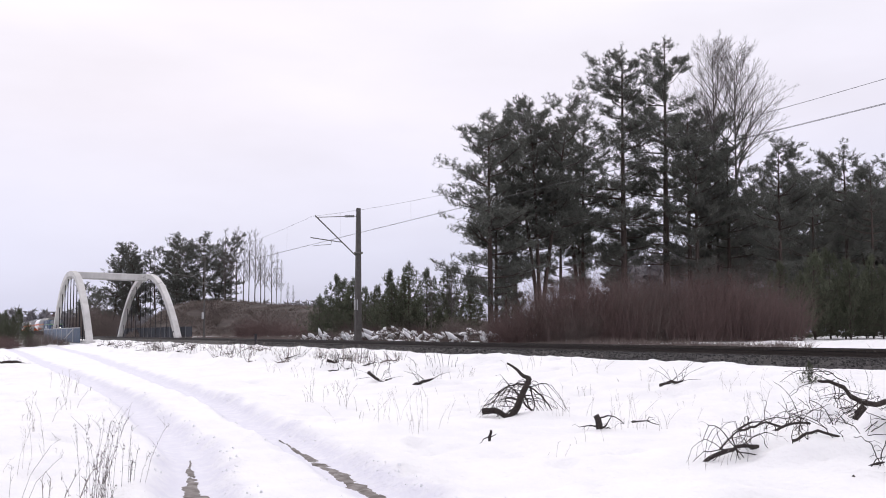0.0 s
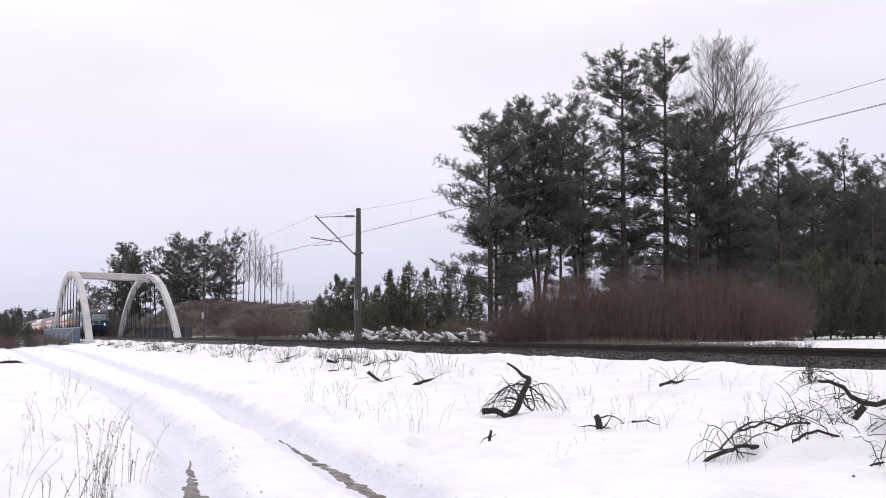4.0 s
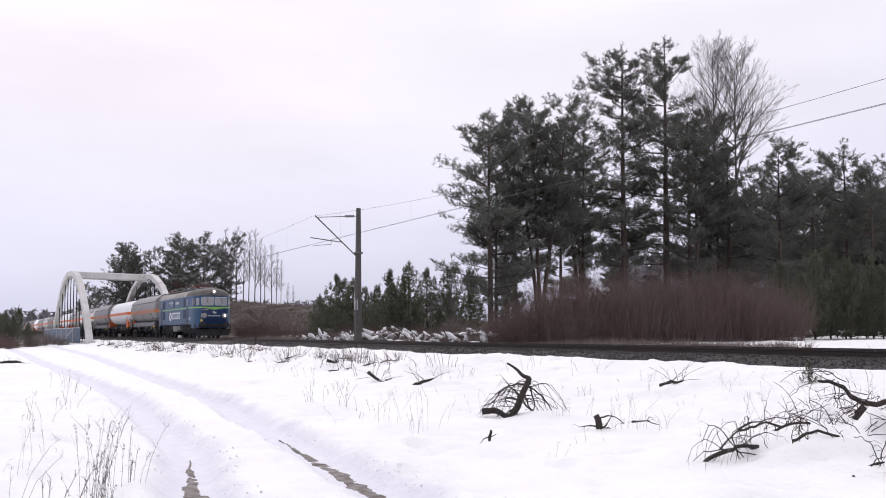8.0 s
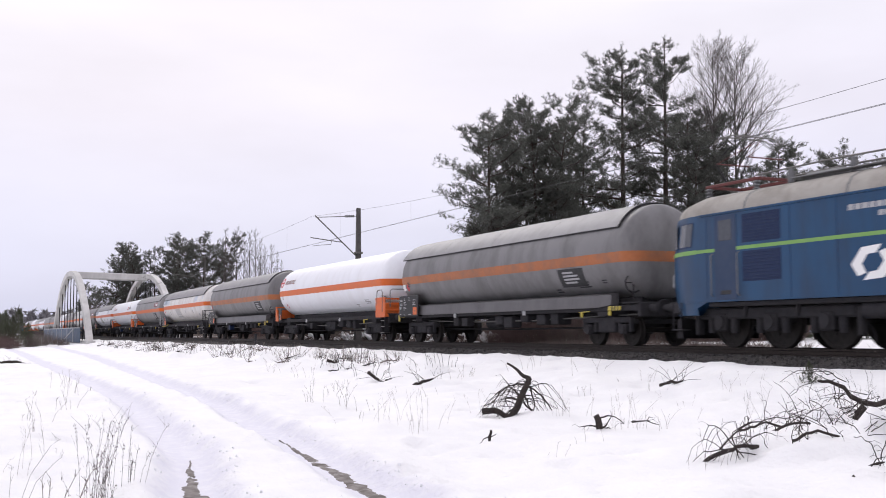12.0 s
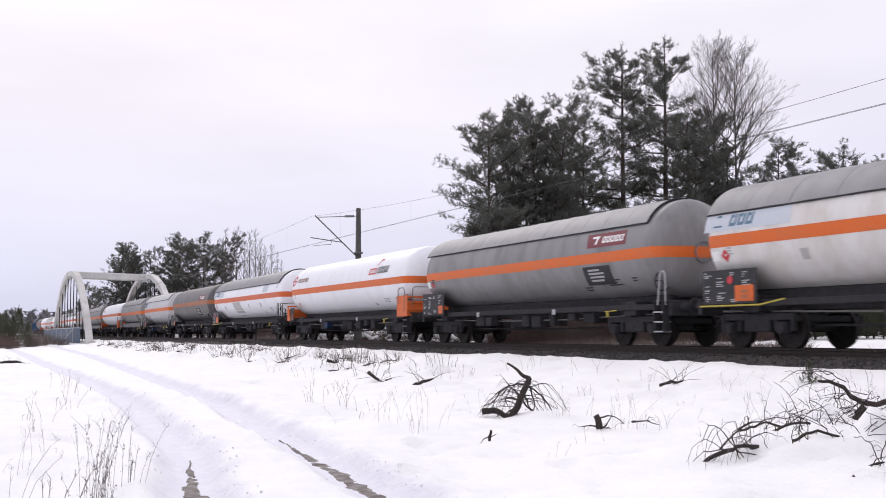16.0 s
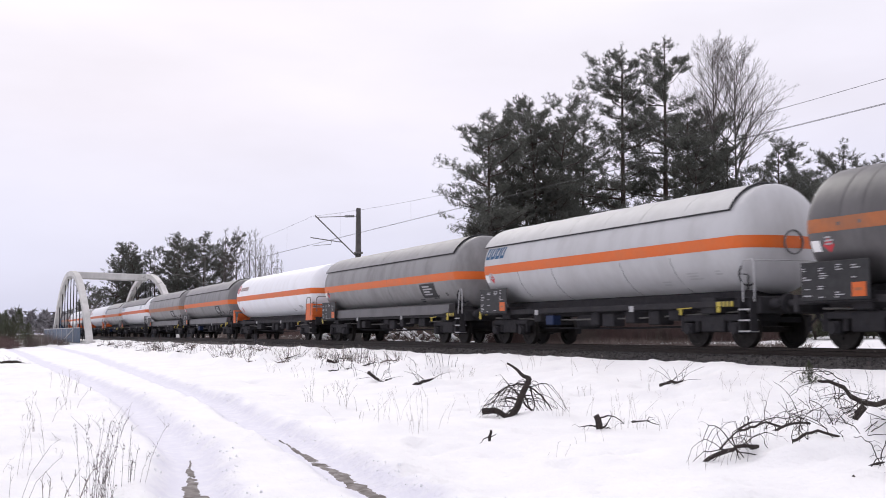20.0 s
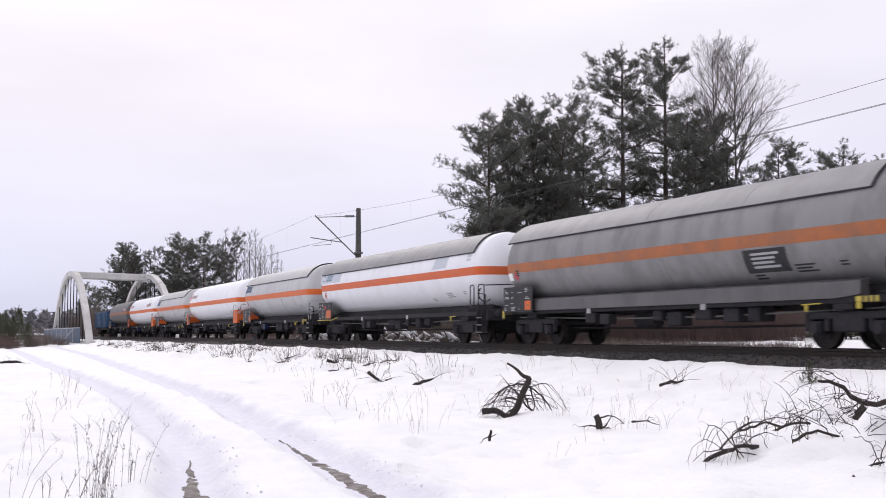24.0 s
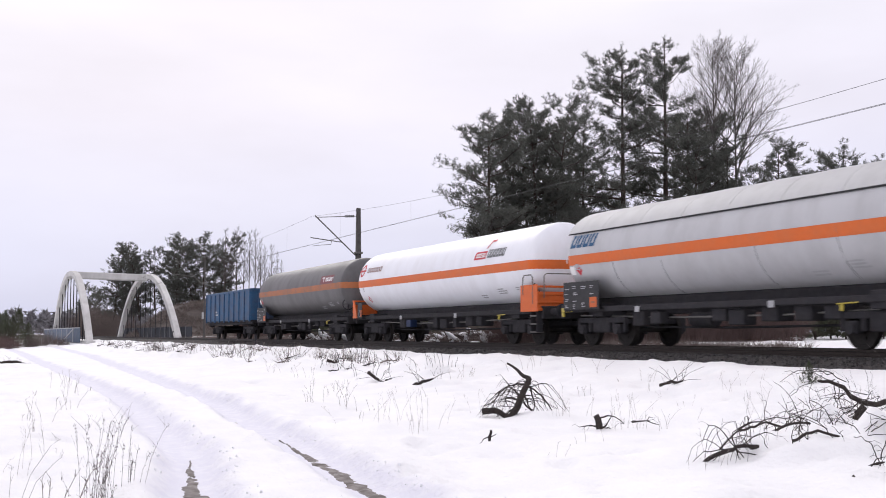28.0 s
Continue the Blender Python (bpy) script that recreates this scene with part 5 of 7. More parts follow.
    if brand in ("blue", "pale"):
        x = -half + 0.55
        if brand == "blue":
            part("wordmark", word_patch(x, x + 1.35, AXIS_Z + 0.24, AXIS_Z + 0.62, r, 4, 0.25), LETTER_BLUE, car, "blue wordmark as plain shapes", fix=False)
        else:
            part("brand_patch", wall_patch(x - 0.25, x + 2.75, AXIS_Z + 0.16, AXIS_Z + 0.68, r, 0.005), LETTER_SHADE, car, "pale blue brand panel", fix=False)
            tri = Build().add([(x + 0.05 + a_, -math.sqrt((r + 0.009) ** 2 - (0.26 + c_) ** 2), AXIS_Z + 0.26 + c_) for a_, c_ in ((0.0, 0.0), (0.36, 0.0), (0.26, 0.30), (0.12, 0.30))], [(0, 1, 2, 3)])
            part("emblem", tri, LETTER_STEEL, car, "steel blue emblem as a plain shape", fix=False)
            part("wordmark", word_patch(x + 0.62, x + 1.50, AXIS_Z + 0.26, AXIS_Z + 0.54, r, 3, 0.15, 0.010), LETTER_STEEL, car, fix=False)
            part("brand_patch", wall_patch(half - 4.3, half - 3.1, AXIS_Z + 0.16, AXIS_Z + 0.72, r, 0.005, lean=0.3), LETTER_SHADE, car, fix=False)
            part("label_square", wall_patch(half - 1.35, half - 1.0, AXIS_Z + 0.3, AXIS_Z + 0.7, r * 0.985, 0.02), LETTER_SHADE, car, fix=False)
    if plate or brand == "red_plate":
        x = half - 4.6 if brand == "ring" else half - 3.7
        if brand == "ring":
            part("name_plate", wall_patch(x, x + 0.9, AXIS_Z + 0.30, AXIS_Z + 0.58, r, 0.006, lean=0.2), LETTER_RED, car, "red name plate", fix=False)
            part("name_bars", word_patch(x + 0.12, x + 0.85, AXIS_Z + 0.36, AXIS_Z + 0.52, r, 5, 0.2, 0.010), WHITE, car, fix=False)
        else:
            part("name_plate", wall_patch(x, x + 2.0, AXIS_Z + 0.17, AXIS_Z + 0.58, r, 0.006, lean=-0.15), PLATE_RED, car, "dark red name plate", fix=False)
            part("name_bars", word_patch(x + 0.75, x + 1.85, AXIS_Z + 0.28, AXIS_Z + 0.47, r, 5, 0.2, 0.010), WHITE, car, fix=False)
            part("bird_mark", wall_patch(x + 0.40, x + 0.50, AXIS_Z + 0.26, AXIS_Z + 0.44, r, 0.010, lean=0.4).add(*(lambda q: (q.v, q.f))(wall_patch(x + 0.25, x + 0.62, AXIS_Z + 0.44, AXIS_Z + 0.50, r, 0.010, n=1))), WHITE, car, "white bird mark", fix=False)
        if brand == "ring":
            part("wordmark", word_patch(x + 1.0, x + 2.3, AXIS_Z + 0.32, AXIS_Z + 0.62, r, 6, 0.2), BOX_GREY, car, fix=False)
            part("bird_mark", wall_patch(x + 0.75, x + 0.85, AXIS_Z + 0.68, AXIS_Z + 0.95, r, 0.007, lean=0.5).add(*(lambda q: (q.v, q.f))(wall_patch(x + 0.85, x + 1.2, AXIS_Z + 0.90, AXIS_Z + 0.98, r, 0.007, n=1))), LETTER_RED, car, "red bird mark", fix=False)
    if patches:
        for x, w_ in ((-half * 0.30, 2.0), (half * 0.1, 0.25), (-half * 0.62, 0.25), (half * 0.42, 0.35)):
            part("repaint_patch", wall_patch(x, x + w_, 1.55 if w_ > 1 else 2.0, 2.42 if w_ > 1 else 2.25, r, 0.005, lean=-0.5 if w_ > 1 else 0), T_PATCH, car, "greyish repaint patch", fix=False)
    # brake gear and valves under the frame
    part("brake_cylinder", Build().tube([(-1.6, -0.55, 0.72), (-0.7, -0.55, 0.72)], 0.2, 12), UNDER, car)
    part("equipment_box", Build().box(0.4, 1.0, -1.1, -0.7, 0.55, 0.93, 0.03), UNDER, car)
    for k, x in enumerate((-3.6, -0.2, 1.6, 2.7, 3.6)):
        wd = 0.3 + 0.35 * rng.random()
        part("equipment_box", Build().box(x, x + wd, -1.12, -0.6, 0.56 + 0.2 * rng.random(), 0.985, 0.03), UNDER, car)
    part("brake_rod", Build().tube([(-half_car + 2.6, -0.35, 0.55), (0, -0.4, 0.50), (half_car - 2.6, -0.35, 0.55)], 0.03, 6), UNDER, car)
    part("valve_box", Build().box(-2.6, -2.15, -1.25, -0.95, 0.62, 0.92, 0.02), GRILLE if seed % 3 == 0 else UNDER, car)
    part("brake_pipe", Build().tube([(-half_car + 1.0, -0.8, 0.9), (-2, -0.95, 0.78), (2.2, -0.95, 0.78), (half_car - 1.0, -0.8, 0.9)], 0.025, 6), STEEL, car)
    for x in (2.0, -3.3):
        part("label_plate", Build().box(x, x + 0.2, -1.25, -1.235, 0.95, 1.11), LETTER_GREY, car)
    part("release_lever", Build().tube([(half_car - 3.6, -1.3, 0.98), (half_car - 3.0, -1.32, 1.0)], 0.016, 6).box(half_car - 3.50, half_car - 3.40, -1.34, -1.28, 0.82, 0.97, 0.02), YELLOW, car, "yellow brake handle")
    buffers_and_hook(car, half_car, 0.62)
    return car


def make_gondola():
    L = 14.04
    car = thing("open_wagon", "blue ribbed open goods wagon at the train's end", "open wagon")
    h = L / 2 - 0.62
    z0, z1, w = 1.22, 3.15, 1.42
    for s in (-1, 1):
        part("side_wall", Build().box(-h, h, s * w - 0.03, s * w + 0.03, z0, z1, 0.01), GONDOLA, car)
        for k in range(10):
            x = -h + 0.08 + (2 * h - 0.16) * k / 9
            part("side_post", Build().box(x - 0.07, x + 0.07, s * w + s * 0.03 - 0.07, s * w + s * 0.03 + 0.07, z0 - 0.1, z1, 0.02), GONDOLA, car)
        part("top_rail", Build().box(-h, h, s * w - 0.08, s * w + 0.08, z1 - 0.1, z1 + 0.04, 0.02), GONDOLA, car)
        part("sole_bar", Build().box(-h, h, s * 1.25 - 0.06, s * 1.25 + 0.06, 0.95, 1.2, 0.02), UNDER, car)
    for e in (-1, 1):
        part("end_wall", Build().box(e * h - 0.04, e * h + 0.04, -w, w, z0, z1, 0.01), GONDOLA, car)
        for y in (-0.9, -0.3, 0.3, 0.9):
            part("end_post", Build().box(e * (h + 0.09) - 0.06, e * (h + 0.09) + 0.06, y - 0.06, y + 0.06, z0 - 0.1, z1, 0.02), GONDOLA, car)
        part("end_rail", Build().box(e * h - 0.09, e * h + 0.09, -w, w, z1 - 0.1, z1 + 0.05, 0.02), GONDOLA, car)
        freight_bogie(car, e * (L / 2 - 2.5))
    part("floor", Build().box(-h, h, -w, w, 1.12, 1.24), UNDER, car)
    part("wagon_bars", Build().box(-3.4, -2.6, -w - 0.036, -w - 0.031, 1.6, 1.7).box(-3.4, -2.9, -w - 0.036, -w - 0.031, 1.8, 1.9), LETTER_GREY, car)
    buffers_and_hook(car, L / 2, 0.62)
    return car


# couplings counted back from the locomotive's nose
TRAIN = []
COUPLINGS = (18.82, 37.25, 55.45, 73.65, 93.55, 110.9, 129.2, 148.45, 165.25, 180.95, 198.55, 216.85, 234.85, 253.25, 273.15, 288.65, 306.85, 322.4, 340.8, 358.2, 372.2)


def add_car(k, make, **kw):
    a, b = COUPLINGS[k - 1], COUPLINGS[k]
    car = make(b - a, seed=k, **kw) if kw else make()
    TRAIN.append((car, (a + b) / 2))


def make_train():
    TRAIN.append((make_loco(), 9.2))
    white = dict(paint=T_WHITE, stripe=STRIPE, guards=True, brand="ring", drop=0.09)
    grey = dict(paint=T_GREY, stripe=STRIPE_DULL, shield=SH_GREY, skirt=T_DARK, r=1.39, shield_angle=60, drop=0.17, sheets=4, rails="none", seams=1)
    vtg = dict(paint=T_WHITE, stripe=STRIPE_RED, shield=SH_GREY, brand="pale", patches=True, drop=0.08, shield_angle=64, sheets=12)
    pale = dict(paint=T_PALE, stripe=STRIPE, shield=SH_PALE, brand="blue", shield_angle=60, sheets=7, drop=0.13, rails="posts", seams=4)
    add_car(1, make_tank_wagon, label="grey gas tank wagon with dull orange stripe and sun shield", panel=0.60, **grey)
    add_car(2, make_tank_wagon, label="clean white gas tank wagon with orange end guards", **white)
    add_car(3, make_tank_wagon, label="grey gas tank wagon with stained sun shield and black panel", panel=0.62, **grey)
    add_car(4, make_tank_wagon, label="soiled white gas tank wagon with grey sun shield", **{**vtg, "paint": T_CREAM, "stripe": STRIPE})
    add_car(5, make_tank_wagon, label="mid-grey gas tank wagon with red name plate and shield", paint=T_MID, stripe=STRIPE, shield=SH_GREY, brand="red_plate", panel=0.58, drop=0.14, sheets=13, rails="loop", shield_angle=60)
    add_car(6, make_tank_wagon, label="white gas tank wagon with red plate and orange guards", plate=True, **white)
    add_car(7, make_tank_wagon, label="white gas tank wagon with red stripe and grey shield", **vtg)
    add_car(8, make_tank_wagon, label="sooty dark grey tank wagon without a sun shield", paint=T_DARK, stripe=STRIPE_DULL, brand="red_plate", ribs=True, panel=0.46, rails="none")
    add_car(9, make_tank_wagon, label="pale grey gas tank wagon with blue wordmark", **pale)
    add_car(10, make_tank_wagon, label="grey gas tank wagon with dark shield and black panel", **{**grey, "paint": T_MID, "panel": 0.60, "stripe": STRIPE, "rails": "loop"})
    add_car(11, make_tank_wagon, label="clean white gas tank wagon with orange end guards", **white)
    add_car(12, make_tank_wagon, label="grey gas tank wagon with bright orange stripe", **{**grey, "stripe": STRIPE, "panel": 0.50})
    add_car(13, make_tank_wagon, label="grey gas tank wagon with a small black panel", **{**grey, "panel": 0.52, "paint": T_MID})
    add_car(14, make_tank_wagon, label="white gas tank wagon with red stripe and grey shield", **{**vtg, "patches": False})
    add_car(15, make_tank_wagon, label="pale grey gas tank wagon with blue wordmark", **pale)
    add_car(16, make_tank_wagon, label="clean white gas tank wagon with orange end guards", **white)
    add_car(17, make_tank_wagon, label="pale grey gas tank wagon with blue wordmark", **pale)
    add_car(18, make_tank_wagon, label="white gas tank wagon with red plate and orange guards", plate=True, **white)
    add_car(19, make_tank_wagon, label="sooty dark grey tank wagon without a sun shield", paint=T_DARK, stripe=STRIPE_DULL, brand="red_plate", ribs=True, rails="none")
    TRAIN.append((make_gondola(), (COUPLINGS[19] + COUPLINGS[20]) / 2))


make_train()


# ---------- earth bank behind the line ----------
def make_bank():
    ridge = ((-153.0, 22.5, 0.2), (-154.4, 24.8, 1.7), (-157.0, 27.9, 3.6), (-159.4, 30.3, 4.7), (-160.7, 32.8, 5.3), (-161.1, 36.5, 5.5), (-159.3, 40.4, 5.3), (-155.2, 44.5, 4.8), (-151.3, 48.2, 4.4), (-145.8, 52.8, 3.8), (-132, 66, 2.5), (-120, 82, 0.4))
    rings = []
    for k, (x, y, h) in enumerate(ridge):
        a, b = ridge[max(0, k - 1)], ridge[min(len(ridge) - 1, k + 1)]
        d = Vector((b[0] - a[0], b[1] - a[1], 0)).normalized()
        n = Vector((d.y, -d.x, 0))
        ring = []
        for t in np.linspace(-1, 1, 17):
            w = 15.0 if t > 0 else 45.0
            z = h * (0.5 * (1 + math.cos(math.pi * t)) if t > 0 else min(1, 3 * (1 + t))) - 0.3
            q = Vector((x, y, 0)) + (n * t * w if t > 0 else Vector((-0.93, 0.37, 0)) * -t * w)
            ring.append((q.x, q.y, z + 0.35 * noise.noise((q.x * 0.2, q.y * 0.2, 0)) * min(1, h)))
        rings.append(ring)
    fine = []
    for a, b in zip(rings, rings[1:]):
        for s in range(6):
            fine.append([tuple(Vector(p).lerp(Vector(q), s / 6) + Vector((0, 0, 0.22 * noise.noise((p[0] * 0.3 + s * 0.4, p[1] * 0.5, 3.0))))) for p, q in zip(a, b)])
    fine.append(rings[-1])
    tagged(part("earth_bank", Build().rings(fine, closed=False), GRASS, smooth=60, fix=False), "brown grassy embankment behind the bridge", "embankment", kind="structure")
    return np.array([[tuple(p) for p in r_] for r_ in fine])


BANK = make_bank()


# ---------- vegetation ----------
def branch_mesh(segs, sides, name, mat):
    """Tapered limbs: segs is a list of (points, radii)."""
    b = Build()
    for pts, rad in segs:
        b.tube(pts, rad, sides if rad[0] > 0.03 else 3, caps=False)
    return b.mesh(name, mat, smooth=60, fix=False)


def blades(centres, spread_, count, length, width, rng, up=0.25, flat=0.7):
    """Tufts of thin pointed blades round each centre; returns vertices and triangles."""
    c = np.repeat(np.asarray(centres), count, axis=0)
    n = len(c)
    d = rng.normal(size=(n, 3))
    d[:, 2] = d[:, 2] * flat + up
    d /= np.linalg.norm(d, axis=1)[:, None]
    base = c + rng.normal(size=(n, 3)) * spread_ * np.array([1, 1, 0.55])
    side = np.cross(d, rng.normal(size=(n, 3)))
    side /= np.linalg.norm(side, axis=1)[:, None] + 1e-9
    ln = length * (0.6 + 0.8 * rng.random((n, 1)))
    wd = width * (0.7 + 0.6 * rng.random((n, 1)))
    v = np.stack([base - side * wd, base + side * wd, base + d * ln], 1).reshape(-1, 3)
    return v, np.arange(len(v)).reshape(-1, 3)


def make_bank_grass():
    """Dead tussocks standing on the embankment."""
    rng = np.random.default_rng(19)
    n = 15000
    i, j = rng.integers(0, len(BANK) - 1, n), rng.integers(5, BANK.shape[1] - 1, n)
    u, w = rng.random((n, 1)), rng.random((n, 1))
    c = (BANK[i, j] * (1 - u) + BANK[i + 1, j] * u) * (1 - w) + (BANK[i, j + 1] * (1 - u) + BANK[i + 1, j + 1] * u) * w
    c = c[(np.sin(c[:, 0] * 0.9) * np.sin(c[:, 1] * 0.7 + c[:, 0] * 0.3) > -0.5)]
    v, f = blades(c, 0.12, 4, 0.45, 0.030, rng, 1.0)
    tagged(new("bank_grass", quick_mesh("bank_grass", v, f, TUSSOCK)), "dead grass tussocks on the embankment", "grass", kind="stuff")


make_bank_grass()


def tall_pine_meshes(seed, h, low, reach, forks=1, dense=1.4, clump=20, per=7, size=0.18, rounded=False):
    """Scots pine: trunk with limbs, and a broken crown of needle clumps on rising shoots."""
    rng = np.random.default_rng(seed)
    segs, tufts, stems = [], [], []
    outline = ((0.0, 0.60), (0.15, 0.95), (0.40, 1.0), (0.62, 0.80), (0.80, 0.50), (0.91, 0.27), (1.0, 0.05))
    if rounded:
        outline = ((0.0, 0.62), (0.15, 0.95), (0.40, 1.0), (0.62, 0.94), (0.80, 0.78), (0.91, 0.58), (1.0, 0.25))
    heavy = rng.random() * 6.283
    for f in range(forks):
        lean = rng.normal(size=2) * (0.012 if forks == 1 else 0.075)
        top = h * (1 if f == 0 else 0.80 + 0.16 * rng.random())
        pts = []
        for k in range(9):
            t = k / 8
            bend = 0.25 * math.sin(3 * t + seed + f)
            pts.append((lean[0] * top * t ** 1.2 + 0.3 * bend * t, lean[1] * top * t ** 1.2 + 0.2 * bend * t, top * t))
        r0 = (0.012 * h + 0.03) * (1 if forks == 1 else 0.75)
        segs.append((pts, [r0 * (1 - 0.93 * (k / 8) ** 1.1) for k in range(9)]))
        stems.append((pts, top))
    for pts, top in stems:
        P = np.array(pts)
        z = top * low
        while z < top * 0.985:
            t = z / top
            q = (t - low) / (1 - low)
            here = np.array([np.interp(t * 8, range(9), P[:, i]) for i in range(3)])
            whorl = 0.55 + 0.75 * rng.random()
            for _ in range(4):
                if rng.random() < 0.22:
                    continue
                a = rng.random() * 6.283
                ln = reach * float(lerp_rows(q, outline)) * min(1.12, whorl * (0.55 + 0.50 * rng.random())) * (1 + 0.10 * math.cos(a - heavy))
                rise = (0.0 + 0.6 * q + 0.28 * rng.random()) * min(ln, 1.9)
                d = np.array([math.cos(a), math.sin(a), 0])
                p1 = here + d * ln * 0.5 + np.array([0, 0, rise * 0.25])
                p2 = here + d * ln + np.array([0, 0, rise])
                segs.append(([tuple(here), tuple(p1), tuple(p2)], [0.010 * ln + 0.016, 0.007 * ln + 0.010, 0.007]))
                subs = max(1, int(ln * 2.3 * dense + 0.4))
                wide = min(1.0, 0.35 + 0.45 * ln)
                for s in range(subs):
                    w = 0.34 + 0.68 * (s + rng.random()) / subs
                    o = here + (p1 - here) * min(1, w * 2) if w < 0.5 else p1 + (p2 - p1) * min(1.0, (w - 0.5) * 2)
                    out = min(0.75, 0.30 * ln)
                    e = o + d * out * rng.random() + np.array([rng.normal() * out, rng.normal() * out, (0.12 + 0.30 * rng.random()) * wide])
                    segs.append(([tuple(o), tuple(e)], [0.012, 0.005]))
                    # shoots that rise from the twig, each a small plume
                    for _k in range(max(2, int(clump / 3.4 * wide))):
                        g = o + (e - o) * (0.25 + 0.75 * rng.random()) + rng.normal(size=3) * np.array([0.10, 0.10, 0.05])
                        way = np.array([rng.normal() * 0.45, rng.normal() * 0.45, 0.30 + 0.55 * rng.random()]) + d * 0.45
                        way *= (0.26 + 0.22 * rng.random()) * (0.5 + 0.5 * wide) / np.linalg.norm(way)
                        for j in range(4):
                            tufts.append(g + way * j / 3)
            z += (0.42 + 0.38 * rng.random()) * (1.0 if q < 0.7 else 0.75)
        for k in range(9):
            tufts.append(np.array(pts[-1]) + np.array([rng.normal() * 0.05, rng.normal() * 0.05, -0.12 * k + 0.15]))
    v, f = blades(tufts, 0.035, per, size, size * 0.085, rng, 0.8)
    return branch_mesh(segs, 7, "trunk", BARK), quick_mesh("crown", v, f, NEEDLE)


def young_pine_meshes(seed, h):
    """Bushy young pine with upright candles at the branch ends."""
    rng = np.random.default_rng(seed)
    segs = [([(0, 0, -0.1), (0.03, 0, h * 0.5), (0, 0.02, h)], [0.05, 0.035, 0.010])]
    tufts = []
    z = 0.12
    while z < h * 0.93:
        q = z / h
        whorl = 0.8 + 0.4 * rng.random()
        for _ in range(9 if q < 0.5 else 6):
            a = rng.random() * 6.283
            ln = (0.38 * h + 0.15) * (1 - q) ** 1.1 * (0.45 + 0.60 * rng.random()) * whorl + 0.05
            base = np.array([0.0, 0.0, z])
            mid = base + np.array([math.cos(a) * ln * 0.65, math.sin(a) * ln * 0.65, 0.15 * ln])
            e = base + np.array([math.cos(a) * ln, math.sin(a) * ln, (0.45 + 0.35 * rng.random()) * ln + 0.08])
            segs.append(([tuple(base), tuple(mid), tuple(e)], [0.016, 0.010, 0.005]))
            for s in range(max(2, int(ln * 8))):
                w = 0.3 + 0.7 * rng.random()
                c = base + (mid - base) * min(1, w / 0.65) if w < 0.65 else mid + (e - mid) * (w - 0.65) / 0.35
                tufts.append(c + rng.normal(size=3) * 0.07)
            up = 0.16 + 0.22 * rng.random()
            for k in range(4):
                tufts.append(e + np.array([0, 0, up * k / 3]))
        z += 0.27 + 0.08 * rng.random()
    for k in range(9):
        tufts.append(np.array([0, 0.02, h * 0.90 + h * 0.11 * k / 8]))
    v, f = blades(tufts, 0.035, 9, 0.15, 0.014, rng, 1.3)
    return branch_mesh(segs, 5, "trunk", BARK), quick_mesh("crown", v, f, NEEDLE_YOUNG)


def fan_tree_meshes(seed, h, low, reach, limbs=24, rise=0.85, thin=0.008, kids=(8, 5, 3)):
    """A leafless tree whose straight limbs fan upwards from the bole, each with rising side twigs."""
    rng = np.random.default_rng(seed)
    thick, fine_ = [], []

    def grow(p, d, ln, r, level):
        n = (5, 4, 3, 2)[min(level - 1, 3)]
        pts, q, dd = [tuple(p)], np.array(p, float), np.array(d, float)
        for k in range(n):
            dd = dd + rng.normal(size=3) * 0.055 + np.array([0, 0, 0.05])
            dd /= np.linalg.norm(dd)
            q = q + dd * ln / n
            pts.append(tuple(q))
        (thick if level == 1 else fine_).append((pts, [max(thin * 0.55, r * (1 - 0.85 * k / n)) for k in range(n + 1)]))
        if level > len(kids):
            return
        for k in range(kids[level - 1]):
            w = 0.18 + 0.80 * (k + rng.random()) / kids[level - 1]
            i = min(n - 1, int(w * n))
            a, b = np.array(pts[i]), np.array(pts[i + 1])
            ax = (b - a) / np.linalg.norm(b - a)
            sd = rng.normal(size=3)
            sd -= ax * sd.dot(ax)
            sd /= np.linalg.norm(sd)
            k2 = ax * 0.82 + sd * (0.42 + 0.22 * rng.random()) + np.array([0, 0, 0.10])
            grow(a + (b - a) * (w * n - i), k2 / np.linalg.norm(k2), ln * (0.58 - 0.30 * w) * (0.75 + 0.5 * rng.random()), max(thin, 0.55 * r * (1 - 0.7 * w)), level + 1)

    bole = [(0.12 * math.sin(2.2 * t + seed) * t, 0.10 * math.cos(2.6 * t + seed) * t, h * t - 0.1) for t in np.linspace(0, 1, 11)]
    r0 = 0.0075 * h + 0.02
    thick.append((bole, [max(thin, r0 * (1 - 0.97 * k / 10)) for k in range(11)]))
    for k in range(limbs):
        w = low + (0.97 - low) * ((k + rng.random()) / limbs) ** 0.85
        q = (w - low) / (1 - low)
        a = k * 2.4 + rng.normal() * 0.5
        out = 0.78 - 0.25 * q
        d = np.array([math.cos(a) * out, math.sin(a) * out, rise * (0.75 + 0.35 * rng.random())])
        o = np.array([np.interp(w, np.linspace(0, 1, 11), [b_[i] for b_ in bole]) for i in range(3)])
        grow(o, d / np.linalg.norm(d), reach * (1.0 - 0.72 * q) * (0.75 + 0.4 * rng.random()), max(thin * 1.3, 0.38 * r0 * (1.05 - 0.8 * q)), 1)
    return branch_mesh(thick, 6, "trunk", BARK_GREY), branch_mesh(fine_, 3, "crown", BARK_GREY)


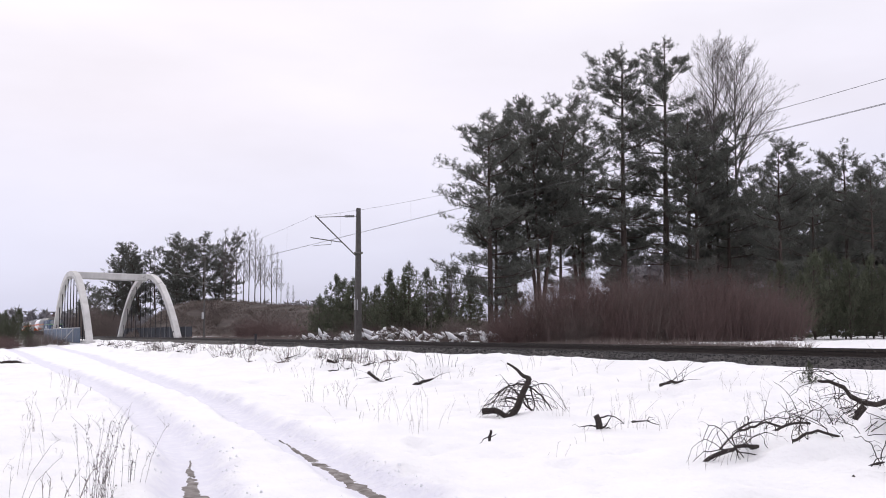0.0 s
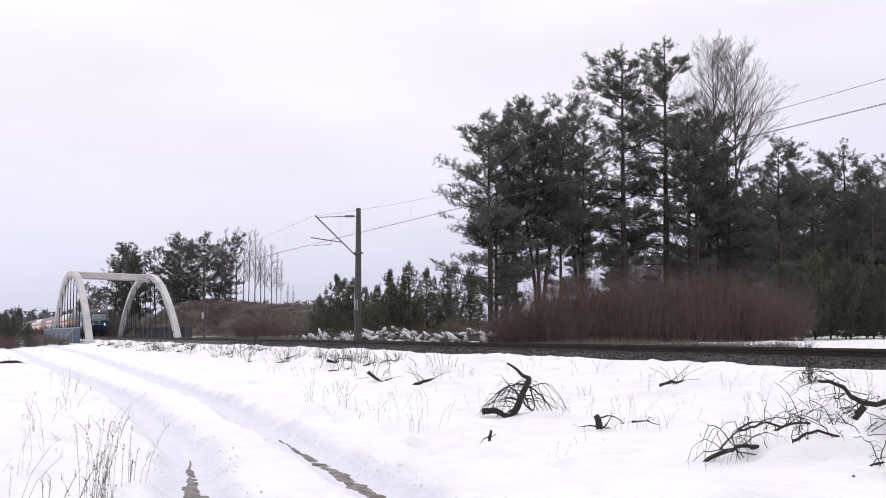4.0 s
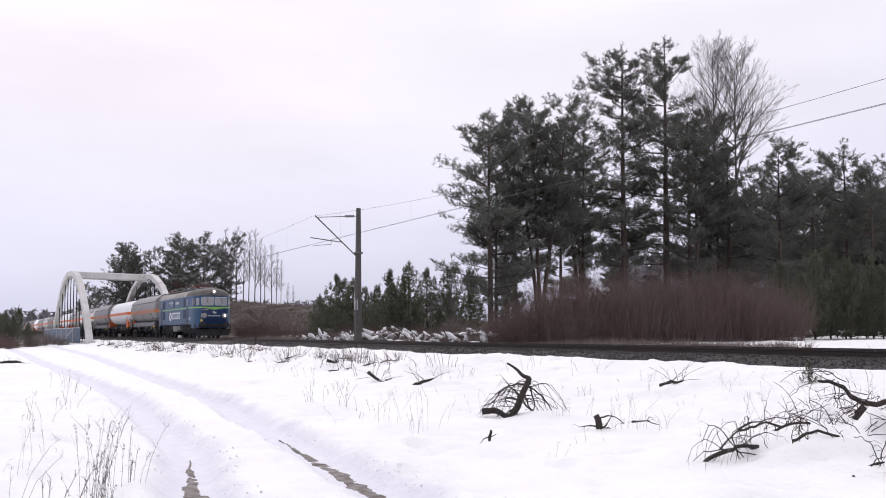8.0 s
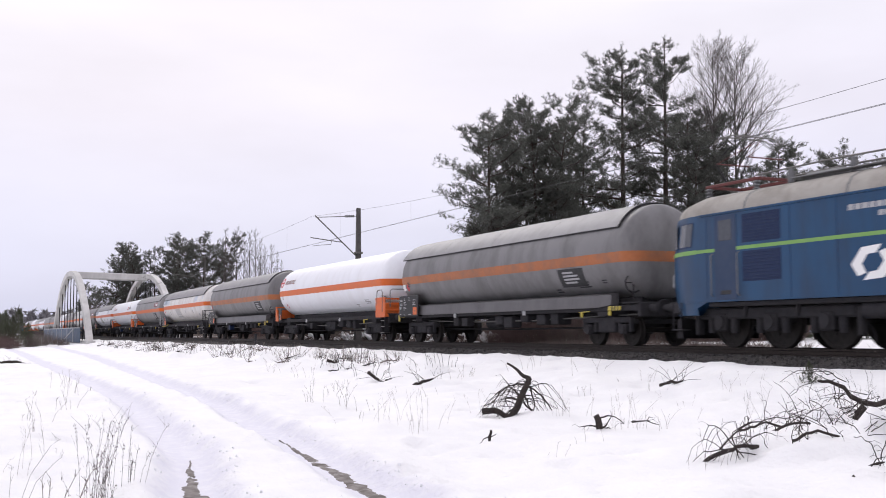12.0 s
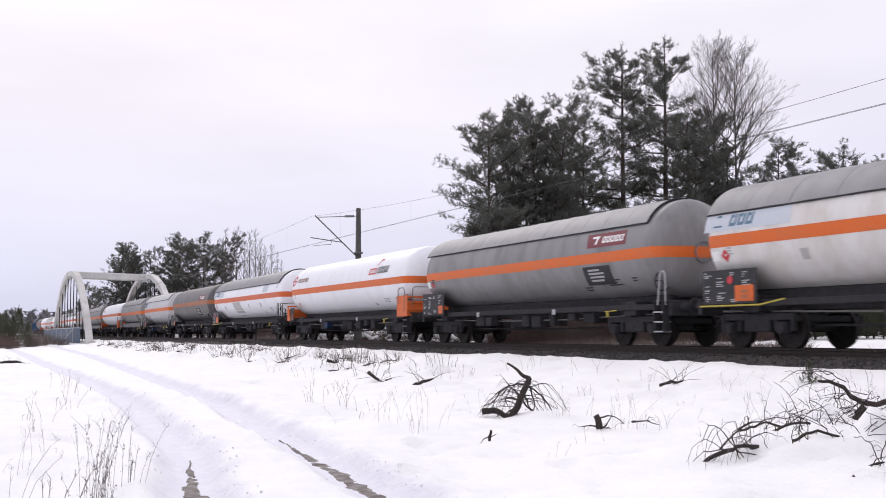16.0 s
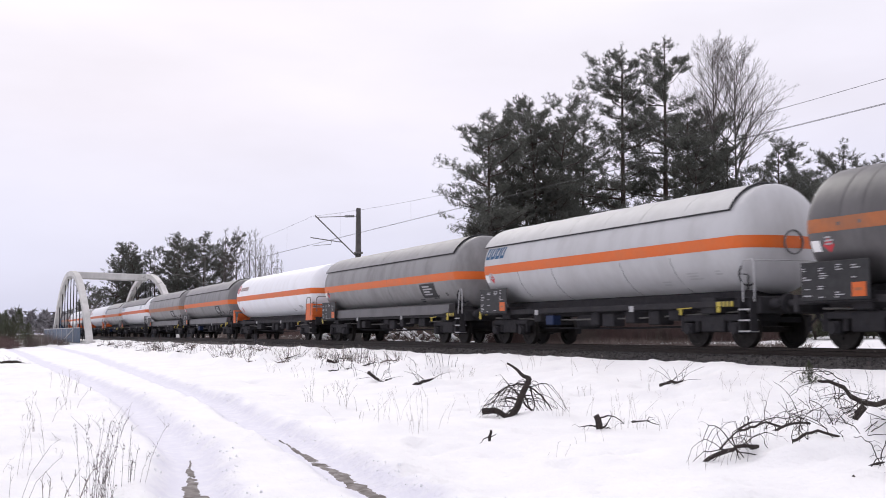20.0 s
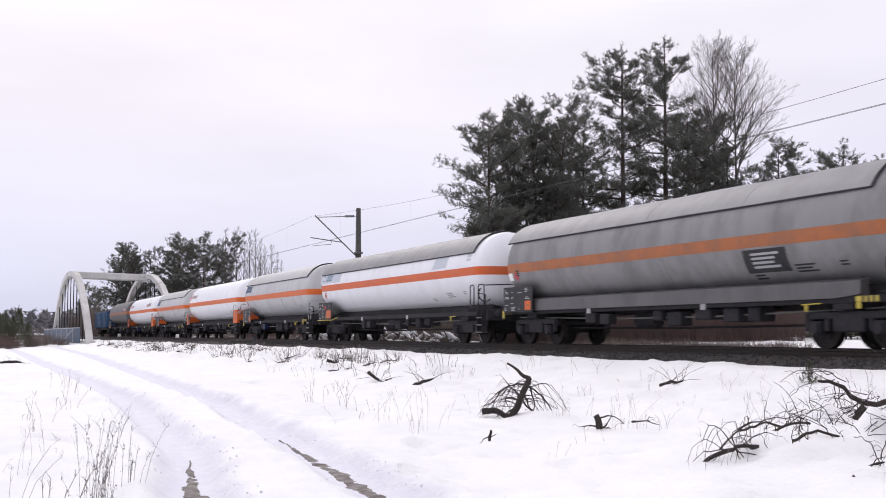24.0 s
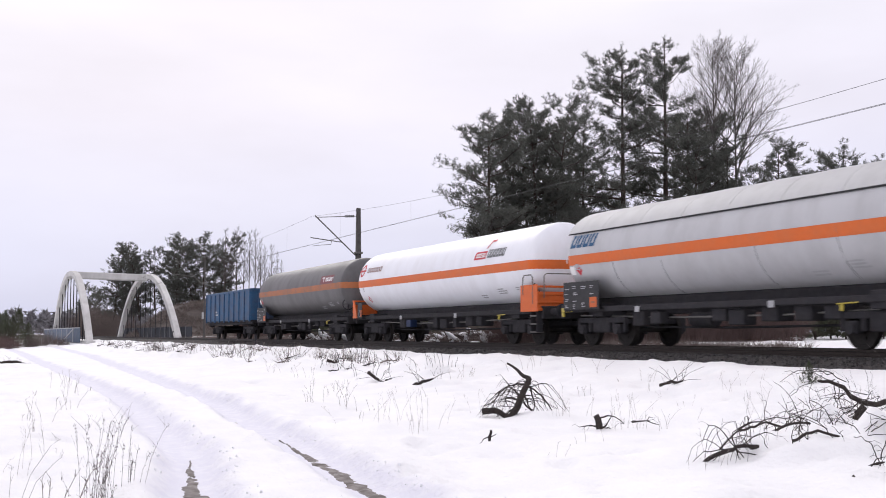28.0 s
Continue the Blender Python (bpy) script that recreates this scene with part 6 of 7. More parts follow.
def shrub_meshes(seed, h, mat, stems=420, width=1.6):
    """A leafless thicket: many thin stems that fork upwards."""
    rng = np.random.default_rng(seed)
    V, F = [], []

    def blade(p, q, w):
        d = q - p
        s = np.cross(d, rng.normal(size=3))
        s *= w / (np.linalg.norm(s) + 1e-9)
        s2 = np.cross(d, s)
        s2 *= w / (np.linalg.norm(s2) + 1e-9)
        n = len(V)
        V.extend([p + s, p - 0.5 * s + 0.87 * s2, p - 0.5 * s - 0.87 * s2, q])
        F.extend([(n, n + 1, n + 3), (n + 1, n + 2, n + 3), (n + 2, n, n + 3)])
    base = Build()
    for k in range(stems):
        a, r = rng.random() * 6.283, width * math.sqrt(rng.random())
        p = np.array([math.cos(a) * r, math.sin(a) * r, -0.08])
        ln = h * (0.36 + 0.80 * rng.random()) * (1 - 0.38 * (r / width) ** 2)
        d = np.array([math.cos(a) * 0.20 * r + rng.normal() * 0.20, math.sin(a) * 0.20 * r + rng.normal() * 0.20, 1])
        q = p + d * ln * 0.55
        e = q + (d + rng.normal(size=3) * 0.12) * ln * 0.45
        if k % 9 == 0:
            base.tube([p, q, e], [0.011, 0.008, 0.004], 4, False)
        blade(p, q + (e - q) * 0.2, 0.007)
        blade(q, e, 0.005)
        for _ in range(11):
            w = 0.25 + 0.7 * rng.random()
            o = p + (q - p) * w * 1.6 if w < 0.6 else q + (e - q) * (w - 0.6) * 2
            blade(o, o + (d + rng.normal(size=3) * np.array([0.55, 0.55, 0.2])) * ln * (0.14 + 0.28 * rng.random()), 0.0036)
    return base.mesh("base", mat, smooth=0, fix=False), quick_mesh("crown", np.array(V), F, mat)


def plant(name, meshes, label, category, group, x, y, z, turn=0.0, scale=1.0, names=("trunk", "crown"), lean=(0, 0)):
    t = thing(name, label, category, pose(x, y, z, lean[0], lean[1], turn), group)
    t.scale = (scale, scale, scale)
    for me, nm in zip(meshes, names):
        part(nm, me, None, t)
    return t


def make_woods():
    rng = np.random.default_rng(11)
    kinds = [(tall_pine_meshes(28, 13.0, 0.15, 2.42, rounded=True), 13.0), (tall_pine_meshes(22, 14.2, 0.38, 2.0, forks=3, rounded=True), 14.2), (tall_pine_meshes(23, 18.6, 0.24, 3.9), 18.6),
             (tall_pine_meshes(24, 19.3, 0.24, 3.6), 19.3), (tall_pine_meshes(25, 12.5, 0.20, 2.2, rounded=True), 12.5)]
    front = ((-51.4, 26.7, 12.5, 0), (-54.4, 28.6, 9.4, 4), (-59.8, 36.2, 10.4, 4), (-53.7, 31.1, 14.2, 1), (-57.6, 31.6, 13.2, 4), (-55.0, 37.9, 18.4, 2), (-55.5, 41.45, 19.3, 3), (-61.2, 38.7, 14.8, 1), (-53.1, 42.0, 12.5, 4),
             (-52.8, 28.4, 7.2, 4), (-56.4, 44.0, 15.2, 2), (-57.6, 46.6, 15.6, 0),
             (-55.4, 46.4, 12.2, 0), (-50.9, 46.6, 12.2, 4), (-53.1, 51.4, 11.0, 0), (-55.9, 57.3, 13.2, 4), (-50.0, 53.4, 11.1, 4), (-50.4, 57.2, 12.1, 0))
    for k, (x, y, top, kind) in enumerate(front):
        me, h = kinds[kind]
        z = ground_z(x, y)
        plant("pine_tree", me, "tall dark green pine with bare lower trunk" if kind in (1, 2, 3) else "dark green pine with a full rounded crown", "tree", "pines behind the track", x, y, z, 67 * k, (top - z) / h)
    back = ((-73.8, 39.9, 6.0), (-68.8, 43.3, 5.4), (-74.4, 50.2, 8.0), (-71.8, 58.3, 11.6), (-65.9, 56.9, 11.9), (-71.3, 64.3, 13.9), (-65.8, 62.0, 12.1),
            (-67.8, 67.0, 13.1), (-62.2, 64.9, 11.8), (-65.6, 71.8, 12.6), (-61.6, 71.0, 12.4), (-58.0, 62.0, 10.6), (-54.0, 64.0, 10.8), (-60.0, 56.0, 10.5), (-59.0, 50.5, 10.2), (-60.5, 59.0, 11.4), (-57.0, 66.0, 11.8), (-63.0, 68.0, 12.2))
    for k, (x, y, top) in enumerate(back):
        me, h = kinds[(0, 4, 1)[k % 3]]
        z = ground_z(x, y)
        plant("pine_tree", me, "pine standing deeper in the wood", "tree", "pines of the wood", x, y, z, 131 * k, (top - z) / h)
    away = [(tall_pine_meshes(26, 11.0, 0.06, 2.6, forks=2, clump=9, per=5, size=0.30, rounded=True), 11.0), (tall_pine_meshes(27, 11.0, 0.08, 2.4, clump=9, per=5, size=0.30, rounded=True), 11.0)]
    for k, (x, y, top) in enumerate(((-188.1, 25.7, 13.4), (-190.3, 27.9, 15.4), (-184.2, 29.3, 14.5), (-181.2, 31.2, 14.4), (-190.3, 35.2, 15.7), (-186.5, 36.2, 17.1), (-180.4, 37.6, 15.6), (-177.7, 38.6, 16.6), (-182.8, 41.9, 16.6), (-184.1, 43.7, 14.2), (-239.7, 28.1, 10.8),
                                    (-233.8, 29.1, 8.8), (-250.9, 27.6, 8.1), (-195, 30, 13.0), (-178, 34, 11.0))):
        me, h = away[k % 2]
        z = 4.2 if y > 30 else 2.5 if x > -200 else 0.3
        plant("pine_tree", me, "pine on the embankment beyond the bridge", "tree", "pines beyond the bridge", x, y, z, 77 * k, (top - z) / h)
    # leafless trees
    big = [fan_tree_meshes(31, 21.0, 0.52, 5.4, 28, thin=0.0065, kids=(9, 5, 3)), fan_tree_meshes(32, 21.0, 0.52, 6.0, 32, thin=0.0065, kids=(9, 5, 3))]
    for (x, y, top), me, h in (((-57.6, 47.3, 20.6), big[0], 21.0), ((-58.4, 49.7, 20.9), big[1], 21.0)):
        z = ground_z(x, y)
        plant("bare_tree", me, "tall leafless tree with fine rising twigs", "tree", "leafless trees", x, y, z, 40 * x, (top - z) / (h * 1.03))
    slim = [fan_tree_meshes(41, 12.5, 0.26, 2.6, 20, 1.5, 0.010, (7, 4)), fan_tree_meshes(42, 12.0, 0.30, 2.4, 18, 1.6, 0.010, (7, 4)), fan_tree_meshes(43, 12.5, 0.22, 2.9, 22, 1.4, 0.010, (7, 4))]
    for k, (x, y, top) in enumerate(((-173.3, 41.0, 17.8), (-172.8, 42.0, 15.7), (-172.4, 42.8, 18.0), (-172.0, 43.8, 17.2), (-171.6, 44.6, 18.1), (-171.2, 45.5, 17.5), (-170.8, 46.4, 16.1), (-170.5, 47.0, 15.4), (-170.0, 48.0, 15.0), (-169.7, 48.7, 13.8), (-169.4, 49.4, 12.9), (-168.9, 50.4, 8.7), (-168.5, 51.2, 8.3))):
        plant("bare_tree", slim[k % 3], "slim leafless tree on the embankment", "tree", "leafless trees on the bank", x, y, 4.3, 71 * k, (top - 4.3) / 12.8)
    for k, (x, y, top) in enumerate(((-57.6, 27.3, 5.4), (-56.8, 25.6, 4.0), (-59.5, 28.2, 4.6), (-71.4, 71.2, 14.6), (-72.0, 69.8, 14.4), (-70, 74, 14.2), (-73, 67, 14), (-70.6, 72.4, 14.8), (-71.2, 75.0, 14.4), (-69.2, 75.6, 13.8))):
        plant("bare_tree", slim[k % 3], "slender leafless birch among the pines", "tree", "leafless trees", x, y, ground_z(x, y), 71 * k, (top + 0.1) / 13.2)
    # young pines
    small = [young_pine_meshes(51, 4.0), young_pine_meshes(52, 4.4), young_pine_meshes(53, 3.6)]
    hs = (4.1, 4.5, 3.7)
    for k, (x, y, top) in enumerate(((-73.2, 24.2, 3.2), (-70.4, 24.5, 4.5), (-68.8, 24.4, 3.9), (-66.8, 24.4, 4.1), (-64.8, 24.5, 3.4), (-61.1, 24.7, 4.1), (-58.7, 25.0, 4.7), (-60.1, 26.8, 4.4), (-61.3, 28.9, 4.4), (-57.2, 28.3, 4.1),
                                    (-66.5, 26.0, 3.6), (-63.0, 26.5, 3.8), (-56.0, 30.5, 3.6), (-59, 24, 3.4), (-37.9, 36.7, 4.0), (-38.8, 39.5, 4.0), (-36.6, 39.6, 3.5), (-39.9, 42.0, 2.9), (-39.5, 38.2, 3.0), (-41.5, 43.8, 3.6), (-38.5, 44.0, 3.2), (-37.0, 38.0, 3.8), (-38.5, 41.0, 4.2), (-40.5, 40.2, 4.4), (-37.4, 42.0, 3.6), (-39.8, 45.5, 4.0), (-36.0, 41.3, 3.2), (-37.2, 35.2, 3.2), (-39.4, 36.0, 3.8))):
        z = ground_z(x, y)
        plant("young_pine", small[k % 3], "young bushy green pine", "tree", "young pines", x, y, z, 93 * k, (top - z) / hs[k % 3])
    for k, (x, y, top) in enumerate(((-121, 5.0, 2.6), (-119, 6.2, 2.3), (-124, 7.0, 2.9), (-119.5, 4.0, 2.7), (-123.5, 3.2, 3.0), (-126, 5.8, 2.8), (-122, 7.9, 1.6))):
        plant("young_pine", small[k % 3], "young bushy pine beside the field road", "tree", "young pines on the near side", x, y, -1.1, 93 * k, (top + 1.1) / hs[k % 3])
    # thicket of reddish shrubs along the far side
    bush = [shrub_meshes(61, 3.2, TWIG), shrub_meshes(62, 3.2, TWIG), shrub_meshes(63, 3.2, TWIG_BROWN)]
    rows = ((-41.6, 22.2, 1.1), (-40.4, 22.6, 1.8), (-40.8, 23.9, 2.6), (-39.5, 24.1, 2.9), (-40.8, 25.7, 3.2), (-38.7, 25.5, 3.1), (-39.1, 27.0, 3.0), (-37.9, 27.3, 3.0), (-39.1, 29.4, 3.2), (-37.1, 29.0, 3.1), (-37.5, 30.6, 3.2),
            (-36.3, 30.8, 3.1), (-36.7, 32.3, 2.8), (-35.6, 32.3, 2.4), (-42.6, 26.0, 2.8), (-41.5, 28.2, 3.1), (-41.0, 30.6, 3.1), (-39.6, 32.0, 3.0), (-38.2, 33.4, 2.7), (-43.2, 23.6, 1.6), (-36.4, 28.4, 2.2), (-37.6, 26.0, 2.2), (-38.6, 24.0, 1.9))
    for k, (x, y, top) in enumerate(rows):
        z = ground_z(x, y)
        plant("shrub", bush[(0, 1, 2, 0, 1)[k % 5]], "leafless reddish-brown willow thicket", "shrub", "shrubs along the track", x, y, z, 101 * k, (top - z) / 3.25, ("base", "crown"))
    for k in range(22):
        x, y = -66 + 24 * rng.random(), 23.6 + 1.6 * rng.random()
        z = ground_z(x, y)
        plant("shrub", bush[(2, 0, 2)[k % 3]], "low brown scrub at the feet of young pines", "shrub", "low scrub", x, y, z, 101 * k, (0.9 + 0.6 * rng.random()) / 3.25, ("base", "crown"))
    for k, (x, y, top) in enumerate(((-93.4, 24.2, 1.9), (-90.6, 25.0, 2.1), (-88.9, 26.3, 1.8), (-96, 25, 1.6), (-86, 27, 1.4), (-99, 26.5, 1.5))):
        plant("shrub", bush[k % 2], "leafless reddish shrub by the embankment", "shrub", "shrubs by the embankment", x, y, -0.2, 91 * k, (top + 0.2) / 3.25, ("base", "crown"))
    for k, (x, y, top) in enumerate(((-176, 24.5, 4.0), (-182, 24, 4.4), (-188, 23.6, 4.6), (-194, 24.5, 5.0), (-200, 24, 5.0), (-171, 25.2, 3.0), (-206, 25, 5.5), (-212, 24, 5.5), (-166, 25.4, 2.2), (-220, 26, 6), (-228, 27, 6))):
        plant("shrub", bush[2], "brown leafless scrub beyond the bridge", "shrub", "scrub beyond the bridge", x, y, -0.2, 91 * k, (top + 0.2) / 3.25, ("base", "crown"))
    for k, (x, y, top) in enumerate(((-117, 5.3, 1.0), (-121, 8.0, 0.9), (-114, 6.0, 0.7), (-126, 9.0, 1.5), (-112, 4.4, 0.8), (-130, 10.2, 1.4), (-118, 3.6, 1.4), (-125, 11.5, 0.9))):
        plant("shrub", bush[2 if k % 2 else 0], "brown leafless shrub beside the track road", "shrub", "shrubs on the near side", x, y, -1.1, 91 * k, (top + 0.6) / 3.25, ("base", "crown"))


make_woods()


def make_verge():
    """Matted dry grass and brambles between the ballast and the thicket."""
    rng = np.random.default_rng(9)
    n = 18000
    x = -112 + 88 * rng.random(n)
    y = 21.5 + (2.6 + np.clip((-x - 47) * 0.06, 0, 3.0)) * rng.random(n) ** 1.3
    keep = rng.random(n) < np.clip(1.25 - 0.02 * np.clip(np.abs(x + 42) - 4, 0, 14) - 0.12 * (y - 21.5), 0, 1) * (0.45 + 0.55 * (np.sin(x * 1.7) * np.sin(y * 2.3 + x) > -0.35))
    keep &= x < -24.4
    c = np.stack([x, y, np.interp(y, [r_[0] for r_ in PROFILE], [r_[1] for r_ in PROFILE])], 1)[keep]
    v, f = blades(c, 0.05, 5, 0.32, 0.009, rng, 1.3)
    ob = new("verge_grass", quick_mesh("verge_grass", v, f, TWIG_BROWN))
    tagged(ob, "matted brown dry grass along the track", "grass", kind="stuff")


make_verge()


def make_far_woods():
    """Distant forest edge along the horizon, too far to tell its trees apart."""
    rng = np.random.default_rng(5)
    V, F = [], []
    n0 = 0
    pts = []
    for k in range(420):
        t = rng.random()
        x, y = -420 + 90 * rng.random(), -60 + 230 * t
        pts.append((x, y, 4.5 + 3.5 * rng.random() + 14 * max(0, t - 0.45)))
    for k in range(260):
        pts.append((-75 - 60 * rng.random(), 78 + 30 * rng.random() + 20 * rng.random(), 9 + 3.5 * rng.random()))
    for k in range(160):
        pts.append((-50 - 20 * rng.random(), 72 + 40 * rng.random(), 9 + 3 * rng.random()))
    for x, y, h in pts:
        c = np.stack([rng.normal(size=46) * 0.9, rng.normal(size=46) * 0.9, h * (0.12 + 0.86 * rng.random(46))], 1)
        c[:, :2] *= (1.25 - c[:, 2:3] / h) * h / 8
        c += np.array([x, y, 0])
        v, f = blades(c, 0.35, 3, 1.3, 0.32, rng, 0.5)
        V.append(v)
        F.append(f + n0)
        n0 += len(v)
    ob = new("far_woods", quick_mesh("far_woods", np.concatenate(V), np.concatenate(F), HAZED_WOOD))
    tagged(ob, "dark distant forest edge on the horizon, greyed by painted haze", "forest", kind="stuff")


make_far_woods()


# ---------- dead wood, weeds and small things in the snow ----------
RIGHT = Vector((0.4212, 0.9070, 0.0))        # across the view from the tripod
DEPTH = Vector((-0.9070, 0.4212, 0.0))       # away from it


def at_ground(x, y, sink=0.03):
    return Vector((x, y, snow_z(x, y) - sink))


def stick(b, pts, r0, r1, rng, sides=6, wob=0.02):
    """A crooked branch: points as (across, up) or (across, up, away) in metres."""
    line = []
    ps = [Vector((p[0], p[1], p[2] if len(p) > 2 else 0.0)) for p in pts]
    ext = [2 * ps[0] - ps[1]] + ps + [2 * ps[-1] - ps[-2]]
    for i in range(len(ps) - 1):
        p0, a, c, p3 = ext[i:i + 4]
        n = max(2, int((c - a).length / 0.07))
        for k in range(n):
            u = k / n
            q = 0.5 * (2 * a + (c - p0) * u + (2 * p0 - 5 * a + 4 * c - p3) * u * u + (3 * a - p0 - 3 * c + p3) * u ** 3)
            if line:
                q = q + Vector(rng.normal(size=3) * wob * 0.4)
            line.append(q)
    line.append(ps[-1])
    m = len(line) - 1
    b.tube([RIGHT * q.x + Vector((0, 0, q.y)) + DEPTH * q.z for q in line], [r0 + (r1 - r0) * k / m for k in range(m + 1)], sides, True)
    return line


def twig_mass(b, t, mat=None):
    tagged(part("twig_mass", b, mat or DEADWOOD, t, "fine dead twigs", fix=False), kind="stuff")


def twigs_from(b, line, count, length, r, rng, droop=0.0, side=0.5):
    for _ in range(count):
        q = line[int(rng.integers(max(1, len(line) // 4), len(line)))]
        d = Vector((rng.normal() * 0.8, 0.5 * rng.normal() + 0.35 - droop, rng.normal() * side))
        d.normalize()
        ln = length * (0.4 + 0.9 * rng.random())
        p1 = q + d * ln * 0.5 + Vector((0.06 * ln * rng.normal(), (0.05 + 0.22 * droop) * ln, 0))
        p2 = q + d * ln + Vector((0.1 * ln * rng.normal(), -droop * ln * 0.5, 0))
        b.tube([RIGHT * p.x + Vector((0, 0, p.y)) + DEPTH * p.z for p in (q, p1, p2)], [r, r * 0.75, r * 0.4], 4, False)


def make_snag():
    """Broken upright stub on a half-buried log, with drooping side branches."""
    rng = np.random.default_rng(71)
    t = thing("dead_branch", "broken dark tree stub on a half-buried log", "dead wood", Matrix.Translation(at_ground(-15.66, 8.51)))
    b = Build()
    stub = stick(b, ((-0.05, -0.05), (0.06, 0.12), (0.14, 0.28), (0.30, 0.66)), 0.062, 0.046, rng, 9, 0.012)
    part("stub", b, DEADWOOD, t)
    b = Build()
    stick(b, ((0.31, 0.64), (0.20, 0.70), (0.09, 0.79), (-0.07, 0.90)), 0.040, 0.016, rng, 7, 0.02)
    part("broken_limb", b, DEADWOOD, t)
    b = Build()
    stick(b, ((-0.47, 0.10, 0.1), (-0.30, 0.12, 0.05), (-0.03, 0.03, 0), (0.25, 0.05, 0), (0.50, -0.01, 0)), 0.055, 0.025, rng, 9, 0.02)
    part("log", b, DEADWOOD, t, "dark half-buried log")
    fine = Build()
    for pts in (((0.24, 0.56), (0.02, 0.55), (-0.14, 0.46), (-0.30, 0.26), (-0.45, 0.20)), ((0.31, 0.50), (0.50, 0.36), (0.66, 0.14), (0.73, -0.02)),
                ((0.20, 0.26), (0.32, 0.12), (0.48, -0.02)), ((0.10, 0.30), (-0.07, 0.33), (-0.10, 0.32), (-0.06, 0.2)), ((0.17, 0.32, 0.1), (-0.1, 0.62, 0.2)),
                ((0.22, 0.35), (0.30, 0.15), (0.26, 0.0)), ((0.3, 0.52), (0.36, 0.3), (0.38, 0.05), (0.40, -0.05)), ((0.15, 0.25), (0.0, 0.12), (-0.25, 0.02))):
        b = Build()
        line = stick(b, pts, 0.017, 0.006, rng, 5, 0.03)
        twigs_from(fine, line, 7, 0.20, 0.004, rng, 0.5)
        part("side_branch", b, DEADWOOD, t)
    for k in range(30):
        w = 0.3 + 0.7 * rng.random()
        out = (0.25 + 0.5 * rng.random()) * (1 if rng.random() < 0.5 else -1)
        x0, z0 = 0.02 + 0.28 * w, 0.62 * w
        stick(fine, ((x0, z0, 0), (x0 + 0.5 * out, z0 + 0.02 + 0.05 * rng.normal(), 0.1 * rng.normal()), (x0 + 0.85 * out, z0 * 0.55, 0.2 * rng.normal()), (x0 + out, z0 * 0.15, 0.25 * rng.normal())), 0.006, 0.0025, rng, 4, 0.02)
    twig_mass(fine, t)


def make_small_stubs():
    rng = np.random.default_rng(72)
    t = thing("tree_stump", "short dark stump with a bent thin branch", "tree stump", Matrix.Translation(at_ground(-13.41, 8.73)))
    b = Build()
    stick(b, ((0.03, -0.05), (0.02, 0.1), (-0.03, 0.22)), 0.055, 0.045, rng, 8, 0.01)
    part("stub", b, DEADWOOD, t)
    fine = Build()
    for pts in (((0.0, 0.18), (0.14, 0.21), (0.26, 0.19), (0.38, 0.10)), ((0.02, 0.05), (-0.12, 0.08), (-0.28, 0.05)), ((0.05, 0.02), (0.14, 0.1), (0.2, 0.2)), ((0.05, 0.0), (0.15, 0.04), (0.2, 0.0)), ((0.5, 0.12), (0.7, 0.14), (0.9, 0.08))):
        b = Build()
        line = stick(b, pts, 0.014, 0.005, rng, 5, 0.02)
        twigs_from(fine, line, 4, 0.16, 0.004, rng, 0.3)
        part("side_branch", b, DEADWOOD, t)
    twig_mass(fine, t)
    t = thing("tree_stump", "tiny forked dark stub in the snow", "tree stump", Matrix.Translation(at_ground(-12.59, 6.50)))
    b = Build()
    stick(b, ((0.0, -0.05), (0.02, 0.1), (0.03, 0.18)), 0.022, 0.016, rng, 7, 0.01)
    part("stub", b, DEADWOOD, t)
    for pts in (((0.02, 0.1), (-0.08, 0.06), (-0.13, 0.0)), ((0.02, 0.09), (0.1, 0.13))):
        b = Build()
        stick(b, pts, 0.008, 0.004, rng, 5)
        part("side_branch", b, DEADWOOD, t)
    for x, y, pts in ((-22.57, 10.05, ((-0.3, 0.0), (-0.1, 0.08), (0.12, 0.12), (0.25, 0.06))), (-25.67, 10.24, ((-0.42, 0.28), (-0.1, 0.05), (0.25, 0.1), (0.35, 0.0))), (-17.39, 13.03, ((-0.2, 0.0), (0.0, 0.06), (0.25, 0.1))), (-33.2, 11.45, ((-0.2, 0.1), (0.1, 0.05), (0.25, 0.0))), (-55.2, 3.1, ((-0.9, 0.05), (-0.2, 0.16), (0.6, 0.05)))):
        t = thing("dead_branch", "dark log end poking from the snow", "dead wood", Matrix.Translation(at_ground(x, y)), "logs in the snow")
        b = Build()
        line = stick(b, pts, 0.045 if x > -50 else 0.12, 0.018, rng, 8, 0.05)
        part("log", b, DEADWOOD, t)
        b = Build()
        twigs_from(b, line, 16, 0.45, 0.005, rng, 0.0)
        twig_mass(b, t)


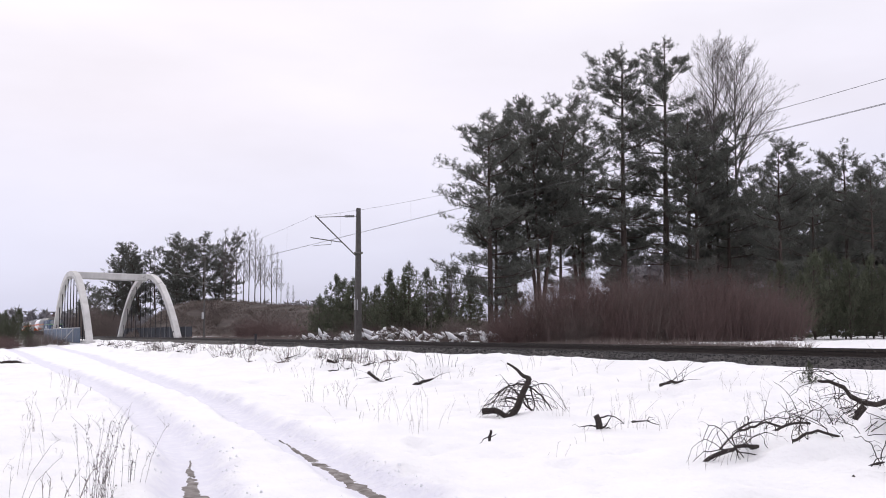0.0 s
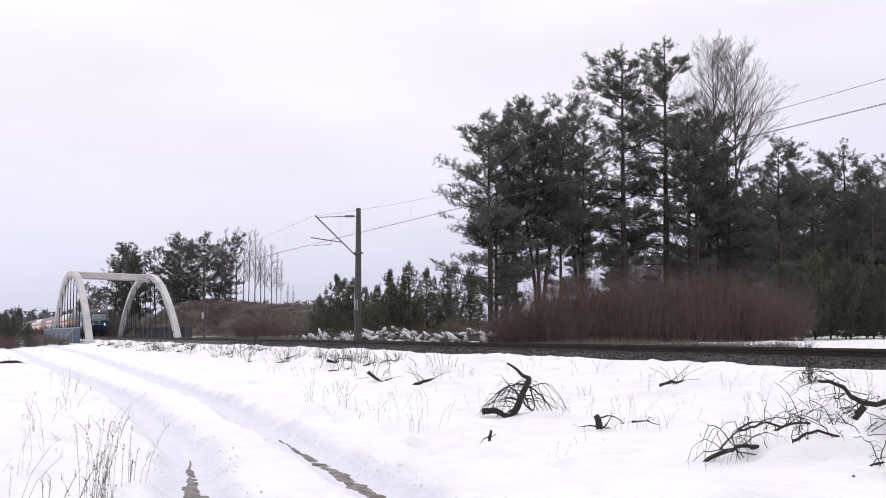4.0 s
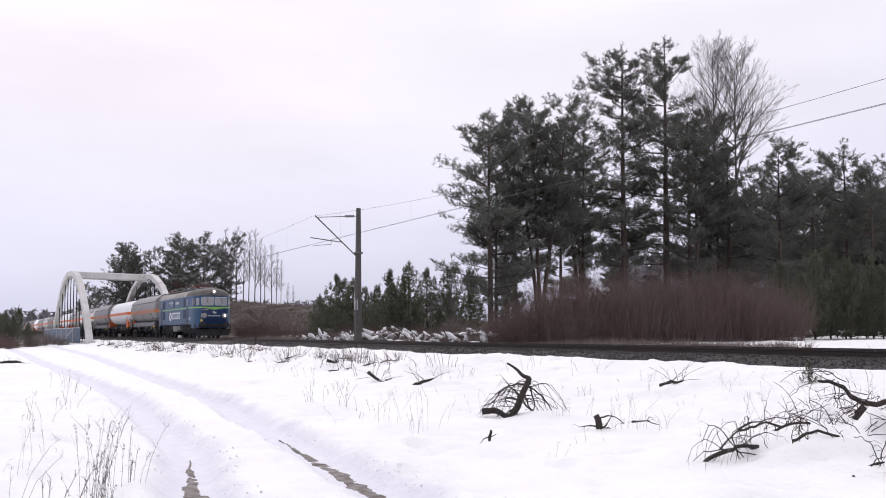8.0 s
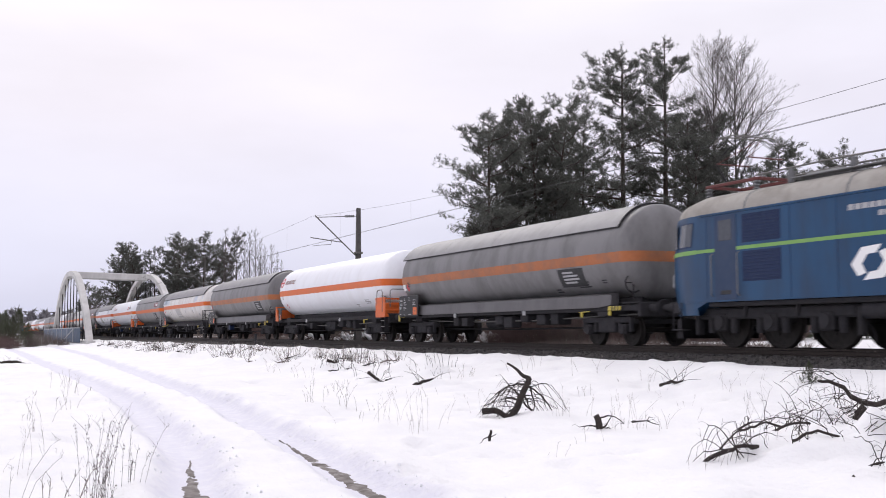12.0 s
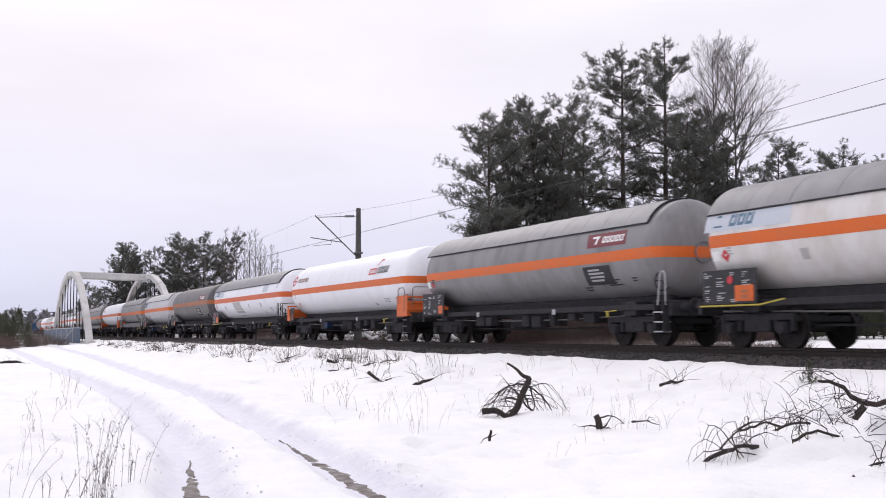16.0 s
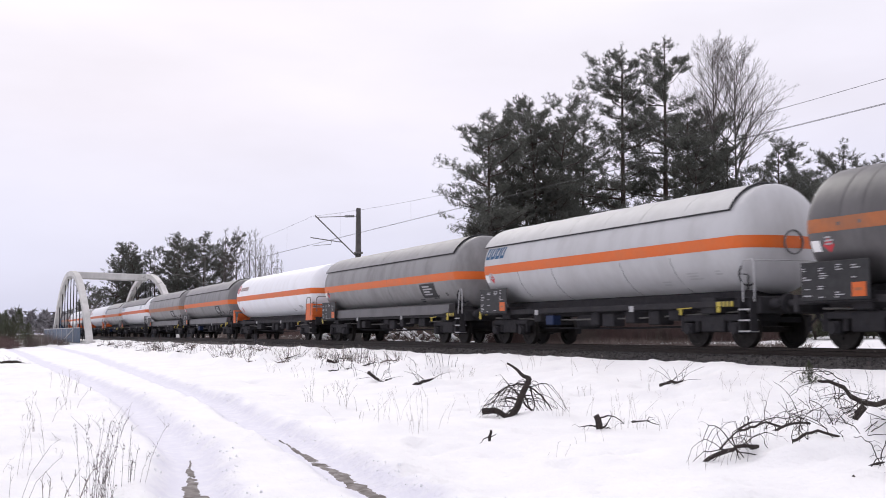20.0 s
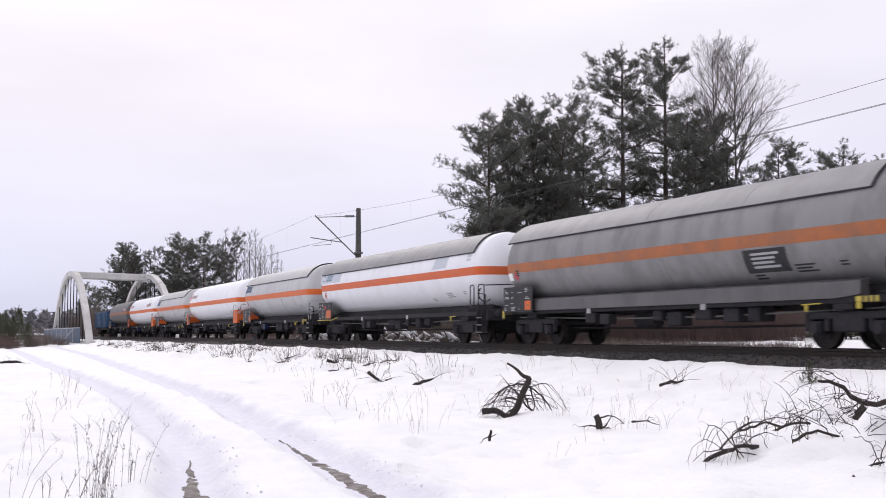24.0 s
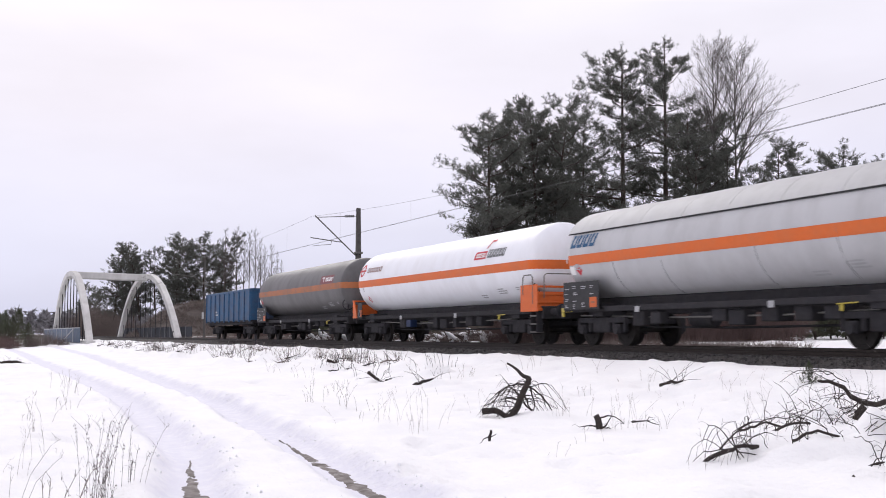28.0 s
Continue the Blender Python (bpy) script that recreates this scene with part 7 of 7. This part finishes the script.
def make_brush_pile():
    """Felled tops lying in the snow beside the track."""
    rng = np.random.default_rng(73)
    t = thing("brushwood", "arching dead branches over a snowy hollow", "dead wood", Matrix.Translation(at_ground(-9.06, 7.52)))
    b = Build()
    stick(b, ((-0.27, -0.02), (-0.12, 0.08), (0.04, 0.14), (0.32, 0.16)), 0.024, 0.018, rng, 8)
    part("log", b, DEADWOOD, t)
    b, fine = Build(), Build()
    # Thick log shape added to stand in for the dark hollow.
    stick(b, ((0.02, 0.0, 0.1), (0.20, 0.05, 0.12), (0.33, 0.13, 0.1)), 0.050, 0.038, rng, 8)
    part("log", b, DEADWOOD, t)
    for k, pts in enumerate((((-0.10, 0.12), (0.05, 0.28), (0.26, 0.41), (0.42, 0.45), (0.60, 0.46), (0.78, 0.47), (0.92, 0.40), (1.05, 0.34)), ((0.08, 0.14), (-0.08, 0.34), (-0.20, 0.36), (-0.28, 0.20)), ((0.06, 0.14), (-0.25, 0.10), (-0.40, -0.02)),
                ((0.06, 0.14), (-0.16, 0.02), (-0.22, -0.04)), ((0.08, 0.14), (0.16, 0.02), (0.10, -0.08), (-0.02, -0.10)), ((0.08, 0.14), (0.05, 0.3), (0.25, 0.42)), ((0.1, 0.1), (0.35, 0.06), (0.39, -0.02), (0.2, -0.04)),
                ((0.08, 0.14), (0.0, 0.24), (0.25, 0.26)), ((0.08, 0.14), (0.12, 0.0)), ((0.1, 0.15), (0.4, 0.3), (0.5, 0.27)), ((0.78, 0.47), (0.76, 0.3), (0.75, 0.2)))):
        b = Build()
        line = stick(b, pts, 0.010 if k == 0 else 0.007, 0.003, rng, 5, 0.02)
        twigs_from(fine, line, 3, 0.2, 0.0018, rng, 0.3)
        part("side_branch", b, DEADWOOD, t)
    twig_mass(fine, t)
    fine = Build()
    for k in range(9):
        a = 0.5 * rng.random() - 0.05
        out = (0.15 + 0.35 * rng.random()) * (-1 if rng.random() < 0.65 else 1)
        up = 0.08 + 0.30 * rng.random()
        stick(fine, ((a, 0.12, 0.05), (a + 0.4 * out, 0.12 + up, 0.1 * rng.normal()), (a + 0.8 * out, 0.08 + 0.6 * up, 0.15 * rng.normal()), (a + out, -0.02, 0.2 * rng.normal())), 0.0045, 0.002, rng, 4, 0.02)
    twig_mass(fine, t)
    t = thing("brushwood", "tangled dark felled treetop in snow", "dead wood", Matrix.Translation(at_ground(-9.9, 10.35)))
    b = Build()
    stick(b, ((-0.57, 0.62), (-0.42, 0.61), (-0.26, 0.52), (-0.08, 0.38), (0.10, 0.34), (0.5, 0.38)), 0.016, 0.042, rng, 8, 0.03)
    part("log", b, DEADWOOD, t, "thick dark limb")
    # Dark chunk added to stand in for the shadowed hole between snow lumps.
    b = Build()
    stick(b, ((-0.25, 0.0), (-0.1, 0.05), (0.05, 0.0)), 0.09, 0.07, rng, 9, 0.03)
    part("dark_chunk", b, DEADWOOD, t)
    b, fine = Build(), Build()
    stick(b, ((0.0, 0.3), (-0.12, 0.15), (-0.15, 0.02)), 0.05, 0.03, rng, 7, 0.03)
    part("dark_chunk", b, DEADWOOD, t)
    for k in range(24):
        a = -0.4 + 0.75 * rng.random()
        h = 0.62 - 0.4 * (a + 0.4) / 0.6 + 0.1 * rng.normal()
        e = (a - 0.25 - 0.5 * rng.random(), h + 0.25 * rng.normal(), 0.3 * rng.normal())
        if k % 3 == 0:
            e = (a + 0.1 * rng.normal(), -0.1, 0.2 * rng.normal())
        b = Build()
        line = stick(b, ((a, max(0.05, h), 0), ((a + e[0]) / 2 + 0.05 * rng.normal(), (max(0.05, h) + e[1]) / 2 + 0.08, e[2] / 2), e), 0.0065, 0.0025, rng, 4, 0.03)
        twigs_from(fine, line, 4, 0.26, 0.0018, rng, 0.4)
        part("side_branch", b, DEADWOOD, t)
    twig_mass(fine, t)
    t = thing("brushwood", "thick bare branch rising from the snow", "dead wood", Matrix.Translation(at_ground(-7.35, 8.05)))
    fine = Build()
    for pts in (((-0.35, -0.05), (0.0, 0.06), (0.35, 0.2), (0.6, 0.28)), ((-0.1, 0.02), (0.15, 0.22), (0.4, 0.4)), ((-0.4, 0.1), (-0.2, 0.0), (0.1, 0.05)), ((0.1, 0.1), (0.3, 0.4), (0.5, 0.5))):
        b = Build()
        line = stick(b, pts, 0.011, 0.005, rng, 6, 0.02)
        twigs_from(fine, line, 5, 0.2, 0.003, rng, 0.2)
        part("side_branch", b, DEADWOOD, t)
    twig_mass(fine, t)
    for x, y, n, w, h in ((-9.2, 8.83, 16, 0.5, 0.28), (-8.5, 8.4, 12, 0.4, 0.25), (-8.05, 9.2, 14, 0.5, 0.4), (-7.6, 8.6, 12, 0.5, 0.3), (-10.6, 9.6, 10, 0.5, 0.3), (-9.6, 9.7, 14, 0.6, 0.45), (-8.9, 10.9, 16, 0.6, 0.6)):
        t = thing("brushwood", "thin dead twigs sticking out of the snow", "dead wood", Matrix.Translation(at_ground(x, y)), "twigs by the felled treetop")
        b = Build()
        stick(b, ((-w, 0.0), (-0.3 * w, 0.1), (0.2 * w, 0.02), (0.6 * w, -0.06)), 0.016, 0.012, rng, 6, 0.03)
        part("log", b, DEADWOOD, t)
        fine = Build()
        for k in range(n):
            a = w * (rng.random() * 2 - 1)
            e = (a + 0.35 * rng.normal(), h * (0.3 + rng.random()), 0.3 * rng.normal())
            b = Build()
            line = stick(b, ((a, -0.05, 0), ((a + e[0]) / 2 + 0.04 * rng.normal(), e[1] * 0.7, e[2] / 2), e), 0.007, 0.003, rng, 4, 0.02)
            twigs_from(fine, line, 3, 0.18, 0.0028, rng, 0.3)
            part("twig", b, DEADWOOD, t)
        twig_mass(fine, t)


def weed_clump(x, y, h, count, width, mat, label, seeds=True, group="", lean=0.0, r=0.0042, seed=1):
    rng = np.random.default_rng(seed)
    t = thing("dry_weed", label, "weed", Matrix.Translation(at_ground(x, y)), group)
    heads, shoots = Build(), Build()
    for k in range(count):
        a, c = width * 0.4 * rng.normal(), width * 0.3 * rng.normal()
        tilt = lean + min(0.26, 0.06 + 0.5 * width) * rng.normal() + 0.5 * a
        ln = h * (0.22 + 0.83 * rng.random() ** 0.8)
        pts = [Vector((a, -0.04, c)), Vector((a + 0.35 * tilt * ln, 0.45 * ln, c)), Vector((a + tilt * ln, 0.9 * ln, c + 0.1 * rng.normal() * ln)), Vector((a + 1.25 * tilt * ln, ln, c))]
        wpts = [RIGHT * p.x + Vector((0, 0, p.y)) + DEPTH * p.z for p in pts]
        b = Build().tube(wpts, [r, r * 0.8, r * 0.6, r * 0.4], 5, False)
        for _ in range(4):
            i = int(rng.integers(1, 3))
            q = wpts[i].lerp(wpts[i + 1], rng.random())
            shoots.tube([q, q + RIGHT * 0.08 * ln * rng.normal() + Vector((0, 0, (0.08 + 0.14 * rng.random()) * ln)) + DEPTH * 0.06 * rng.normal()], [r * 0.6, r * 0.3], 4, False)
        part("stalk", b, mat, t)
        if seeds:
            for s in range(14):
                i = int(rng.integers(0, 3))
                q = wpts[i].lerp(wpts[i + 1], rng.random()) + Vector(rng.normal(size=3) * 0.006)
                e = 0.003 + 0.003 * rng.random()
                heads.tube([q - Vector((0, 0, e)), q, q + Vector((0, 0, e * 1.3))], [e * 0.3, e * 0.75, e * 0.2], 5, False)
    twig_mass(shoots, t, mat)
    if seeds:
        tagged(part("seed_mass", heads, mat, t, "small dark seed heads", fix=False), kind="stuff")


def make_weeds():
    weed_clump(-10.15, 1.30, 0.80, 32, 0.16, WEED_DARK, "tall dry weed with dark seed heads in snow", True, lean=0.08, seed=81, r=0.0015)
    weed_clump(-10.5, 1.62, 0.55, 8, 0.16, WEED_DARK, "dry weed with dark seed heads", True, lean=0.12, seed=82, r=0.0017)
    weed_clump(-10.4, 0.62, 0.70, 3, 0.12, WEED_DARK, "long leaning dry stalks in snow", False, lean=0.42, seed=84, r=0.0020)
    weed_clump(-9.6, 0.95, 0.6, 5, 0.3, WEED, "pale dry weed stalks", False, lean=0.1, seed=83)
    for k, (x, y, h, n, w) in enumerate(((-20.4, 6.57, 0.55, 7, 0.35), (-19.6, 6.9, 0.5, 6, 0.3), (-15.57, 6.31, 0.55, 12, 0.8), (-14.6, 6.4, 0.5, 9, 0.6), (-13.6, 5.85, 0.35, 5, 0.2), (-25.3, 12.2, 0.4, 12, 0.8), (-24.85, 8.73, 0.3, 6, 0.3), (-13.3, 9.15, 0.55, 16, 0.35),
                                         (-13.0, 9.7, 0.3, 8, 0.4), (-17.0, 1.22, 0.3, 5, 0.2), (-19.5, 1.4, 0.5, 6, 0.5), (-28, 3.0, 0.5, 7, 0.5), (-31, 2.8, 0.55, 7, 0.5), (-12.0, 0.62, 0.5, 4, 0.3), (-14.8, 8.9, 0.45, 14, 0.5), (-16.4, 8.7, 0.35, 12, 0.5), (-9.1, 8.0, 0.6, 8, 0.5), (-9.3, 9.6, 0.75, 7, 0.3),
                                         (-8.9, 10.1, 0.9, 6, 0.3), (-8.3, 9.4, 0.6, 9, 0.6), (-9.0, 7.1, 0.4, 6, 0.5), (-17, 12.3, 0.4, 4, 0.6), (-19.5, 13.8, 0.45, 5, 0.8), (-16, 13.6, 0.4, 4, 0.7), (-9.9, 11.2, 0.8, 9, 0.6), (-30, 9.5, 0.4, 6, 0.6), (-36, 10.5, 0.5, 8, 0.9), (-28.5, 12.5, 0.5, 6, 0.8), (-12.4, 11.9, 0.30, 3, 0.5), (-14.2, 11.0, 0.26, 3, 0.4), (-15.4, 12.9, 0.40, 4, 0.5), (-18.2, 11.6, 0.30, 4, 0.6), (-20.6, 9.4, 0.30, 4, 0.5), (-23.0, 8.0, 0.36, 5, 0.5), (-18.6, 7.2, 0.26, 4, 0.4), (-11.2, 7.3, 0.24, 3, 0.3), (-10.6, 6.2, 0.2, 3, 0.3), (-21.8, 13.9, 0.45, 5, 0.6), (-25.0, 14.1, 0.5, 6, 0.7), (-13.4, 1.0, 0.4, 4, 0.3), (-15.6, 0.6, 0.4, 4, 0.3), (-22.0, 2.2, 0.45, 5, 0.4))):
        weed_clump(x, y, h, n, w, WEED_DARK if k in (16, 17, 18, 19, 24) else WEED, "thin dry grass stalks standing in snow" if k not in (17, 18) else "reddish dry dock stalks in snow", k in (17, 18), "dry stalks in the snow", seed=90 + k, lean=0.05 * (k % 3 - 1), r=0.0016 if x > -18 else 0.0030)
    # a seedling pine at the foot of the ballast
    plant("young_pine", SEEDLING, "tiny pine seedling in the snow", "tree", "", -14.69, 14.05, ground_z(-14.69, 14.05) - 0.02, 20, 0.13)


SEEDLING = young_pine_meshes(55, 3.4)
make_snag()
make_small_stubs()
make_brush_pile()
make_weeds()


def make_litter():
    """Cut brush lying along the foot of the bank, partly under snow."""
    rng = np.random.default_rng(75)
    for k in range(76):
        x = -104 + 72 * rng.random() ** 0.8
        y = 11.2 + 2.9 * rng.random() - 0.015 * (x + 40)
        t = thing("brushwood", "dark cut brush half buried in snow", "dead wood", Matrix.Translation(at_ground(x, y)), "cut brush along the bank")
        b = Build()
        w = 0.12 + 0.24 * rng.random()
        line = stick(b, ((-w, 0.02), (0.0, 0.10 * rng.random() + 0.04), (w, 0.0 + 0.22 * rng.random())), 0.028, 0.012, rng, 5, 0.02)
        part("log", b, DEADWOOD if k % 2 else TWIG_BROWN, t)
        fine = Build()
        for j in range(5):
            b = Build()
            q = line[int(rng.integers(0, len(line)))]
            e = (q.x + 0.26 * rng.normal(), 0.10 + 0.42 * rng.random(), 0.4 * rng.normal())
            l2 = stick(b, ((q.x, 0.0, 0), e), 0.010, 0.005, rng, 4, 0.01)
            twigs_from(fine, l2, 4, 0.22, 0.0038, rng, -0.2)
            part("side_branch", b, DEADWOOD if k % 2 else TWIG_BROWN, t)
        twig_mass(fine, t, TWIG_BROWN)
    for k in range(34):
        x = -70 + 42 * rng.random()
        y = 11.2 + 2.6 * rng.random()
        weed_clump(x, y, 0.4 + 0.3 * rng.random(), 10, 0.8, WEED if k % 3 else DEADWOOD, "dry reeds along the bank", False, "reeds along the bank", seed=140 + k, r=0.007)


make_litter()


def make_post():
    t = thing("marker_post", "short dark steel marker post by the track", "post", pose(-58.4, 15.6, -0.45))
    part("post", Build().box(-0.06, 0.06, -0.06, 0.06, -0.2, 0.75, 0.015), UNDER, t)
    part("cap", Build().box(-0.08, 0.08, -0.08, 0.08, 0.75, 0.80, 0.015), UNDER, t)


make_post()


def make_heaps():
    """Snowed-in brush piles on the far side of the line: tongues of snow on dark cut brush."""
    rng = np.random.default_rng(76)
    tongues = []
    for n in range(5):
        rings = []
        for k in range(9):
            q = -1 + k / 4
            w = max(0.05, math.sqrt(max(0.0, 1 - q * q))) * (1 + 0.25 * noise.noise((n * 3.1, q * 2, 0)))
            rings.append([(q + 0.06 * noise.noise((n, q * 3, a)), w * 0.32 * math.cos(a), w * 0.26 * math.sin(a) * (1 + 0.3 * noise.noise((n, q * 3, a)))) for a in [j * math.pi / 5 for j in range(10)]])
        tongues.append(Build().rings(rings).mesh("snow_tongue", SNOW, smooth=70))
    for x, y, w, h in ((-58.8, 22.4, 1.3, 0.55), (-57.4, 22.8, 1.4, 0.75), (-56.0, 22.9, 1.4, 0.80), (-54.4, 22.9, 1.3, 0.62), (-52.2, 22.5, 1.1, 0.42), (-50.4, 22.4, 1.3, 0.55), (-48.9, 22.5, 1.3, 0.50), (-46.8, 22.5, 1.3, 0.62), (-45.4, 22.5, 1.3, 0.78), (-43.9, 22.6, 1.2, 0.62), (-60.6, 22.3, 1.4, 0.60), (-62.6, 22.3, 1.4, 0.62), (-64.8, 22.3, 1.5, 0.58), (-67.2, 22.4, 1.5, 0.48), (-69.6, 22.4, 1.2, 0.32)):
        z = ground_z(x, y)
        t = thing("brush_heap", "heap of cut brush with tongues of snow", "brush heap", pose(x, y, z), "snowy brush heaps")
        for k in range(int(16 * w)):
            a, e = rng.random() * 6.283, w * math.sqrt(rng.random())
            px, py = e * math.cos(a), 0.7 * e * math.sin(a)
            pz = h * (1 - (e / w / 1.05) ** 2) * (0.55 + 0.45 * rng.random())
            s = (0.22 + 0.38 * rng.random()) * (0.7 + 0.4 * h)
            ob = part("snow_tongue", tongues[int(rng.integers(5))], SNOW, t, at=Matrix.Translation((px, py, pz)) @ Euler((rng.normal() * 0.2, radians(20 + 22 * rng.normal()), radians(115 + 30 * rng.normal()))).to_matrix().to_4x4() @ Matrix.Diagonal((s * 1.25, s, s * 0.9, 1)))
        b = Build()
        for k in range(620):
            a, e = rng.random() * 6.283, w * math.sqrt(rng.random()) * 1.08
            p = Vector((e * math.cos(a), 0.75 * e * math.sin(a), h * max(0.0, 1 - (e / w / 1.1) ** 2) * (0.25 + 0.85 * rng.random())))
            d = Vector((rng.normal() * 0.8 + 0.3, rng.normal() * 0.8 - 0.3, 0.45 + 0.4 * rng.normal())).normalized()
            b.tube([p - d * 0.28, p + d * (0.15 + 0.25 * rng.random())], [0.020, 0.008], 4, False)
        tagged(part("brush", b, TWIG_BROWN, t, "dark brush poking through", fix=False), kind="stuff")


make_heaps()


# ---------- movement ----------
def nose_at(t):
    """Where the locomotive's nose stands along the track at t seconds."""
    return -24.20 + 19.219 * (t - 11) - 0.032 * (t - 11) ** 2


def on_line(x):
    """A vehicle with its middle at x, turned along the line."""
    a, b = bend(x - 6), bend(x + 6)
    return pose(x, TRACK_Y + (a + b) / 2, 0, 0, 0, math.degrees(math.atan2(b - a, 12)))


def motions():
    for car, back in TRAIN:
        walk(car, [(t, on_line(nose_at(t) - back)) for t in range(0, 29)])
    # wheels roll without slipping
    way = [nose_at(k / FPS) - nose_at(0) for k in range(28 * FPS + 1)]
    for wheels, x, r in WHEELSETS:
        walk(wheels, [(k / FPS, Matrix.Translation((x, 0, r)) @ Matrix.Rotation(s / r, 4, "Y")) for k, s in enumerate(way)])


motions()
